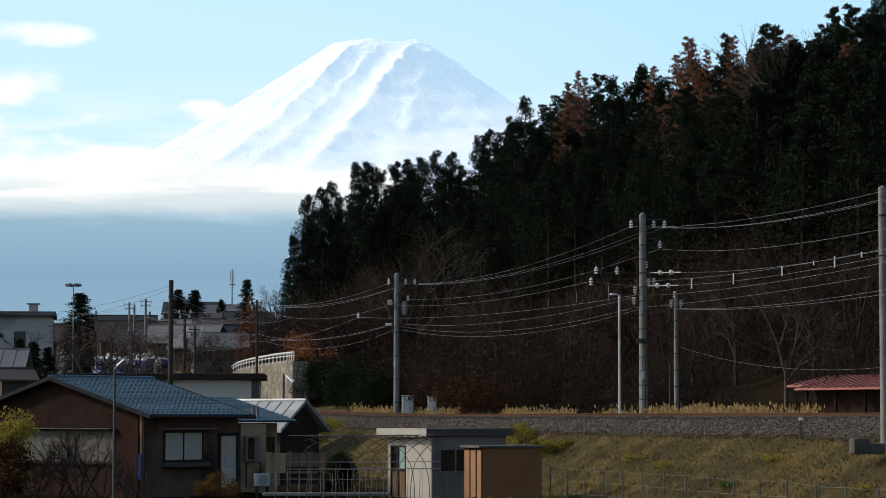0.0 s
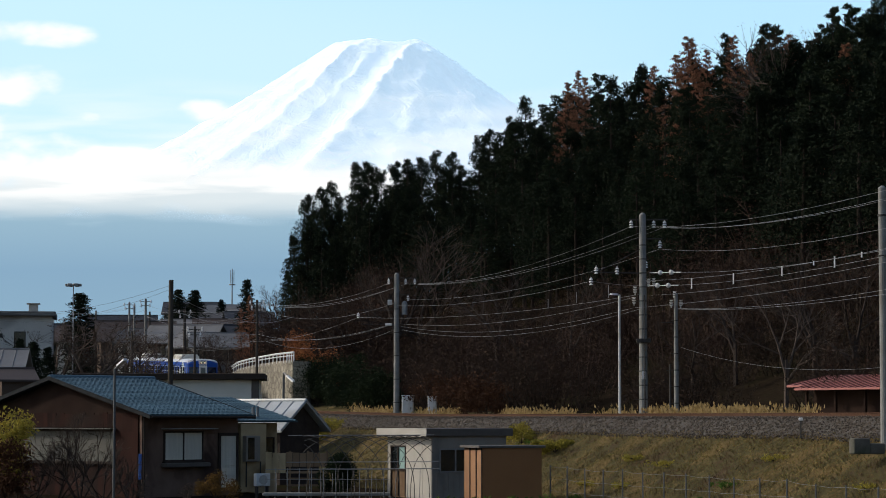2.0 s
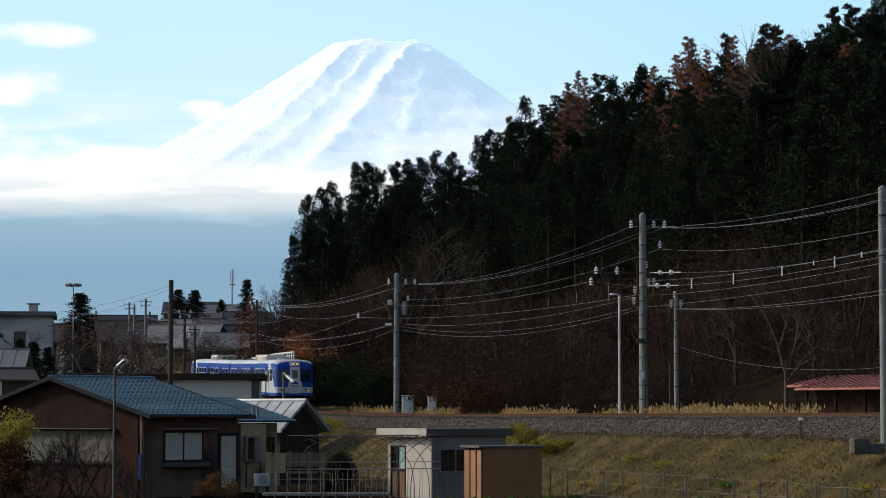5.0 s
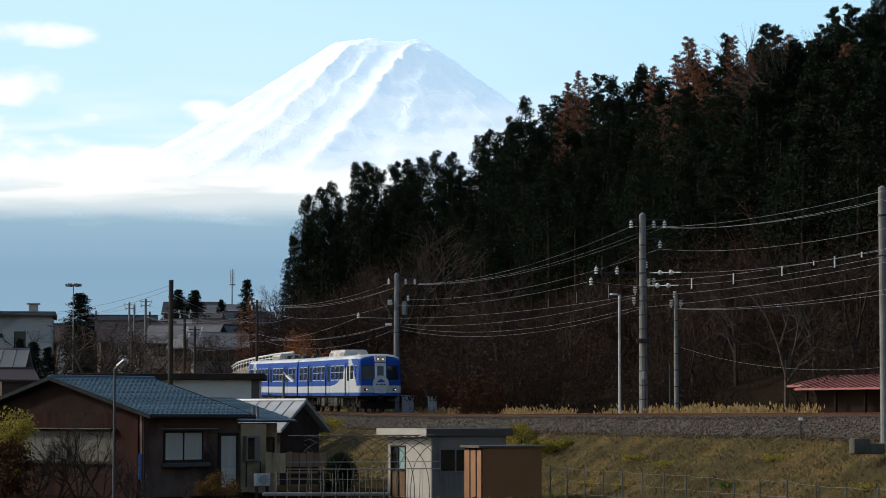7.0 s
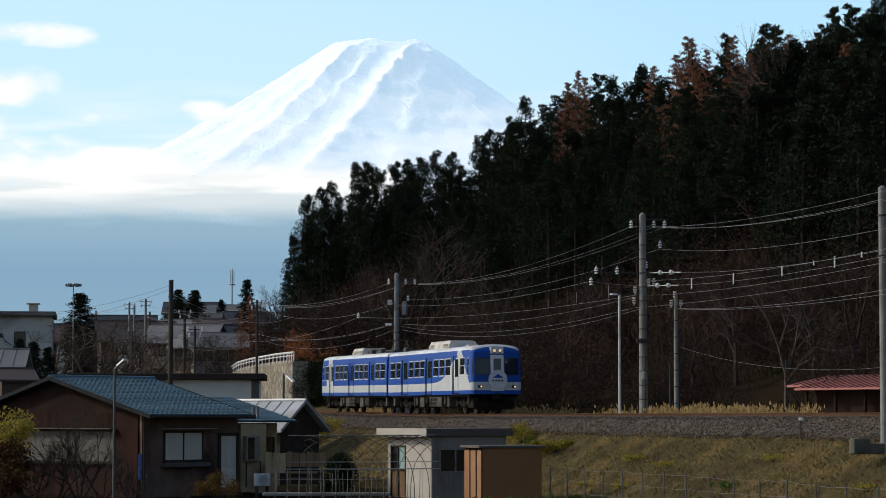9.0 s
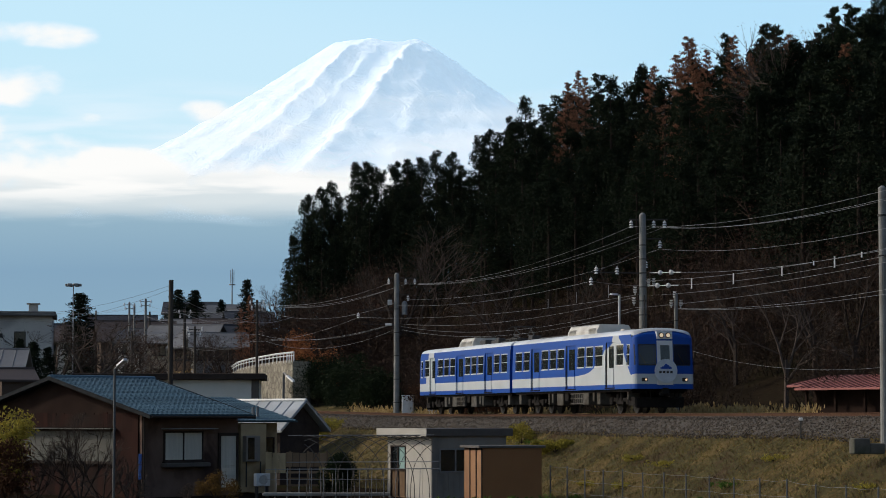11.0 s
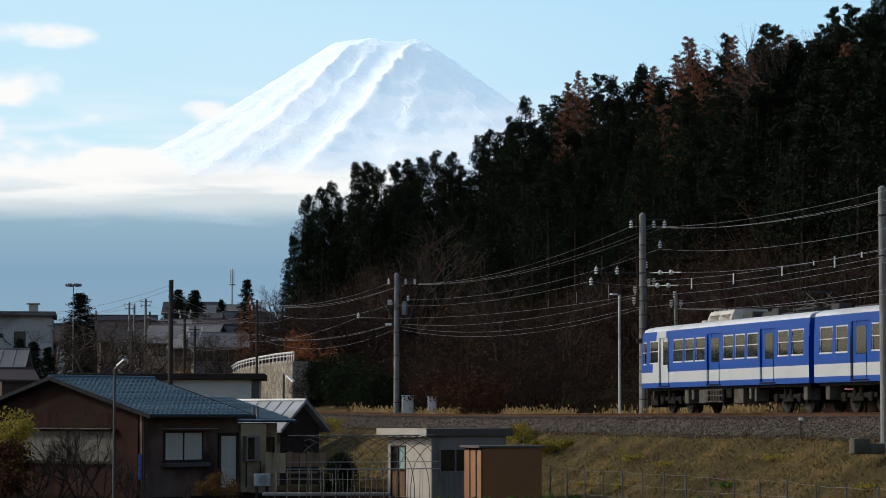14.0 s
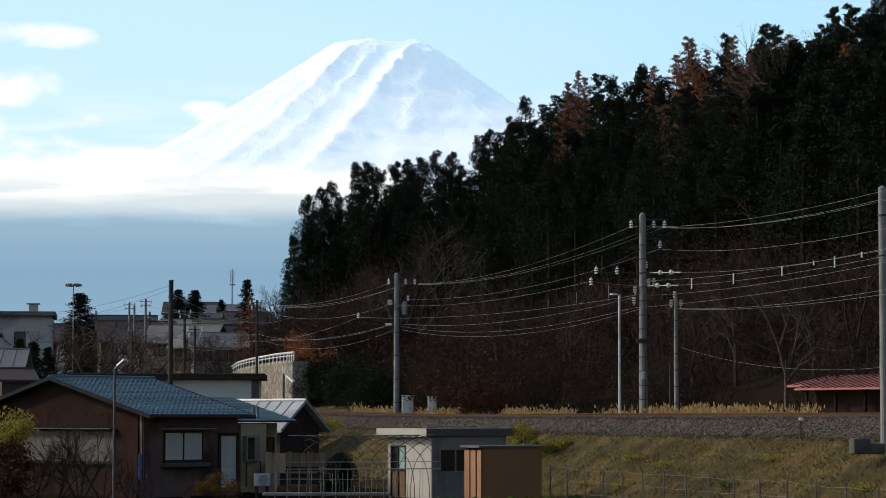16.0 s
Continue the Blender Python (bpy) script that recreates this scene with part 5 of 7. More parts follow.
def gable_house(x, y, ang, L, Wd, eave, ridge, wall_mat, roof_mat, label, seams=0, base=None, windows=(), name="house", over=0.35, category="house", group=""):
    """A plain gabled building; ridge along its own x. windows: (side, u, z, w, h)."""
    g = ground_z(x, y) if base is None else base
    h = thing(name, label, category, Matrix.Translation((x, y, g)) @ spin(0, 0, 0, ang), group)
    e, r = eave, ridge
    sh = Shape().box((-L / 2, -Wd / 2, -1.0), (L / 2, Wd / 2, e))
    sh.extrude(((-Wd / 2, e), (Wd / 2, e), (0, r)), (-L / 2, 0, 0), (L / 2, 0, 0), (0, 1, 0), (0, 0, 1))
    put("wall", sh, wall_mat, h)
    k = (r - e) / (Wd / 2)
    for sg in (-1, 1):
        b = Shape()
        y0, z0 = sg * (Wd / 2 + over), e - k * over
        b.v += [(xx, yy, zz + t) for xx in (-L / 2 - over, L / 2 + over) for yy, zz in ((y0, z0), (0, r)) for t in (0.02, 0.14)]
        n = 0
        b.f += [(0, 1, 3, 2), (4, 6, 7, 5), (0, 4, 5, 1), (2, 3, 7, 6), (1, 5, 7, 3), (0, 2, 6, 4)]
        roof = put("roof", b, roof_mat, h)
        if seams:
            for i in range(seams + 1):
                xx = -L / 2 - over + (L + 2 * over) * i / seams
                put("seam", Shape().rod((xx, y0, z0 + 0.15), (xx, 0, r + 0.15), 0.03, 0.03, 4), roof_mat, roof)
    put("ridge_cap", Shape().rod((-L / 2 - over, 0, r + 0.13), (L / 2 + over, 0, r + 0.13), 0.10, 0.10, 6), roof_mat, h)
    for sd, u, z, w, hh in windows:
        if sd in ("f", "b"):
            o = -1 if sd == "f" else 1
            add_window(h, (u - w / 2, o * Wd / 2, z), (u + w / 2, o * Wd / 2, z + hh), "y", o, M_GLASSDARK, M_FASCIA, "window", 2, 0.07)
        else:
            o = -1 if sd == "l" else 1
            add_window(h, (o * L / 2, u - w / 2, z), (o * L / 2, u + w / 2, z + hh), "x", o, M_GLASSDARK, M_FASCIA, "window", 2, 0.07)
    return h


# silver-roofed timber shed
p = sight(448, 720, 116)
gable_house(p.x, p.y + 1.0, -36, 5.6, 2.9, 2.75, 3.85, M_DARKWOOD, M_SILVER, "old dark timber shed with a pale metal seam roof", 9, 0.0, name="timber_shed", category="shed", over=0.4)


def long_store():
    """Low store with a pale grey wall under a dark brown roof edge."""
    a, c = sight(140, 672, 142), sight(458, 672, 142)
    e = thing("storehouse", "long pale grey storehouse with a dark brown roof edge", "storehouse", Matrix.Translation((a.x, 142, 0)) @ spin(0, 0, 0, 3))
    w = c.x - a.x
    h = a.z
    put("wall", Shape().box((0, 0, -0.5), (w, 6, h)), M_GREYWALL, e)
    for i in range(int(w / 0.6)):
        put("rib", Shape().box((i * 0.6, -0.03, 0), (i * 0.6 + 0.05, 0.0, h)), M_GREYWALL, e)
    put("corner_post", Shape().box((w - 0.45, -0.06, -0.3), (w, 0.0, h), 0.01), M_SHEDTRIM, e)
    put("roof", Shape().box((-0.4, -0.5, h), (w + 0.35, 6.4, h + 0.36), 0.03), M_DARKWOOD, e, "dark brown roof edge")


long_store()


def cream_shed():
    cnr = sight(764, 760, 92)
    e = thing("garden_shed", "cream panelled shed with dark grey flank on legs", "shed", Matrix.Translation((cnr.x, cnr.y, 0.0)) @ spin(0, 0, 0, 35))
    Wx, Wy, z0, z1 = 3.5, 3.0, 0.12, 2.46
    put("flank", Shape().box((0.0, 0, z0), (Wx, 0.06, z1)), M_SHEDGREY, e, "dark grey sheet flank")
    put("back_wall", Shape().box((0, Wy - 0.06, z0), (Wx, Wy, z1)).box((Wx - 0.06, 0.06, z0), (Wx, Wy - 0.06, z1)), M_SHEDGREY, e)
    for y0, y1 in ((0.06, 0.62), (0.63, 1.18), (1.19, 1.74), (2.78, 3.0)):
        put("panel", Shape().box((0, y0, z0), (0.05, y1, z1), 0.008), M_SHEDWHITE, e, "cream wall panel")
    put("panel", Shape().box((0, 1.75, 2.1), (0.05, 2.78, z1), 0.008), M_SHEDWHITE, e)
    door = put("door", Shape().box((0.03, 1.78, z0 + 0.05), (0.06, 2.75, 1.15), 0.005), M_TIMBER, e, "brown lower door panel")
    put("door_glass", Shape().box((0.03, 1.84, 1.2), (0.045, 2.25, 2.05)), M_MINT, door, "mint curtain behind the door glass")
    put("door_glass", Shape().box((0.05, 2.29, 1.2), (0.06, 2.7, 2.05)), M_GLASSDARK, door)
    fr = Shape()
    for q in ((1.75, 0.15, 1.80, 2.1), (2.25, 0.15, 2.29, 2.1), (2.73, 0.15, 2.78, 2.1), (1.75, 1.14, 2.78, 1.2), (1.75, 2.05, 2.78, 2.1)):
        fr.box((-0.015, q[0], q[1]), (0.07, q[2], q[3]))
    put("door_frame", fr, M_DARKWOOD, door)
    put("floor", Shape().box((0.05, 0.06, z0), (Wx - 0.06, Wy - 0.06, z0 + 0.05)), M_TIMBER, e)
    put("roof", Shape().box((-0.32, -0.12, z1), (Wx + 0.25, Wy + 0.25, z1 + 0.30), 0.02), M_SHEDTRIM, e, "dark grey flat roof")
    put("fascia", Shape().box((-0.345, -0.14, z1 - 0.02), (-0.322, Wy + 0.27, z1 + 0.30), 0.008), M_SHEDWHITE, e, "cream fascia board")
    w = put("window", Shape().box((0.35, -0.03, 1.15), (2.55, -0.002, 1.95)), M_GLASSDARK, e)
    b = Shape()
    for u in (0.33, 1.05, 1.8, 2.5):
        b.box((u, -0.06, 1.12), (u + 0.05, -0.03, 1.98))
    b.box((0.33, -0.06, 1.10), (2.55, -0.03, 1.15)).box((0.33, -0.06, 1.95), (2.55, -0.03, 2.0))
    put("window_bar", b, M_STEEL, w)
    for k in range(14):
        put("sheet_rib", Shape().box((k * 0.25 + 0.02, -0.02, z0), (k * 0.25 + 0.06, -0.001, 1.08)), M_SHEDGREY, e)
    for x, y in ((0.1, 0.1), (0.1, 1.5), (0.1, 2.9), (1.8, 0.1), (3.4, 0.1), (3.4, 2.9)):
        put("leg", Shape().box((x - 0.07, y - 0.07, -0.2), (x + 0.07, y + 0.07, z0)), M_CONCRETE, e)


cream_shed()


def steel_store():
    cnr = sight(853, 795, 84)
    e = thing("storage_shed", "brown steel storage shed with a tan slatted door", "storage shed", Matrix.Translation((cnr.x, cnr.y, 0.0)) @ spin(0, 0, 0, 20))
    Wx, Wy, z1 = 2.22, 1.75, 2.12
    put("side_panel", Shape().box((0.0, 0, 0.02), (Wx, 0.03, z1), 0.006), M_BROWNSHEET, e)
    put("back_panel", Shape().box((0, Wy - 0.03, 0.02), (Wx, Wy, z1)).box((Wx - 0.03, 0.03, 0.02), (Wx, Wy - 0.03, z1)), M_BROWNSHEET, e)
    for i, (y0, y1) in enumerate(((0.05, 0.50), (0.58, 1.12), (1.20, 1.72))):
        d = put("door", Shape().box((0.0, y0, 0.08), (0.03, y1, z1 - 0.06), 0.006), M_ORANGE, e, "tan slatted door leaf")
        if i:
            for z in np.arange(0.2, 1.9, 0.11):
                put("slat", Shape().box((-0.012, y0 + 0.03, z), (0.0, y1 - 0.03, z + 0.075)), M_ORANGE, d)
    put("door_post", Shape().box((-0.02, 0.50, 0.05), (0.02, 0.58, z1)).box((-0.02, 1.12, 0.05), (0.02, 1.20, z1)).box((-0.02, 0.0, 0.05), (0.02, 0.05, z1)), M_DARKWOOD, e)
    roof = Shape().box((-0.14, -0.06, z1), (Wx + 0.14, Wy + 0.1, z1 + 0.09), 0.015)
    put("roof", roof, M_SHEDTRIM, e, "dark brown flat roof")
    put("floor", Shape().box((0.03, 0.03, -0.1), (Wx - 0.03, Wy - 0.03, 0.05)), M_DARKWOOD, e)


steel_store()


def retaining_wall():
    e = thing("retaining_wall", "pale stone retaining wall with a white guard rail", "retaining wall", Matrix.Identity(4))
    line = [sight(*q) for q in ((520, 637, 204), (508, 638, 205), (490, 640, 209), (470, 643, 215), (452, 646, 221), (436, 649, 228), (422, 653, 234), (410, 660, 240))]
    e.matrix_basis = Matrix.Translation((line[0].x, line[0].y, 0))
    o = Vector((line[0].x, line[0].y, 0))
    for a, c in zip(line[:-1], line[1:]):
        a, c = a - o, c - o
        sh = Shape()
        back = Vector((0.8, 3.0, 0))
        low = Vector((0, -0.9, 0))
        for q in ((a, c),):
            fa, fc = Vector((a.x, a.y, 1.5)) + low, Vector((c.x, c.y, 1.5)) + low
            sh.face(fc, fa, a, c)
            sh.face(a, a + back, c + back, c)
        put("wall_section", sh, M_RETAIN, e)
    end = line[0] - o
    put("wall_end", Shape().box((end.x - 0.05, end.y - 0.9, 1.5), (end.x + 1.2, end.y + 4, end.z - 0.15)), M_RETAIN, e)
    g = put("guard_rail", Shape().tube([q - o + Vector((0, 0, 0.62)) for q in line], 0.09, 6).tube([q - o + Vector((0, 0, 0.36)) for q in line], 0.05, 6), M_RAILWHITE, e, "white steel guard rail")
    for a, c in zip(line[:-1], line[1:]):
        for f in (0.0, 0.33, 0.67):
            q = a.lerp(c, f) - o
            put("rail_post", Shape().rod(q - Vector((0, 0, 0.2)), q + Vector((0, 0, 0.66)), 0.06, 0.06, 6), M_RAILWHITE, g)


retaining_wall()


def red_roof_shed():
    a, c = sight(1372, 690, 112), sight(1640, 690, 104)
    g = ground_z(a.x, a.y)
    v = c - a
    e = thing("red_roofed_shed", "low shed with a faded red metal seam roof", "shed", Matrix.Translation((a.x, a.y, 0)) @ spin(0, 0, 0, math.degrees(math.atan2(v.y, v.x))))
    w, z = Vector((v.x, v.y, 0)).length, a.z
    for x0, x1, yy, lab in ((1.3, w, 0.0, ""), (0.0, 1.5, 0.7, "")):
        zz = z + yy * 0.22
        sh = Shape()
        top = 0.64
        sh.v += [(x0, yy, zz - 0.04), (x1, yy, zz - 0.04), (x1 + 0.1, 3.0, z + top - 0.04), (x0 + 0.5, 3.0, z + top - 0.04), (x0, yy, zz + 0.04), (x1, yy, zz + 0.04), (x1 + 0.1, 3.0, z + top + 0.04), (x0 + 0.5, 3.0, z + top + 0.04)]
        sh.f += [(0, 3, 2, 1), (4, 5, 6, 7), (0, 1, 5, 4), (1, 2, 6, 5), (2, 3, 7, 6), (3, 0, 4, 7)]
        roof = put("roof", sh, M_REDROOF, e)
        n = int((x1 - x0) / 0.42)
        for i in range(n + 1):
            x = x0 + (x1 - x0) * i / max(1, n)
            put("seam", Shape().rod((x, yy, zz + 0.06), (x + 0.5 * (1 - i / max(1, n)) + 0.1 * i / max(1, n), 3.0, z + top + 0.06), 0.022, 0.022, 4), M_DARKREDSEAM, roof)
    # wall and posts coloured near-black to paint the shade under the roof
    put("wall", Shape().box((1.6, 0.9, g - 0.5), (w, 2.8, z - 0.02)), M_SHADEWALL, e, "dark timber wall, shade put into its colour")
    for x in np.arange(1.5, w, 1.9):
        put("post", Shape().box((x, 0.45, g - 0.3), (x + 0.12, 0.57, z)), M_SHADEWALL, e)


M_DARKREDSEAM = surface("dark red seam", (0.10, 0.035, 0.03), (0.16, 0.06, 0.05), 3, 0.6)
red_roof_shed()

# ---- yard clutter between the house and the sheds ----
def outdoor_unit(x, y, d):
    p = sight(x, y, d)
    e = thing("outdoor_unit", "white outdoor air-conditioner unit on a stand", "air conditioner", Matrix.Translation((p.x, p.y, 0)) @ spin(0, 0, 0, 30))
    put("case", Shape().box((-0.3, 0, 0.45), (0.32, 0.28, 0.95), 0.025), M_BOXGREY, e)
    put("grille", Shape().rod((0.0, -0.015, 0.70), (0.0, 0.0, 0.70), 0.19, 0.19, 20), M_LOUVRE, e)
    put("stand", Shape().box((-0.25, 0.03, -0.1), (-0.2, 0.25, 0.45)).box((0.2, 0.03, -0.1), (0.25, 0.25, 0.45)), M_DARKSTEEL, e)


outdoor_unit(466, 848, 97)


def board_fence():
    a = sight(470, 830, 100)
    e = thing("board_fence", "low brown timber board fence and bench", "fence", Matrix.Translation((a.x, a.y, 0)) @ spin(0, 0, 0, 6))
    for i in range(9):
        put("board", Shape().box((i * 0.28, 0, 0.9 if i < 3 else 1.15), (i * 0.28 + 0.26, 0.03, 1.75 - 0.02 * (i % 3))), M_TIMBER if i > 2 else M_TAN, e)
    for z in (0.35, 0.62, 0.88):
        put("rail", Shape().box((0.9, -0.03, z), (2.5, 0.02, z + 0.09)), M_TIMBER, e)
    for x in (0.0, 0.95, 1.7, 2.48):
        put("post", Shape().box((x, 0.03, -0.2), (x + 0.09, 0.12, 1.8)), M_TIMBER, e)


board_fence()


def hoop_frame():
    """Garden tunnel of crossing hoops with long rails."""
    a, c = sight(535, 771, 86), sight(768, 771, 86)
    e = thing("hoop_frame", "rusty garden tunnel frame of crossing hoops", "garden frame", Matrix.Translation((a.x, 86, 0)))
    w, top = c.x - a.x, a.z
    for sg in (1, -1):
        for i in range(-2, 12):
            pts = []
            for k in range(13):
                f = k / 12
                z = top * math.cos(f * math.pi / 2) ** 0.55
                x = i * 0.52 + sg * 1.9 * math.sin(f * math.pi / 2)
                if 0 <= x <= w:
                    pts.append(Vector((x, -0.9 * math.sin(f * math.pi / 2) * (1 if sg > 0 else 0.6), max(0.0, z))))
            if len(pts) > 2:
                put("hoop", Shape().tube(pts, 0.012, 4), M_DARKSTEEL, e)
    for z, y in ((top, 0), (1.62, -0.9), (1.38, -1.0)):
        put("long_rail", Shape().rod((-0.5, y, z), (w + (0.2 if z < 2 else 0), y, z + 0.02), 0.014, 0.014, 5), M_STEEL, e)
    for i in range(14):
        x = -0.9 + i * 0.42
        put("stake", Shape().rod((x, -1.0, -0.2), (x + 0.03, -1.0, 1.42), 0.013, 0.011, 5), M_STEEL, e)


hoop_frame()


def low_rail():
    a, c = sight(455, 872, 92), sight(690, 868, 92)
    e = thing("footbridge_rail", "low pale walkway edge with thin rail posts", "walkway", Matrix.Translation((a.x, 92, 0)))
    w = c.x - a.x
    put("deck", Shape().box((0.2, 0, 0.22), (w, 0.5, 0.34), 0.02), M_CONCRETE, e)
    for z in (0.85, 1.22):
        put("rail", Shape().rod((0.3, 0, z), (w, 0, z), 0.011, 0.011, 6), M_STEEL, e)
    for i in range(12):
        put("post", Shape().rod((0.3 + i * 0.42, 0, 0.3), (0.3 + i * 0.42 + 0.03 * math.sin(i * 2.3), 0, 1.16 + 0.09 * math.sin(i * 1.7)), 0.009, 0.009, 6), M_STEEL, e)


low_rail()
p = sight(248, 800, 95.5)
plank = thing("blue_board", "narrow blue plastic board leaning by the house corner", "board", Matrix.Translation((p.x, p.y, 0)))
put("board", Shape().box((-0.06, 0, 0.75), (0.06, 0.06, 1.75), 0.01), M_BLUEBIN, plank)
put("foot", Shape().box((-0.04, 0.0, -0.1), (0.04, 0.05, 0.75)), M_DARKWOOD, plank)
# ---- town up the valley ----
wood_mats = [surface("town wall " + n, c, tuple(min(0.9, v * 1.35) for v in c), 0.5, 0.9, fine=8, stains=tuple(v * 0.75 for v in c)) for n, c in
             (("cream", (0.25, 0.225, 0.18)), ("grey", (0.16, 0.157, 0.15)), ("brown", (0.085, 0.062, 0.048)), ("white", (0.38, 0.37, 0.34)))]
roof_mats = [surface("town roof " + n, c, tuple(v * 1.5 for v in c), 0.6, 0.6, fine=8) for n, c in
             (("slate", (0.035, 0.038, 0.045)), ("brown", (0.05, 0.036, 0.03)), ("grey", (0.12, 0.122, 0.125)), ("blue", (0.045, 0.06, 0.075)))]
ROOF_WORDS = ("slate grey", "brown", "pale grey", "dull blue")
WALL_WORDS = ("cream", "grey", "brown", "white")
# bearing, eave height, distance, length, width, turn, roof rise, wall, roof
TOWN = ((285, 618, 262, 9, 6, 10, 1.3, 3, 2), (330, 605, 285, 10, 7, -15, 1.8, 0, 2), (372, 600, 300, 9, 6, 20, 1.6, 1, 0), (400, 590, 330, 10, 7, 5, 1.8, 0, 1), (345, 585, 340, 11, 7, -5, 1.9, 3, 2),
        (290, 592, 330, 10, 7, 30, 1.8, 0, 0), (240, 588, 320, 12, 8, 12, 2.4, 2, 1), (215, 560, 360, 12, 9, 5, 3.6, 2, 0), (190, 598, 280, 9, 7, -20, 1.6, 1, 1), (160, 585, 320, 11, 8, 0, 2.0, 3, 1),
        (120, 565, 380, 12, 8, 15, 2.4, 2, 0), (95, 560, 400, 9, 8, 40, 2.6, 1, 3), (260, 562, 420, 12, 8, -10, 2.4, 1, 0), (310, 565, 430, 11, 8, 25, 2.2, 0, 3), (360, 568, 420, 12, 8, -20, 2.2, 3, 0),
        (410, 562, 450, 12, 8, 8, 2.2, 1, 2), (390, 575, 380, 10, 7, 30, 2.0, 2, 0), (150, 556, 460, 12, 9, -8, 2.4, 0, 0), (60, 566, 420, 12, 8, -8, 2.2, 0, 3), (440, 575, 400, 9, 7, 15, 2.0, 1, 0),
        (225, 610, 250, 8, 6, 15, 1.5, 1, 2), (262, 604, 275, 8, 6, -12, 1.5, 3, 0), (425, 606, 300, 9, 6, -25, 1.4, 2, 1), (318, 628, 245, 7, 5, 5, 1.2, 3, 0), (200, 550, 500, 14, 9, 10, 2.4, 1, 0), (340, 556, 520, 14, 9, 0, 2.4, 1, 0), (305, 600, 300, 7, 5, 40, 1.4, 0, 2), (275, 580, 350, 8, 6, 20, 1.8, 1, 2), (385, 612, 270, 7, 5, 10, 1.3, 1, 2), (355, 612, 262, 6, 5, -30, 1.3, 2, 2), (410, 598, 310, 7, 5, 45, 1.5, 0, 0),
        (235, 575, 380, 9, 6, -25, 2.0, 3, 1), (175, 572, 360, 9, 6, 35, 2.0, 0, 1), (140, 600, 290, 8, 6, 15, 1.6, 2, 1), (105, 590, 320, 8, 6, -20, 1.8, 1, 0), (320, 575, 390, 9, 6, 15, 1.8, 2, 2), (375, 560, 470, 10, 7, 30, 2.2, 0, 1), (430, 568, 430, 9, 6, -10, 2.0, 2, 2))
for tx, te, td, tl, tw, ta, tr, wm, rm in TOWN:
    q = sight(tx, te, td)
    while 0 < track_coords(q.x, q.y)[1] + 9 < 20:
        td += 2
        q = sight(tx, te, td)
    base = ground_z(q.x, q.y)
    eave = min(5.8, max(2.6, q.z - base))
    tl, tw = tl * 0.8, tw * 0.8
    wins = [("f", u, z, 1.5, 1.2) for u in (-tl * 0.28, tl * 0.05, tl * 0.33) for z in ((eave - 1.7,) if eave < 4.6 else (eave - 1.7, eave - 4.4))]
    wins += [("l", 0.0, eave - 1.8, 1.4, 1.2)]
    gable_house(q.x, q.y, ta, tl, tw, eave, eave + tr, wood_mats[wm], roof_mats[rm], WALL_WORDS[wm] + "-walled house with a " + ROOF_WORDS[rm] + " roof in the town", 0, base, wins, group="town houses", over=0.6)


M_PALEWALL = surface("pale rendered wall", (0.48, 0.47, 0.44), (0.62, 0.61, 0.57), 0.4, 0.9, fine=6, stains=(0.34, 0.33, 0.32))


def flat_block():
    """Pale flat-roofed building with a parapet and a chimney box."""
    c = sight(92, 560, 236)
    g = ground_z(c.x, c.y)
    e = thing("flat_roofed_building", "pale grey flat-roofed building with a dark window", "building", Matrix.Translation((c.x, c.y, g)) @ spin(0, 0, 0, 8))
    h = c.z - g
    put("wall", Shape().box((-16, 0, -1), (0, 9, h)), M_PALEWALL, e)
    put("roof", Shape().box((-16.4, -0.7, h), (0.35, 9.4, h + 0.45), 0.04), wood_mats[1], e, "grey roof slab with deep eaves")
    put("chimney", Shape().box((-2.3, 2, h + 0.45), (-1.4, 3, h + 1.25), 0.03).box((-2.5, 1.8, h + 1.25), (-1.2, 3.2, h + 1.35)), wood_mats[3], e)
    add_window(e, (-3.6, 0, h - 3.0), (-2.5, 0, h - 1.5), "y", -1, M_GLASSDARK, M_FASCIA)
    add_window(e, (-9.6, 0, h - 3.0), (-8.0, 0, h - 1.5), "y", -1, M_GLASSDARK, M_FASCIA)
    put("vent_box", Shape().box((-5.0, -0.2, h - 2.1), (-4.7, 0, h - 1.7)), M_DARKSTEEL, e)
    return e


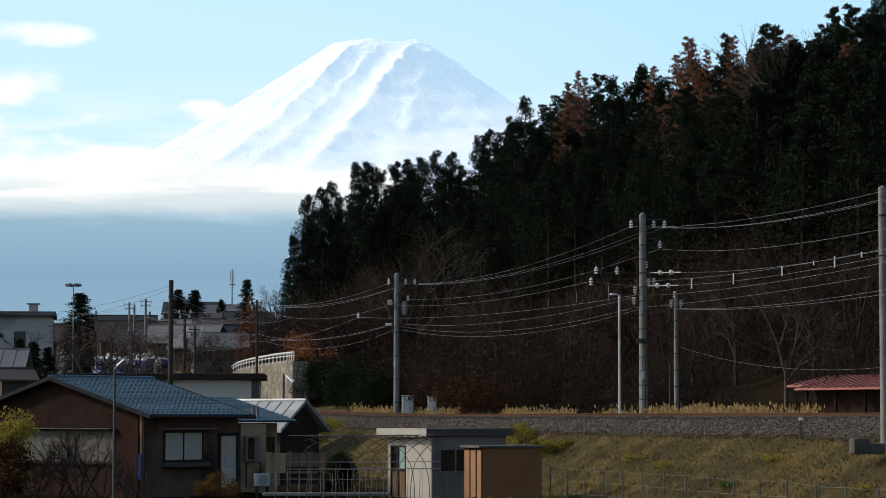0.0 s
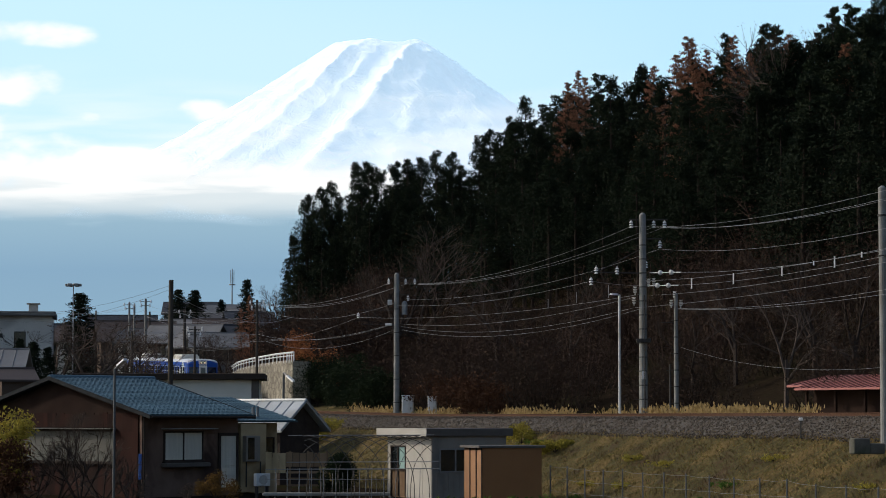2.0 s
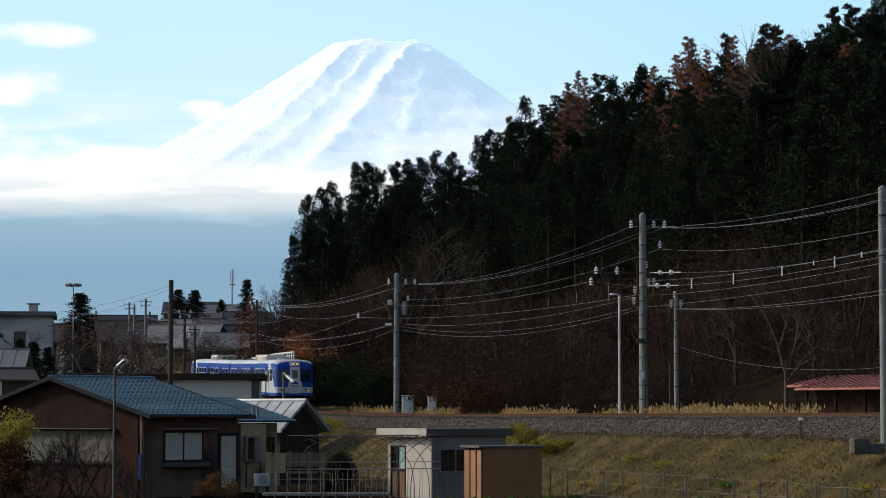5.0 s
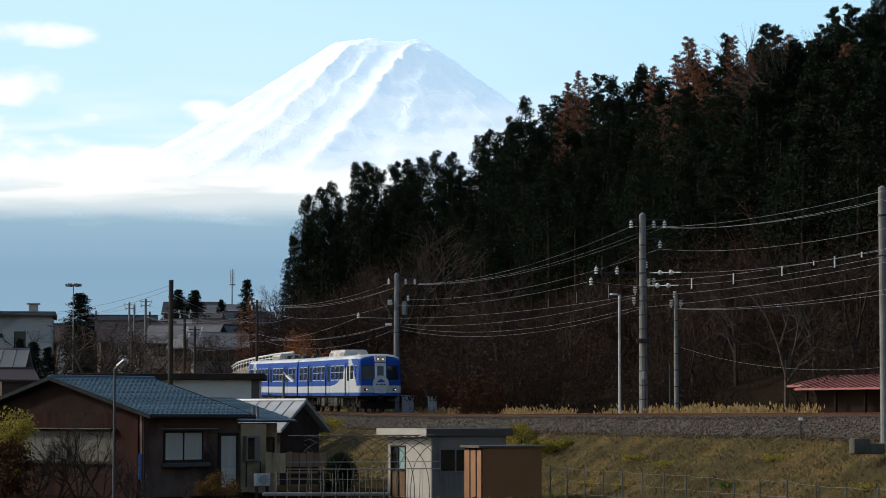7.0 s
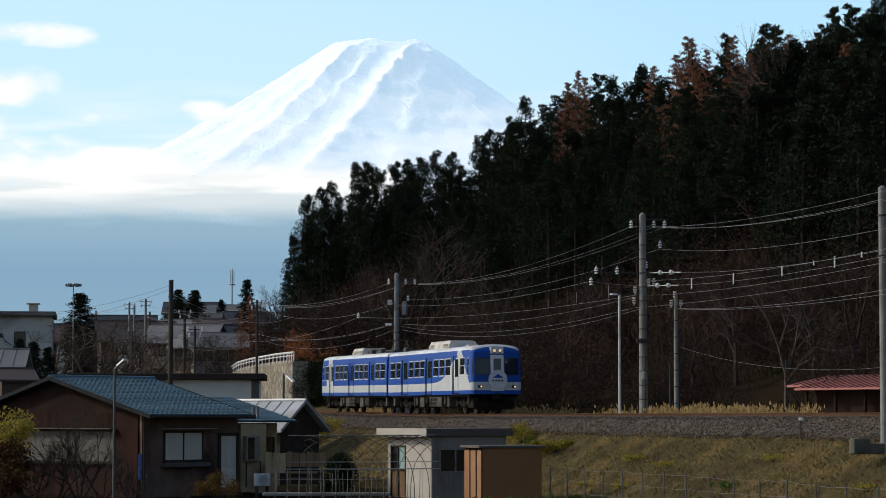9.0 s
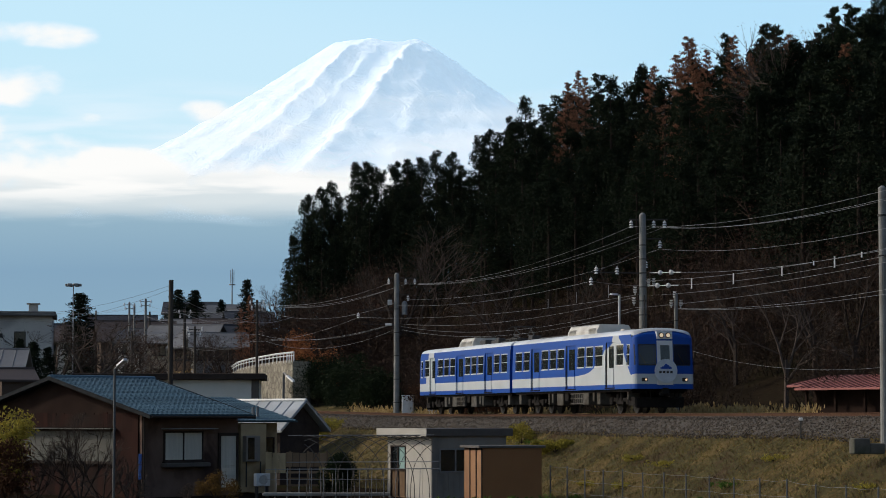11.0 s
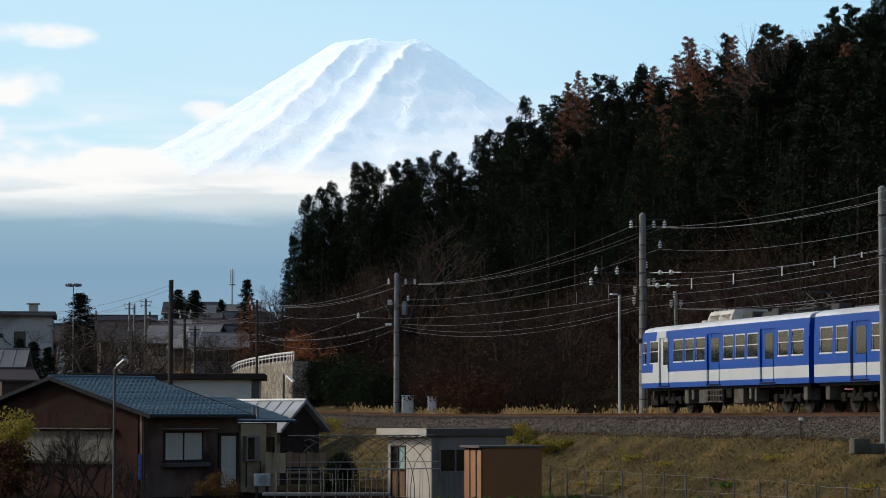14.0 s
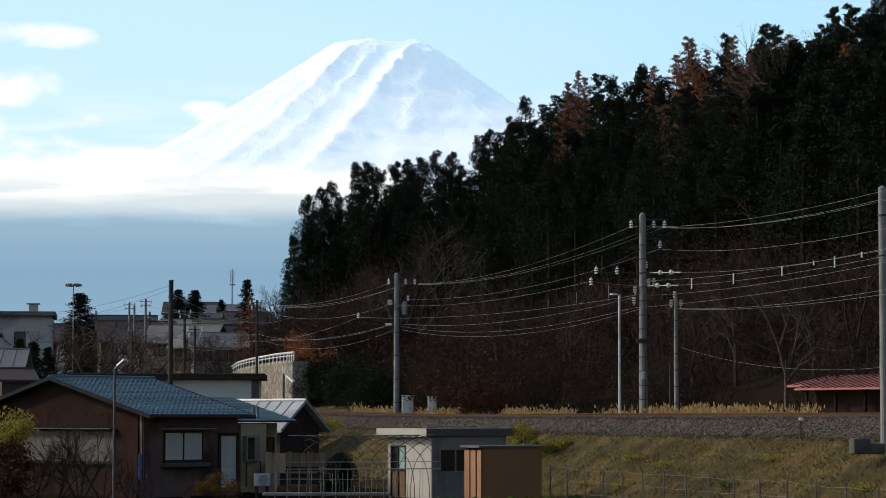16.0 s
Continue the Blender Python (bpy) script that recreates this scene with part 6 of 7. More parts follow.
flat_block()
p = sight(-6, 648, 150)
gable_house(p.x, p.y, 5, 3.0, 5.0, p.z - 0.1, p.z + 0.9, wood_mats[1], roof_mats[2], "grey neighbouring house with a pale metal roof", 5, 0.0, over=0.5)
p = sight(24, 668, 135)
gable_house(p.x, p.y, 20, 1.8, 3.0, p.z - 0.2, p.z + 0.35, wood_mats[2], roof_mats[1], "small brown lean-to with a tan roof", 0, 0.0, name="lean_to", category="shed", over=0.25)
for px, pt, pd, pr, dark in ((303, 496, 125, 0.15, 1), (455, 531, 215, 0.13, 1), (229, 536, 284, 0.15, 0), (238, 540, 285, 0.15, 0), (258, 530, 272, 0.16, 0), (327, 548, 250, 0.16, 1), (345, 578, 202, 0.11, 1), (265, 552, 300, 0.15, 1),
                             (170, 550, 330, 0.14, 1), (198, 600, 225, 0.10, 1), (234, 586, 205, 0.13, 1), (365, 590, 290, 0.13, 1), (445, 540, 420, 0.18, 1)):
    e = pole_thing(px, pt, pd, pr, "dark weathered utility pole in the town" if dark else "grey concrete utility pole in the town", mat=M_DARKPOLE if dark else None, taper=0.8)
    if px in (229, 258, 327, 455, 345):
        q = local(e, px, pt, pd)
        for k, hw in ((0.25, 0.7), (0.7, 0.55)):
            arm(e, q + Vector((-hw, 0, -k)), q + Vector((hw, 0, -k)), 0.035)
            for f in (-1, 1):
                insulator(e, q + Vector((f * hw * 0.85, 0, -k + 0.25)))
for wx, wy, wd, wx2, wy2, wd2, sag in ((229, 545, 284, 60, 552, 330, 0.5), (258, 540, 272, 455, 548, 215, 0.8), (229, 552, 284, 455, 556, 215, 1.0), (327, 556, 250, 455, 566, 215, 0.6), (345, 584, 202, 455, 600, 215, 0.5), (345, 590, 202, 234, 592, 205, 0.4),
                                        (303, 520, 125, 520, 560, 215, 1.0), (303, 548, 125, 455, 556, 215, 0.7), (258, 548, 272, 170, 556, 330, 0.5), (365, 596, 290, 455, 604, 215, 0.4)):
    wire((wx, wy, wd), (wx2, wy2, wd2), sag, W * 1.2, M_WIREDARK if wx in (258, 345) else None)
# radio mast and floodlight mast
mast = pole_thing(411, 476, 520, 0.22, "tall slim radio mast over the town", "radio_mast", M_STEEL, taper=0.4)
q = local(mast, 411, 505, 520)
put("platform", Shape().rod(q, q + Vector((0, 0, 0.25)), 0.7, 0.7, 10), M_STEEL, mast)
for f in (-1, 1):
    put("antenna", Shape().rod(q + Vector((f * 0.35, 0, 0.4)), q + Vector((f * 0.35, 0, 3.2)), 0.07, 0.07, 6), M_STEEL, mast)
flood = pole_thing(130, 507, 300, 0.085, "tall floodlight mast with a ring of lamps", "floodlight_mast", M_STEEL, taper=0.7)
q = local(flood, 130, 507, 300)
for i in range(6):
    t = i * math.pi / 3
    put("floodlight", Shape().box((-0.28, -0.28, -0.16), (0.28, 0.28, 0.18), 0.06, Matrix.Translation(q + Vector((math.cos(t) * 0.72, math.sin(t) * 0.72, 0.14)))), M_STEEL, flood)


# ---- plants ----
def leaf_material(name, cols, translucent=0.15):
    def build(nt, b):
        g = nt.nodes.new("ShaderNodeNewGeometry")
        info = nt.nodes.new("ShaderNodeObjectInfo")
        mixed = math_node(nt, "MULTIPLY_ADD", g.outputs["Random Per Island"], 0.7, math_node(nt, "MULTIPLY", info.outputs["Random"], 0.3))
        n = len(cols)
        col = ramp_node(nt, mixed, [(i / max(1, n - 1), c) for i, c in enumerate(cols)])
        nt.links.new(col, b.inputs["Base Color"])
        b.inputs["Roughness"].default_value = 0.85
        b.inputs["Specular IOR Level"].default_value = 0.08
        tr = nt.nodes.new("ShaderNodeBsdfTranslucent")
        ms = nt.nodes.new("ShaderNodeMixShader")
        ms.inputs[0].default_value = translucent
        nt.links.new(col, tr.inputs[0])
        nt.links.new(b.outputs[0], ms.inputs[1])
        nt.links.new(tr.outputs[0], ms.inputs[2])
        nt.links.new(ms.outputs[0], nt.nodes["Material Output"].inputs[0])
    return material(name, build)


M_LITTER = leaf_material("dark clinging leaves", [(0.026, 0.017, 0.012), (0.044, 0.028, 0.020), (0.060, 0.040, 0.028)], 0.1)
M_RUSSETLEAF = leaf_material("orange russet leaves", [(0.10, 0.035, 0.014), (0.26, 0.10, 0.04), (0.38, 0.17, 0.07)], 0.3)
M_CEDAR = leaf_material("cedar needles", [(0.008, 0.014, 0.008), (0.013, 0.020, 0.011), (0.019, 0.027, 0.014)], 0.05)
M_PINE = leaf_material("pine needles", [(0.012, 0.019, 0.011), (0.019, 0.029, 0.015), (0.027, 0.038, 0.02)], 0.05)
M_LARCH = leaf_material("russet larch needles", [(0.11, 0.05, 0.031), (0.21, 0.10, 0.06), (0.33, 0.175, 0.105)], 0.45)
M_BROWNLEAF = leaf_material("brown withered leaves", [(0.03, 0.014, 0.008), (0.06, 0.028, 0.015), (0.09, 0.045, 0.025)], 0.1)
M_TWIG = surface("bare grey-brown twigs", (0.040, 0.031, 0.026), (0.095, 0.074, 0.062), 1.0, 0.95, bump=0, random_amount=0.5)
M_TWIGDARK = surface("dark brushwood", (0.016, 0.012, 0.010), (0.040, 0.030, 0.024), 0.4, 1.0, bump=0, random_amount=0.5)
M_TWIGRED = surface("reddish brushwood", (0.040, 0.025, 0.019), (0.090, 0.058, 0.045), 0.4, 1.0, bump=0, random_amount=0.5)
M_BARK = surface("dark bark", (0.018, 0.014, 0.011), (0.05, 0.04, 0.032), 3, 0.95, stretch=(1, 1, 0.2))
M_STRAW = leaf_material("dry straw grass", [(0.17, 0.115, 0.05), (0.36, 0.25, 0.105), (0.54, 0.40, 0.19)], 0.35)


def turf_build(nt, b):
    g = nt.nodes.new("ShaderNodeNewGeometry")
    n = node(nt, "ShaderNodeTexNoise", Scale=0.45, Detail=4.0, Roughness=0.6)
    nt.links.new(g.outputs["Position"], n.inputs["Vector"])
    f = math_node(nt, "MULTIPLY_ADD", g.outputs["Random Per Island"], 0.75, math_node(nt, "MULTIPLY_ADD", n.outputs[0], 1.8, -0.80), clamp=True)
    col = ramp_node(nt, f, [(0.0, (0.075, 0.053, 0.035)), (0.22, (0.175, 0.108, 0.058)), (0.42, (0.11, 0.105, 0.04)), (0.6, (0.24, 0.16, 0.06)), (0.78, (0.20, 0.185, 0.056)), (1.0, (0.39, 0.28, 0.12))])
    nt.links.new(col, b.inputs["Base Color"])
    b.inputs["Roughness"].default_value = 0.9
    b.inputs["Specular IOR Level"].default_value = 0.1


M_TURF = material("rough winter turf", turf_build)
M_GREEN = leaf_material("fresh green leaves", [(0.04, 0.09, 0.015), (0.10, 0.17, 0.03)], 0.3)
M_YELLOWLEAF = leaf_material("yellow-green leaves", [(0.14, 0.13, 0.025), (0.33, 0.28, 0.05), (0.46, 0.38, 0.08)], 0.3)
M_OCHRE = leaf_material("ochre shrub leaves", [(0.06, 0.035, 0.012), (0.15, 0.085, 0.025), (0.20, 0.14, 0.05)], 0.25)
M_DARKSHRUB = leaf_material("dark evergreen shrub leaves", [(0.008, 0.014, 0.007), (0.022, 0.034, 0.014)], 0.05)


def leaf_cloud(rng, centres, radii, count, size, squash=0.75, out=0.35):
    """Small leaf quads spread through lumps of the crown."""
    k = len(centres)
    pick = rng.integers(0, k, count)
    v = rng.normal(size=(count, 3))
    v /= np.linalg.norm(v, axis=1)[:, None]
    r = rng.random(count) ** out
    p = np.array(centres)[pick] + v * (np.array(radii)[pick] * r)[:, None] * np.array((1, 1, squash))
    a = rng.normal(size=(count, 3))
    a /= np.linalg.norm(a, axis=1)[:, None]
    c = np.cross(a, rng.normal(size=(count, 3)))
    c /= np.linalg.norm(c, axis=1)[:, None]
    s = size * (0.6 + 0.8 * rng.random(count))[:, None]
    q = np.stack([p - a * s * 1.4, p + c * s * 0.45, p + a * s * 1.4, p - c * s * 0.45], 1).reshape(-1, 3)
    return q


def needle_cloud(rng, centres, radii, count, size, squash=0.75, out=0.35):
    """Slender needle sprays, three corners each, that point outward from lumps of the crown."""
    pick = rng.integers(0, len(centres), count)
    v = rng.normal(size=(count, 3))
    v /= np.linalg.norm(v, axis=1)[:, None]
    p = np.array(centres)[pick] + v * (np.array(radii)[pick] * rng.random(count) ** out)[:, None] * np.array((1, 1, squash))
    a = v * 0.8 + rng.normal(0, 0.6, (count, 3)) + np.array((0, 0, 0.15))
    a /= np.linalg.norm(a, axis=1)[:, None]
    c = np.cross(a, rng.normal(size=(count, 3)))
    c /= np.linalg.norm(c, axis=1)[:, None]
    s = size * (0.6 + 0.8 * rng.random(count))[:, None]
    return np.stack([p - c * s * 0.45 - a * s, p + c * s * 0.45 - a * s * 0.7, p + a * s * 1.3], 1).reshape(-1, 3)


def needle_mesh(name, pts, mat):
    me = bpy.data.meshes.new(name)
    me.from_pydata(pts.tolist(), [], np.arange(len(pts)).reshape(-1, 3).tolist())
    me.materials.append(mat)
    return me


def leaf_mesh(name, quads, mat):
    n = len(quads) // 4
    me = bpy.data.meshes.new(name)
    me.from_pydata(quads.tolist(), [], np.arange(n * 4).reshape(n, 4).tolist())
    me.materials.append(mat)
    return me


def tree_master(kind, seed):
    """Returns trunk and crown meshes of a tree of unit height 20 m."""
    rng = np.random.default_rng(seed)
    tr = Shape()
    lean = rng.normal(0, 0.25, 2)
    cs, rs = [], []
    if kind == "cedar":
        tr.rod((0, 0, -1.5), (lean[0] * 0.5, lean[1] * 0.5, 10), 0.32, 0.22, 8).rod((lean[0] * 0.5, lean[1] * 0.5, 10), (lean[0], lean[1], 19.2), 0.22, 0.04, 7)
        for i in range(64):
            h = 0.22 + 0.76 * (i / 63) ** 0.9
            w = 3.1 * min(1.0, (1.03 - h) / 0.45) ** 0.75 * (0.75 + 0.45 * rng.random())
            a = rng.random() * 6.283
            cs.append((lean[0] * h + math.cos(a) * w * 0.72, lean[1] * h + math.sin(a) * w * 0.72, 20 * h + rng.normal(0, 0.3)))
            rs.append(0.55 + 0.38 * w * (0.6 + 0.6 * rng.random()))
            if i % 3 == 0:
                tr.rod((lean[0] * h, lean[1] * h, 20 * h - 0.6), cs[-1], 0.05, 0.015, 4, False)
        q = needle_cloud(rng, cs, [r * 0.84 for r in rs], 6800, 0.155, 0.8)
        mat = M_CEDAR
    elif kind == "fir":
        tr.rod((0, 0, -1.5), (lean[0] * 0.3, lean[1] * 0.3, 19.6), 0.3, 0.03, 8)
        for i in range(90):
            h = 0.12 + 0.87 * i / 89
            w = 3.7 * (1.02 - h) ** 0.75 * (0.7 + 0.4 * rng.random())
            a = i * 2.4 + rng.normal(0, 0.3)
            tip = (math.cos(a) * w, math.sin(a) * w, 20 * h - 0.22 * w)
            tr.rod((0, 0, 20 * h), tip, 0.04, 0.01, 3, False)
            for f in (0.35, 0.65, 0.95):
                cs.append((tip[0] * f, tip[1] * f, 20 * h - 0.22 * w * f))
                rs.append(0.45 + 0.12 * w)
        q = needle_cloud(rng, cs, rs, 9000, 0.15, 0.7, 0.5)
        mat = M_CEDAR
    elif kind == "pine":
        tr.rod((0, 0, -1.5), (lean[0], lean[1], 12), 0.30, 0.2, 8).rod((lean[0], lean[1], 12), (lean[0] * 2, lean[1] * 2, 19.6), 0.2, 0.03, 7)
        for i in range(46):
            h = 0.38 + 0.62 * i / 45
            w = 4.0 * min(1.0, (1.05 - h) / 0.5) ** 0.8 * (0.5 + 0.7 * rng.random())
            a = i * 2.4 + rng.normal(0, 0.3)
            tip = (lean[0] * 2 * h + math.cos(a) * w, lean[1] * 2 * h + math.sin(a) * w, 20 * h + 0.12 * w)
            tr.rod((lean[0] * 2 * h, lean[1] * 2 * h, 20 * h - 0.2), tip, 0.05, 0.012, 4, False)
            for f in (0.45, 0.75, 1.0):
                cs.append((tip[0] * f, tip[1] * f, 20 * h + 0.15 * w * f))
                rs.append(0.42 + 0.12 * w)
        q = needle_cloud(rng, cs, rs, 6800, 0.13, 0.5, 0.5)
        mat = M_PINE
    elif kind == "larch":
        tr.rod((0, 0, -1.5), (lean[0], lean[1], 10), 0.22, 0.14, 7).rod((lean[0], lean[1], 10), (lean[0] * 2, lean[1] * 2, 20), 0.14, 0.02, 6)
        for i in range(80):
            h = 0.3 + 0.7 * i / 79
            w = 2.6 * min(1.0, (1.04 - h) / 0.55) ** 0.8 * (0.6 + 0.6 * rng.random())
            a = i * 2.4 + rng.normal(0, 0.4)
            root = Vector((lean[0] * 2 * h, lean[1] * 2 * h, 20 * h))
            tip = root + Vector((math.cos(a) * w, math.sin(a) * w, 0.25 * w))
            tr.rod(root, tip, 0.035, 0.008, 3, False)
            for f in (0.35, 0.6, 0.85, 1.0):
                cs.append(tuple(root.lerp(tip, f)))
                rs.append(0.28 + 0.08 * w)
        q = needle_cloud(rng, cs, rs, 5600, 0.095, 0.6, 0.6)
        mat = M_LARCH
    else:
        def grow(p, d, length, r, depth):
            e = p + d * length
            tr.rod(p, e, r, r * 0.62, 5 if depth > 2 else 3, False)
            if depth == 0:
                cs.append(tuple(e))
                rs.append(0.5)
                return
            for _ in range(3 if depth > 1 else 4):
                nd = (d + Vector(rng.normal(0, 0.42, 3)) + Vector((0, 0, 0.10))).normalized()
                grow(p.lerp(e, 0.55 + 0.45 * rng.random()), nd, length * (0.62 + 0.2 * rng.random()), r * 0.56, depth - 1)
        grow(Vector((0, 0, -1.0)), Vector((0, 0, 1)), 7.0, 0.32, 5)
        up = 20.0 / max(c[2] for c in cs)
        tr.v = [(x * up, y * up, z * up) for x, y, z in tr.v]
        cs = [(x * up, y * up, z * up) for x, y, z in cs]
        q = needle_cloud(rng, cs, rs, 500, 0.10, 1.0, 0.7)
        mat = M_BROWNLEAF
    return tr.mesh("trunk", M_BARK if kind != "bare" else M_TWIG), needle_mesh("crown", q, mat)


TREE_LABELS = {"cedar": ("tall dark green cedar on the wooded hillside", "conifer tree"), "pine": ("dark green pine with open layered branches", "pine tree"),
               "fir": ("dense dark conical fir", "conifer tree"), "larch": ("russet autumn larch with thin branches", "larch tree"), "bare": ("leafless grey-brown tree with fine twigs", "bare tree")}
TREE_STOCK = {k: [tree_master(k, 11 * i + len(k)) for i in range(n)] for k, n in (("cedar", 5), ("fir", 2), ("pine", 3), ("larch", 3), ("bare", 3))}
tree_rng = np.random.default_rng(5)


def tree(kind, x, y, height, width=1.0, group="hillside trees", label=""):
    trunk, crown = TREE_STOCK[kind][int(tree_rng.integers(len(TREE_STOCK[kind])))]
    k = height / 20.0
    m = Matrix.Translation((x, y, ground_z(x, y))) @ Matrix.Rotation(tree_rng.random() * 6.28, 4, "Z") @ Matrix.Diagonal((k * width, k * width, k, 1))
    e = thing(kind + "_tree", label or TREE_LABELS[kind][0], TREE_LABELS[kind][1], m, group)
    for name, me in (("trunk", trunk), ("crown", crown)):
        ob = new(name, me)
        ob.parent = e
    return e


def tree_to(kind, x, top, d, width=1.0, group="hillside trees", label=""):
    p = sight(x, top, d)
    h = p.z - ground_z(p.x, p.y)
    return tree(kind, p.x, p.y, max(3.0, h), width, group, label)


def hill_depth(x):
    return float(np.interp(x, (500, 700, 925, 1215, 1568), (318, 308, 272, 232, 190)))


# crest trees: bearing, top, kind, width factor
CREST = ((520, 415, "cedar", 0.8), (545, 345, "cedar", 0.85), (566, 335, "cedar", 0.8), (584, 324, "cedar", 0.75), (604, 352, "cedar", 0.7), (508, 480, "cedar", 0.7),
         (632, 286, "cedar", 0.8), (655, 284, "cedar", 0.85), (672, 300, "cedar", 0.7), (697, 284, "cedar", 0.8), (722, 279, "cedar", 0.8), (748, 276, "cedar", 0.8),
         (775, 270, "cedar", 0.85), (798, 268, "cedar", 0.8), (818, 292, "cedar", 0.8), (846, 240, "cedar", 0.75), (864, 228, "cedar", 0.8), (884, 238, "cedar", 0.8),
         (906, 205, "cedar", 0.7), (926, 174, "cedar", 0.75), (950, 188, "pine", 0.8), (972, 172, "pine", 0.8), (996, 150, "larch", 0.8), (1018, 128, "larch", 0.9),
         (1040, 140, "larch", 0.9), (1062, 136, "pine", 0.7), (1084, 134, "cedar", 0.8), (1110, 150, "cedar", 0.8), (1136, 112, "cedar", 0.9), (1160, 122, "larch", 0.9),
         (1176, 140, "cedar", 0.8), (1197, 98, "larch", 0.9), (1216, 70, "larch", 1.0), (1236, 78, "larch", 0.9), (1262, 92, "larch", 0.9), (1284, 66, "pine", 0.8),
         (1300, 66, "larch", 0.8), (1318, 96, "larch", 0.9), (1346, 50, "pine", 0.9), (1372, 58, "pine", 0.8), (1396, 62, "larch", 0.8), (1416, 40, "bare", 0.9), (1440, 34, "bare", 0.9),
         (1452, 50, "pine", 0.8), (1478, 18, "pine", 0.8), (1504, 14, "pine", 0.9), (1530, 22, "pine", 0.9), (1556, -6, "cedar", 0.9), (1580, -20, "cedar", 0.9), (1610, -40, "cedar", 0.9))
for cx, ct, ck, cw in CREST:
    tree_to(ck, cx, ct, hill_depth(cx) + tree_rng.normal(0, 4), cw)
crest_x, crest_t = [c[0] for c in CREST if c[1] > -50], [c[1] for c in CREST]


def crest_top(x):
    return float(np.interp(x, sorted(crest_x), [t for _, t in sorted(zip(crest_x, crest_t))]))


for i in range(44):
    fx = 700 + 900 * (i + tree_rng.random()) / 44
    tree_to("cedar" if i % 4 else "pine", fx, crest_top(fx) + 26 + 22 * tree_rng.random(), hill_depth(fx) + 12, 1.1, label="dark green conifer on the crest behind others")
for i in range(96):
    fx = 525 + 1100 * (i + tree_rng.random()) / 96
    f = tree_rng.random() * (0.4 if fx < 740 else 1.0)
    drop = (70 if 985 < fx < 1340 else 18) + 150 * f
    kind = "larch" if (fx > 1000 and drop < 80 and tree_rng.random() < 0.1) else ("pine" if fx > 850 and tree_rng.random() < 0.3 else "cedar")
    tree_to(kind, fx, crest_top(fx) + drop + 10 * tree_rng.random(), hill_depth(fx) - 6 - 34 * f, 0.85 + 0.3 * tree_rng.random(), label="dark green conifer among others on the slope" if kind != "larch" else "")


# ---- brushwood of the lower slope ----
def brush_master(seed, spread, height, count, mat, leaves=0):
    """A rounded thicket: stems that fan out from a few stools and break up into fine twigs."""
    rng = np.random.default_rng(seed)
    sh = Shape()
    tips, rads = [], []
    for _ in range(count):
        a, r = rng.random() * 6.283, spread * math.sqrt(rng.random())
        p = Vector((math.cos(a) * r * 0.55, math.sin(a) * r * 0.55, -0.3))
        dome = height * (0.45 + 0.55 * math.sqrt(max(0.05, 1 - (r / spread) ** 2))) * (0.7 + 0.3 * rng.random())
        e = Vector((math.cos(a) * r * 1.15 + rng.normal(0, 0.3), math.sin(a) * r * 1.15 + rng.normal(0, 0.3), dome))
        d = (e - p).normalized()
        sh.rod(p, e, 0.026, 0.006, 3, False)
        for _ in range(6):
            s = p.lerp(e, 0.25 + 0.7 * rng.random())
            t = s + (d * 0.7 + Vector(rng.normal(0, 0.7, 3))).normalized() * dome * (0.16 + 0.2 * rng.random())
            sh.rod(s, t, 0.011, 0.004, 3, False)
            for _ in range(2):
                s2 = s.lerp(t, 0.3 + 0.6 * rng.random())
                sh.rod(s2, s2 + (d * 0.4 + Vector(rng.normal(0, 0.9, 3))).normalized() * dome * 0.12, 0.007, 0.003, 3, False)
            tips.append(tuple(t))
            rads.append(0.45)
    wood = sh.mesh("brushwood", mat)
    crown = needle_mesh("foliage", needle_cloud(rng, tips, rads, leaves, 0.075, 1.0, 0.6), M_LITTER) if leaves else None
    return wood, crown


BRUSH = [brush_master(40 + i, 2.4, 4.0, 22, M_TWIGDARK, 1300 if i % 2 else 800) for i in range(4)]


def thicket(x, y, k, label="dark leafless brushwood on the hill slope", kz=None):
    wood, crown = BRUSH[int(tree_rng.integers(len(BRUSH)))]
    kz = k if kz is None else kz
    m = Matrix.Translation((x, y, ground_z(x, y))) @ Matrix.Rotation(tree_rng.random() * 6.28, 4, "Z") @ Matrix.Diagonal((k, k, kz, 1))
    e = thing("thicket", label, "thicket", m, "brushwood")
    for name, me in (("brushwood", wood), ("foliage", crown)):
        ob = new(name, me)
        ob.parent = e


for i in range(165):
    s = 62 + 240 * (i + tree_rng.random()) / 165
    d = 10.5 + 36 * tree_rng.random() ** 1.4
    p = on_track(s, d)
    thicket(p.x, p.y, 0.75 + 0.6 * tree_rng.random(), kz=0.6 + 0.7 * tree_rng.random())


RUSSET = [brush_master(70 + i, 2.7, 4.8, 24, M_TWIGRED, 1000) for i in range(2)]
for i in range(60):
    s = 160 + 150 * (i + tree_rng.random()) / 60
    p = on_track(s, 10 + 20 * tree_rng.random())
    e = thing("thicket", "reddish-brown leafless brushwood on the slope", "thicket", Matrix.Translation((p.x, p.y, ground_z(p.x, p.y))) @ Matrix.Rotation(tree_rng.random() * 6.28, 4, "Z") @ Matrix.Diagonal((1.3, 1.3, 1.1 + 0.5 * tree_rng.random(), 1)), "brushwood")
    for name, me in zip(("brushwood", "foliage"), RUSSET[i % 2]):
        ob = new(name, me)
        ob.parent = e


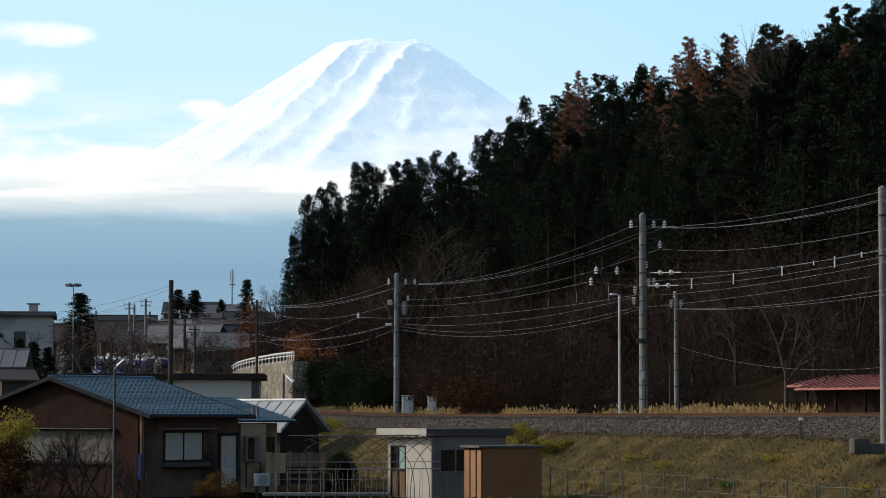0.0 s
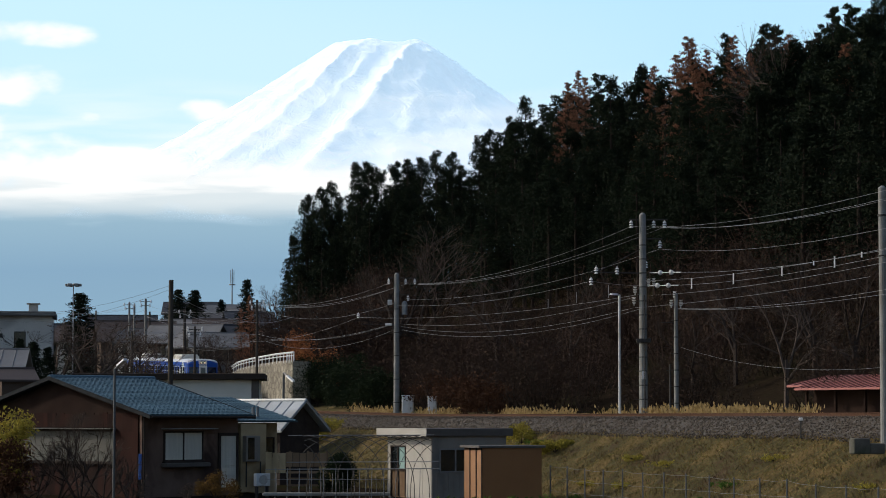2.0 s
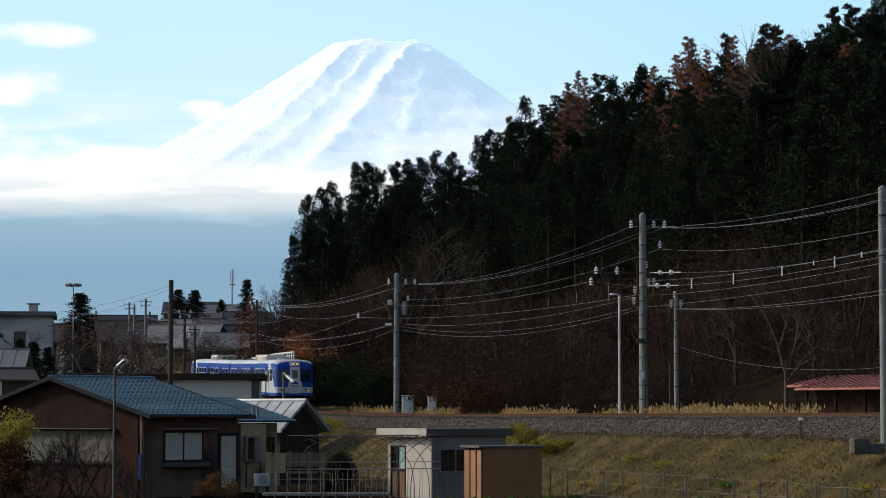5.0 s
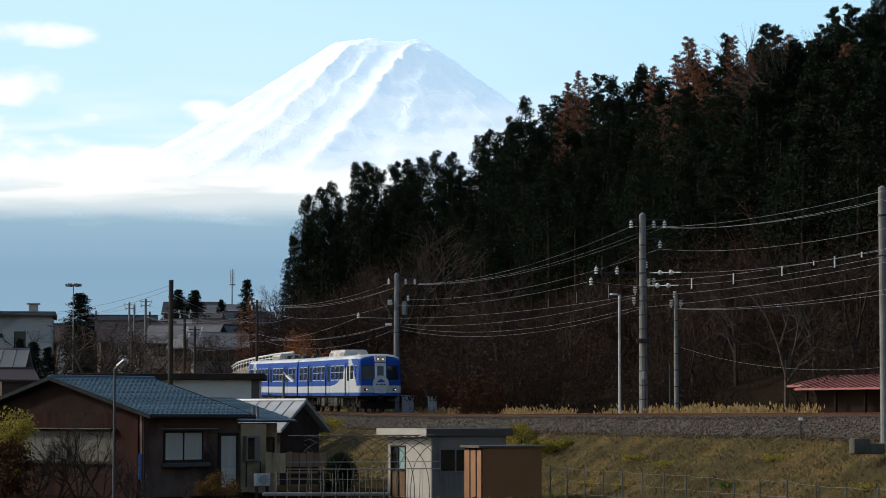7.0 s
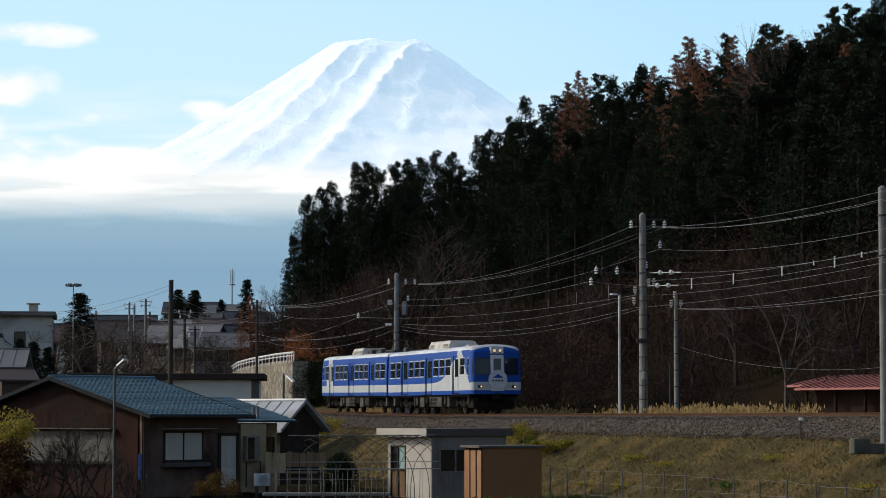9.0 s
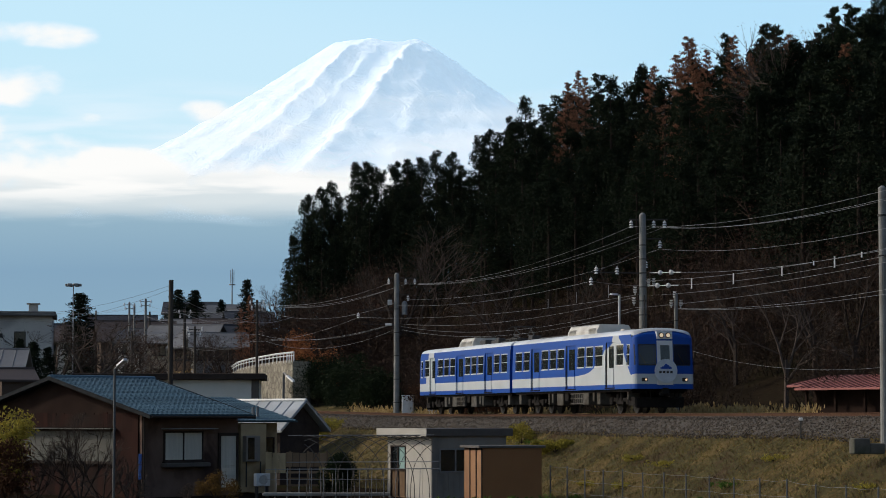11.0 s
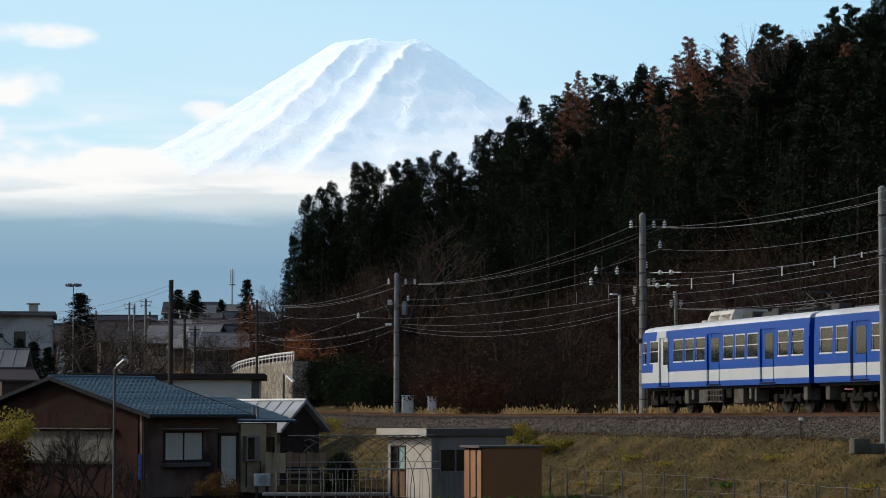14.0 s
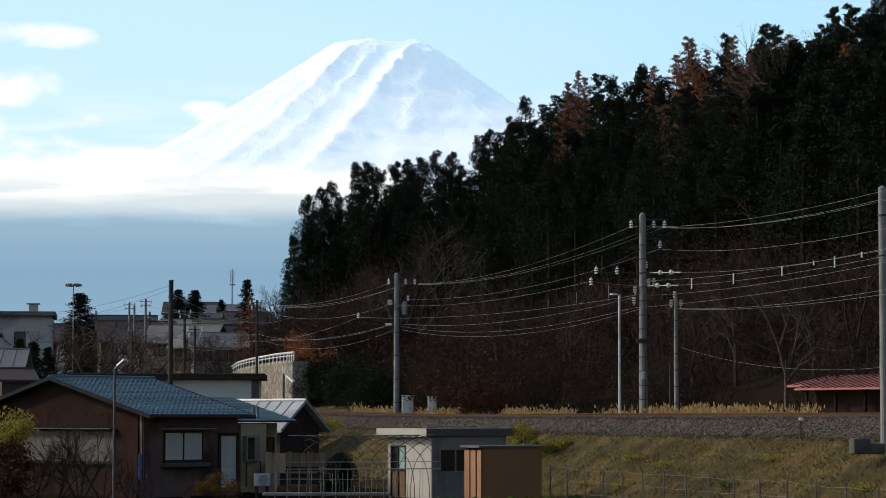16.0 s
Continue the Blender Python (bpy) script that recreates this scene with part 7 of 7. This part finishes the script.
# brown scrub high on the slope, under the crest trees
for i in range(120):
    p = on_track(70 + 130 * (i + tree_rng.random()) / 120, 24 + 52 * tree_rng.random())
    k = 1.1 + 0.7 * tree_rng.random()
    e = thing("thicket", "reddish-brown scrub high on the wooded slope", "thicket", Matrix.Translation((p.x, p.y, ground_z(p.x, p.y) - 0.2)) @ Matrix.Rotation(tree_rng.random() * 6.28, 4, "Z") @ Matrix.Diagonal((k * 1.2, k * 1.2, k, 1)), "brushwood")
    for name, me in zip(("brushwood", "foliage"), RUSSET[i % 2] if i % 3 else BRUSH[i % 4]):
        ob = new(name, me)
        ob.parent = e
# bare trees standing on the open slope
for bx, bt, bd in ((742, 392, 240), (700, 430, 235), (775, 430, 225), (655, 470, 240), (920, 540, 180), (880, 470, 200), (1010, 480, 185), (1225, 520, 150), (1300, 470, 150), (1440, 420, 140), (1390, 500, 130), (1510, 440, 130)):
    tree_to("bare", bx, bt, bd, 1.2, label="leafless grey-brown tree among scrub on the slope")
# brush that closes the foot of the wood towards the far end of the hill
for i in range(40):
    p = sight(505 + 215 * (i + tree_rng.random()) / 40, 560, 236 + 62 * tree_rng.random())
    e = thing("thicket", "tall reddish-brown brushwood under the cedars", "thicket", Matrix.Translation((p.x, p.y, ground_z(p.x, p.y) - 0.2)) @ Matrix.Rotation(tree_rng.random() * 6.28, 4, "Z") @ Matrix.Diagonal((1.5, 1.5, 1.3 + 0.9 * tree_rng.random(), 1)), "brushwood")
    for name, me in zip(("brushwood", "foliage"), RUSSET[i % 2]):
        ob = new(name, me)
        ob.parent = e


# ---- grasses ----
def blades(name, rng, places, height, width, mat, label, lean=0.4, plume=0.0):
    n = len(places)
    p = np.array(places)
    h = height * (0.45 + 0.75 * rng.random(n))
    a = rng.random(n) * 6.283
    side = np.stack([np.cos(a), np.sin(a), np.zeros(n)], 1) * (width * (0.6 + 0.8 * rng.random(n)))[:, None]
    tip = p + np.stack([rng.normal(0, lean, n) * h, rng.normal(0, lean, n) * h, h], 1)
    mid = p * 0.45 + tip * 0.55 + np.stack([np.zeros(n), np.zeros(n), h * 0.12], 1)
    quads = [np.stack([p - side * 0.6, p + side * 0.6, mid + side * 0.5, mid - side * 0.5], 1), np.stack([mid - side * 0.5, mid + side * 0.5, tip + side * 0.1, tip - side * 0.1], 1)]
    v = np.concatenate([q.reshape(-1, 3) for q in quads])
    if plume:
        k = rng.random(n) < plume
        t, w = tip[k], side[k] * 3.6
        up = np.array((0, 0, 0.13))
        v = np.concatenate([v, np.stack([t - up * 0.6, t + w, t + up + w * 0.4, t - w * 0.7], 1).reshape(-1, 3)])
    me = leaf_mesh(name, v, mat)
    return tagged(new(name, me), label, "grass", kind="stuff")


def s_at(x, d):
    """Track chainage at offset d on the bearing x."""
    u = (x - 784) / F
    o = ORIGIN + SIDE * d
    return (o.x - u * o.y) / (u * BACK.y - BACK.x)


grass_rng = np.random.default_rng(9)
pts = []
while len(pts) < 135000:
    s, d = 60 + 120 * grass_rng.random() ** 1.5, -2.5 - 9.0 * grass_rng.random()
    if noise.noise(Vector((s * 0.5, d * 0.7, 0))) + 0.5 * noise.noise(Vector((s * 1.7, d * 2.0, 4))) > -0.62 + (0.3 if d > -3.0 else 0):
        p = on_track(s, d)
        pts.append((p.x, p.y, max(bank_z(s, d), ground_z(p.x, p.y)) - 0.03))
blades("bank_grass", grass_rng, pts, 0.12, 0.022, M_TURF, "rough olive and straw turf on the railway bank", 0.7)
pts = []
for x0, x1, n in ((630, 694, 1300), (745, 810, 1700), (898, 1015, 3400), (1060, 1125, 500), (1146, 1345, 7600), (1350, 1440, 700)):
    for _ in range(n):
        d = 3.4 + 2.6 * grass_rng.random()
        s = s_at(x0 + (x1 - x0) * grass_rng.random(), d)
        p = on_track(s, d)
        if noise.noise(Vector((s * 0.42, d * 0.5, 7))) > 0.15 * grass_rng.normal() - 0.08:
            pts.append((p.x, p.y, bank_z(s, d) - 0.05 - 0.35 * grass_rng.random() * (1 - noise.noise(Vector((s * 0.8, 0, 3))))))
blades("reed_bed", grass_rng, pts, 0.80, 0.018, M_STRAW, "tall golden dry reeds beside the track", 0.30, 0.9)


def ballast_stones():
    rng = np.random.default_rng(3)
    vs, fs = [], []
    base = np.array(((1, 0, 0), (-1, 0, 0), (0, 1, 0), (0, -1, 0), (0, 0, 1), (0, 0, -1)), float)
    tri = ((4, 0, 2), (4, 2, 1), (4, 1, 3), (4, 3, 0), (5, 2, 0), (5, 1, 2), (5, 3, 1), (5, 0, 3))
    for i in range(30000):
        s = 66 + 125 * rng.random() ** 1.6
        d = -0.85 - 2.1 * rng.random() ** 0.9
        p = on_track(s, d)
        c = np.array((p.x, p.y, bank_z(s, d) + 0.05 + 0.02 * rng.random()))
        q, _ = np.linalg.qr(rng.normal(size=(3, 3)))
        b0 = (base * (0.020 + 0.026 * rng.random(3))) @ q
        n = len(vs)
        vs.extend((b0 + c).tolist())
        fs.extend((n + a, n + b1, n + c1) for a, b1, c1 in tri)
    me = bpy.data.meshes.new("ballast_stones")
    me.from_pydata(vs, [], fs)
    me.materials.append(leaf_material("loose ballast stone", [(0.026, 0.021, 0.017), (0.08, 0.066, 0.054), (0.24, 0.205, 0.17)], 0.0))
    tagged(new("ballast_stones", me), "loose grey ballast stones on the track shoulder", "gravel", kind="stuff")


ballast_stones()


# ---- trees and shrubs of the town and yards ----
for tx, tt, td, tk, tw in ((437, 495, 285, "fir", 1.3), (446, 525, 246, "larch", 0.9), (428, 548, 248, "larch", 0.9), (260, 585, 236, "bare", 1.5), (300, 600, 232, "bare", 1.4), (355, 590, 240, "bare", 1.4), (395, 585, 245, "bare", 1.4), (225, 580, 232, "bare", 1.5), (315, 513, 380, "fir", 2.0), (345, 514, 385, "fir", 2.0), (392, 531, 420, "fir", 1.6), (143, 519, 340, "fir", 2.4), (200, 560, 250, "bare", 1.1),
                          (485, 505, 330, "bare", 0.9), (130, 556, 165, "bare", 1.9), (92, 580, 168, "bare", 1.7), (60, 605, 160, "fir", 1.4), (85, 615, 158, "fir", 1.3), (35, 600, 165, "fir", 1.2), (180, 585, 180, "bare", 1.6), (30, 628, 155, "pine", 0.9),
                          (445, 560, 282, "larch", 1.0), (425, 575, 280, "larch", 1.0), (460, 570, 290, "bare", 1.0), (500, 560, 300, "cedar", 0.9), (100, 555, 300, "bare", 1.0), (270, 575, 300, "bare", 0.8), (380, 600, 262, "bare", 0.7), (300, 545, 420, "bare", 0.9), (475, 520, 340, "bare", 0.9)):
    tree_to(tk, tx, tt, td, tw, "town trees", {"cedar": "dark green conifer among the town houses", "fir": "dark conical conifer among the town houses", "bare": "leafless tree beside the town houses"}.get(tk, ""))


def shrub(x, y, d, w, h, mat, label, count=1800, size=0.05, base=None, stems=True):
    """A leafy shrub of overlapping lumps on a few stems."""
    p = sight(x, y, d)
    s, dd = track_coords(p.x, p.y)
    g = ground_z(p.x, p.y) if base is None else base
    if base is None and -13 < dd < 9:
        g = max(g, bank_z(s, dd))
    e = thing("shrub", label, "shrub", Matrix.Translation((p.x, p.y, g)))
    rng = np.random.default_rng(int(x * 7 + y))
    cs = [(rng.normal(0, w * 0.25), rng.normal(0, w * 0.25), h * (0.25 + 0.65 * rng.random())) for _ in range(16)]
    rs = [0.22 * (w + h) * (0.6 + 0.6 * rng.random()) * 0.6 for _ in range(16)]
    put("stem", Shape().rod((0, 0, -0.2), (0.05, 0, h * 0.6), 0.04, 0.015, 6).rod((0, 0, 0), (w * 0.2, 0.1, h * 0.6), 0.03, 0.01, 5).rod((0, 0, 0), (-w * 0.2, -0.1, h * 0.6), 0.03, 0.01, 5), M_BARK, e)
    ob = new("foliage", leaf_mesh("foliage", leaf_cloud(rng, cs, rs, count, size, 0.9, 0.45), mat))
    ob.parent = e
    return e


shrub(10, 760, 91, 1.7, 3.4, M_YELLOWLEAF, "yellow-green leafy shrub at the yard edge", 3600, 0.06)
shrub(2, 790, 90, 1.8, 2.4, M_BROWNLEAF, "brown withered shrub at the yard edge", 2400, 0.06)
shrub(380, 850, 94, 1.5, 1.1, M_OCHRE, "ochre autumn shrub before the house", 2600, 0.035)
shrub(604, 830, 95, 1.0, 1.85, M_DARKSHRUB, "dark clipped evergreen shrub", 9000, 0.035)
shrub(590, 840, 95.5, 0.9, 1.4, M_DARKSHRUB, "small dark evergreen garden shrub", 1800, 0.035)
for gx, gd, gw, gh, label in ((922, -3.6, 1.9, 0.95, "yellow autumn bush on the bank"), (945, -4.6, 1.6, 0.7, "yellow autumn bush on the bank"), (982, -4.2, 1.6, 0.5, "low yellowing bush on the bank"), (580, -3.4, 2.4, 0.9, "yellowing bush below the track"), (562, -4.4, 2.4, 0.9, "yellowing bush below the track")):
    q = on_track(s_at(gx, gd), gd)
    shrub(gx, 770, q.y, gw, gh, M_YELLOWLEAF, label, 2600, 0.045)
shrub(1245, 828, 80, 0.8, 0.5, M_GREEN, "bright green weed on the bank", 900, 0.05)
shrub(1525, 860, 69, 1.2, 0.6, M_YELLOWLEAF, "yellow weeds by the fence", 900, 0.05)
for gx in (790, 822, 850, 880, 915, 950):
    shrub(gx, 879, 78, 0.8, 0.62, M_GREEN, "low green garden plant", 700, 0.05)
for gx in (590, 640, 660):
    shrub(gx, 878, 84, 0.6, 0.35, M_GREEN, "low green garden plant", 400, 0.05)
for gx, gy, gd, gw, gh in ((562, 690, 203, 3, 3.6), (596, 700, 196, 4, 3.6), (634, 690, 189, 4, 3.4), (588, 670, 208, 3.5, 4.8), (628, 665, 200, 4, 4.8), (668, 700, 183, 3.5, 3.0), (545, 690, 209, 3, 4.0)):
    shrub(gx, gy, gd, gw, gh, M_DARKSHRUB, "dark evergreen bushes at the foot of the hill", 6000, 0.065)
for gx, gy, gd, gh in ((530, 620, 214, 6.4), (548, 625, 212, 6.0), (517, 612, 216, 6.4), (566, 628, 211, 5.4)):
    shrub(gx, gy, gd, 2.2, gh, M_RUSSETLEAF, "russet bush above the retaining wall", 1800, 0.08)
for gx, gd in ((820, 157), (860, 149), (790, 163)):
    shrub(gx, 690, gd, 4.0, 2.8, M_BROWNLEAF, "dark brown withered bush behind the track", 3000, 0.07)


for i, gx in enumerate((190, 214, 246, 272, 292, 318, 340, 362, 384, 402, 424, 440)):
    shrub(gx, 640, 212 + 9 * (i % 4), 2.6, 1.8 + 0.5 * (i % 3), (M_BROWNLEAF, M_OCHRE, M_STRAW)[i % 3], ("brown withered scrub", "ochre autumn scrub", "pale dry reed clump")[i % 3] + " beside the line into town", 1200, 0.09)
for i in range(12):
    gd = -3.6 - 4.2 * ((i * 0.618) % 1.0)
    q = on_track(s_at(955 + (i * 83) % 600, gd), gd)
    shrub(784 + F * q.x / q.y, 800, q.y, 1.0, 0.16, M_YELLOWLEAF if i % 4 else M_GREEN, "low yellow-green weeds on the railway bank" if i % 4 else "low green weeds on the railway bank", 420, 0.035)


def bare_shrub(x, d, h, seed, label="leafless spreading shrub before the house"):
    p = sight(x, 860, d)
    rng = np.random.default_rng(seed)
    e = thing("bare_shrub", label, "shrub", Matrix.Translation((p.x, p.y, ground_z(p.x, p.y))))
    for k in range(5):
        sh = Shape()

        def grow(a, w, n, r, depth):
            c = a + w * n
            sh.rod(a, c, r, r * 0.6, 4, False)
            if depth:
                for _ in range(3):
                    grow(a.lerp(c, 0.5 + 0.5 * rng.random()), (w + Vector(rng.normal(0, 0.5, 3)) + Vector((0, 0, 0.15))).normalized(), n * 0.62, r * 0.6, depth - 1)
        grow(Vector((0, 0, -0.1)), Vector((rng.normal(0, 0.7), rng.normal(0, 0.4), 1)).normalized(), h * 0.5, 0.035, 4)
        put("branch", sh, M_TWIG, e)


bare_shrub(100, 91.5, 3.0, 1)
bare_shrub(142, 91, 3.3, 2)
bare_shrub(182, 92, 2.6, 3)
bare_shrub(62, 91.6, 2.6, 8)
bare_shrub(230, 91, 1.6, 4)
bare_shrub(330, 95, 0.8, 6)
bare_shrub(30, 91.8, 2.2, 9)


motions()
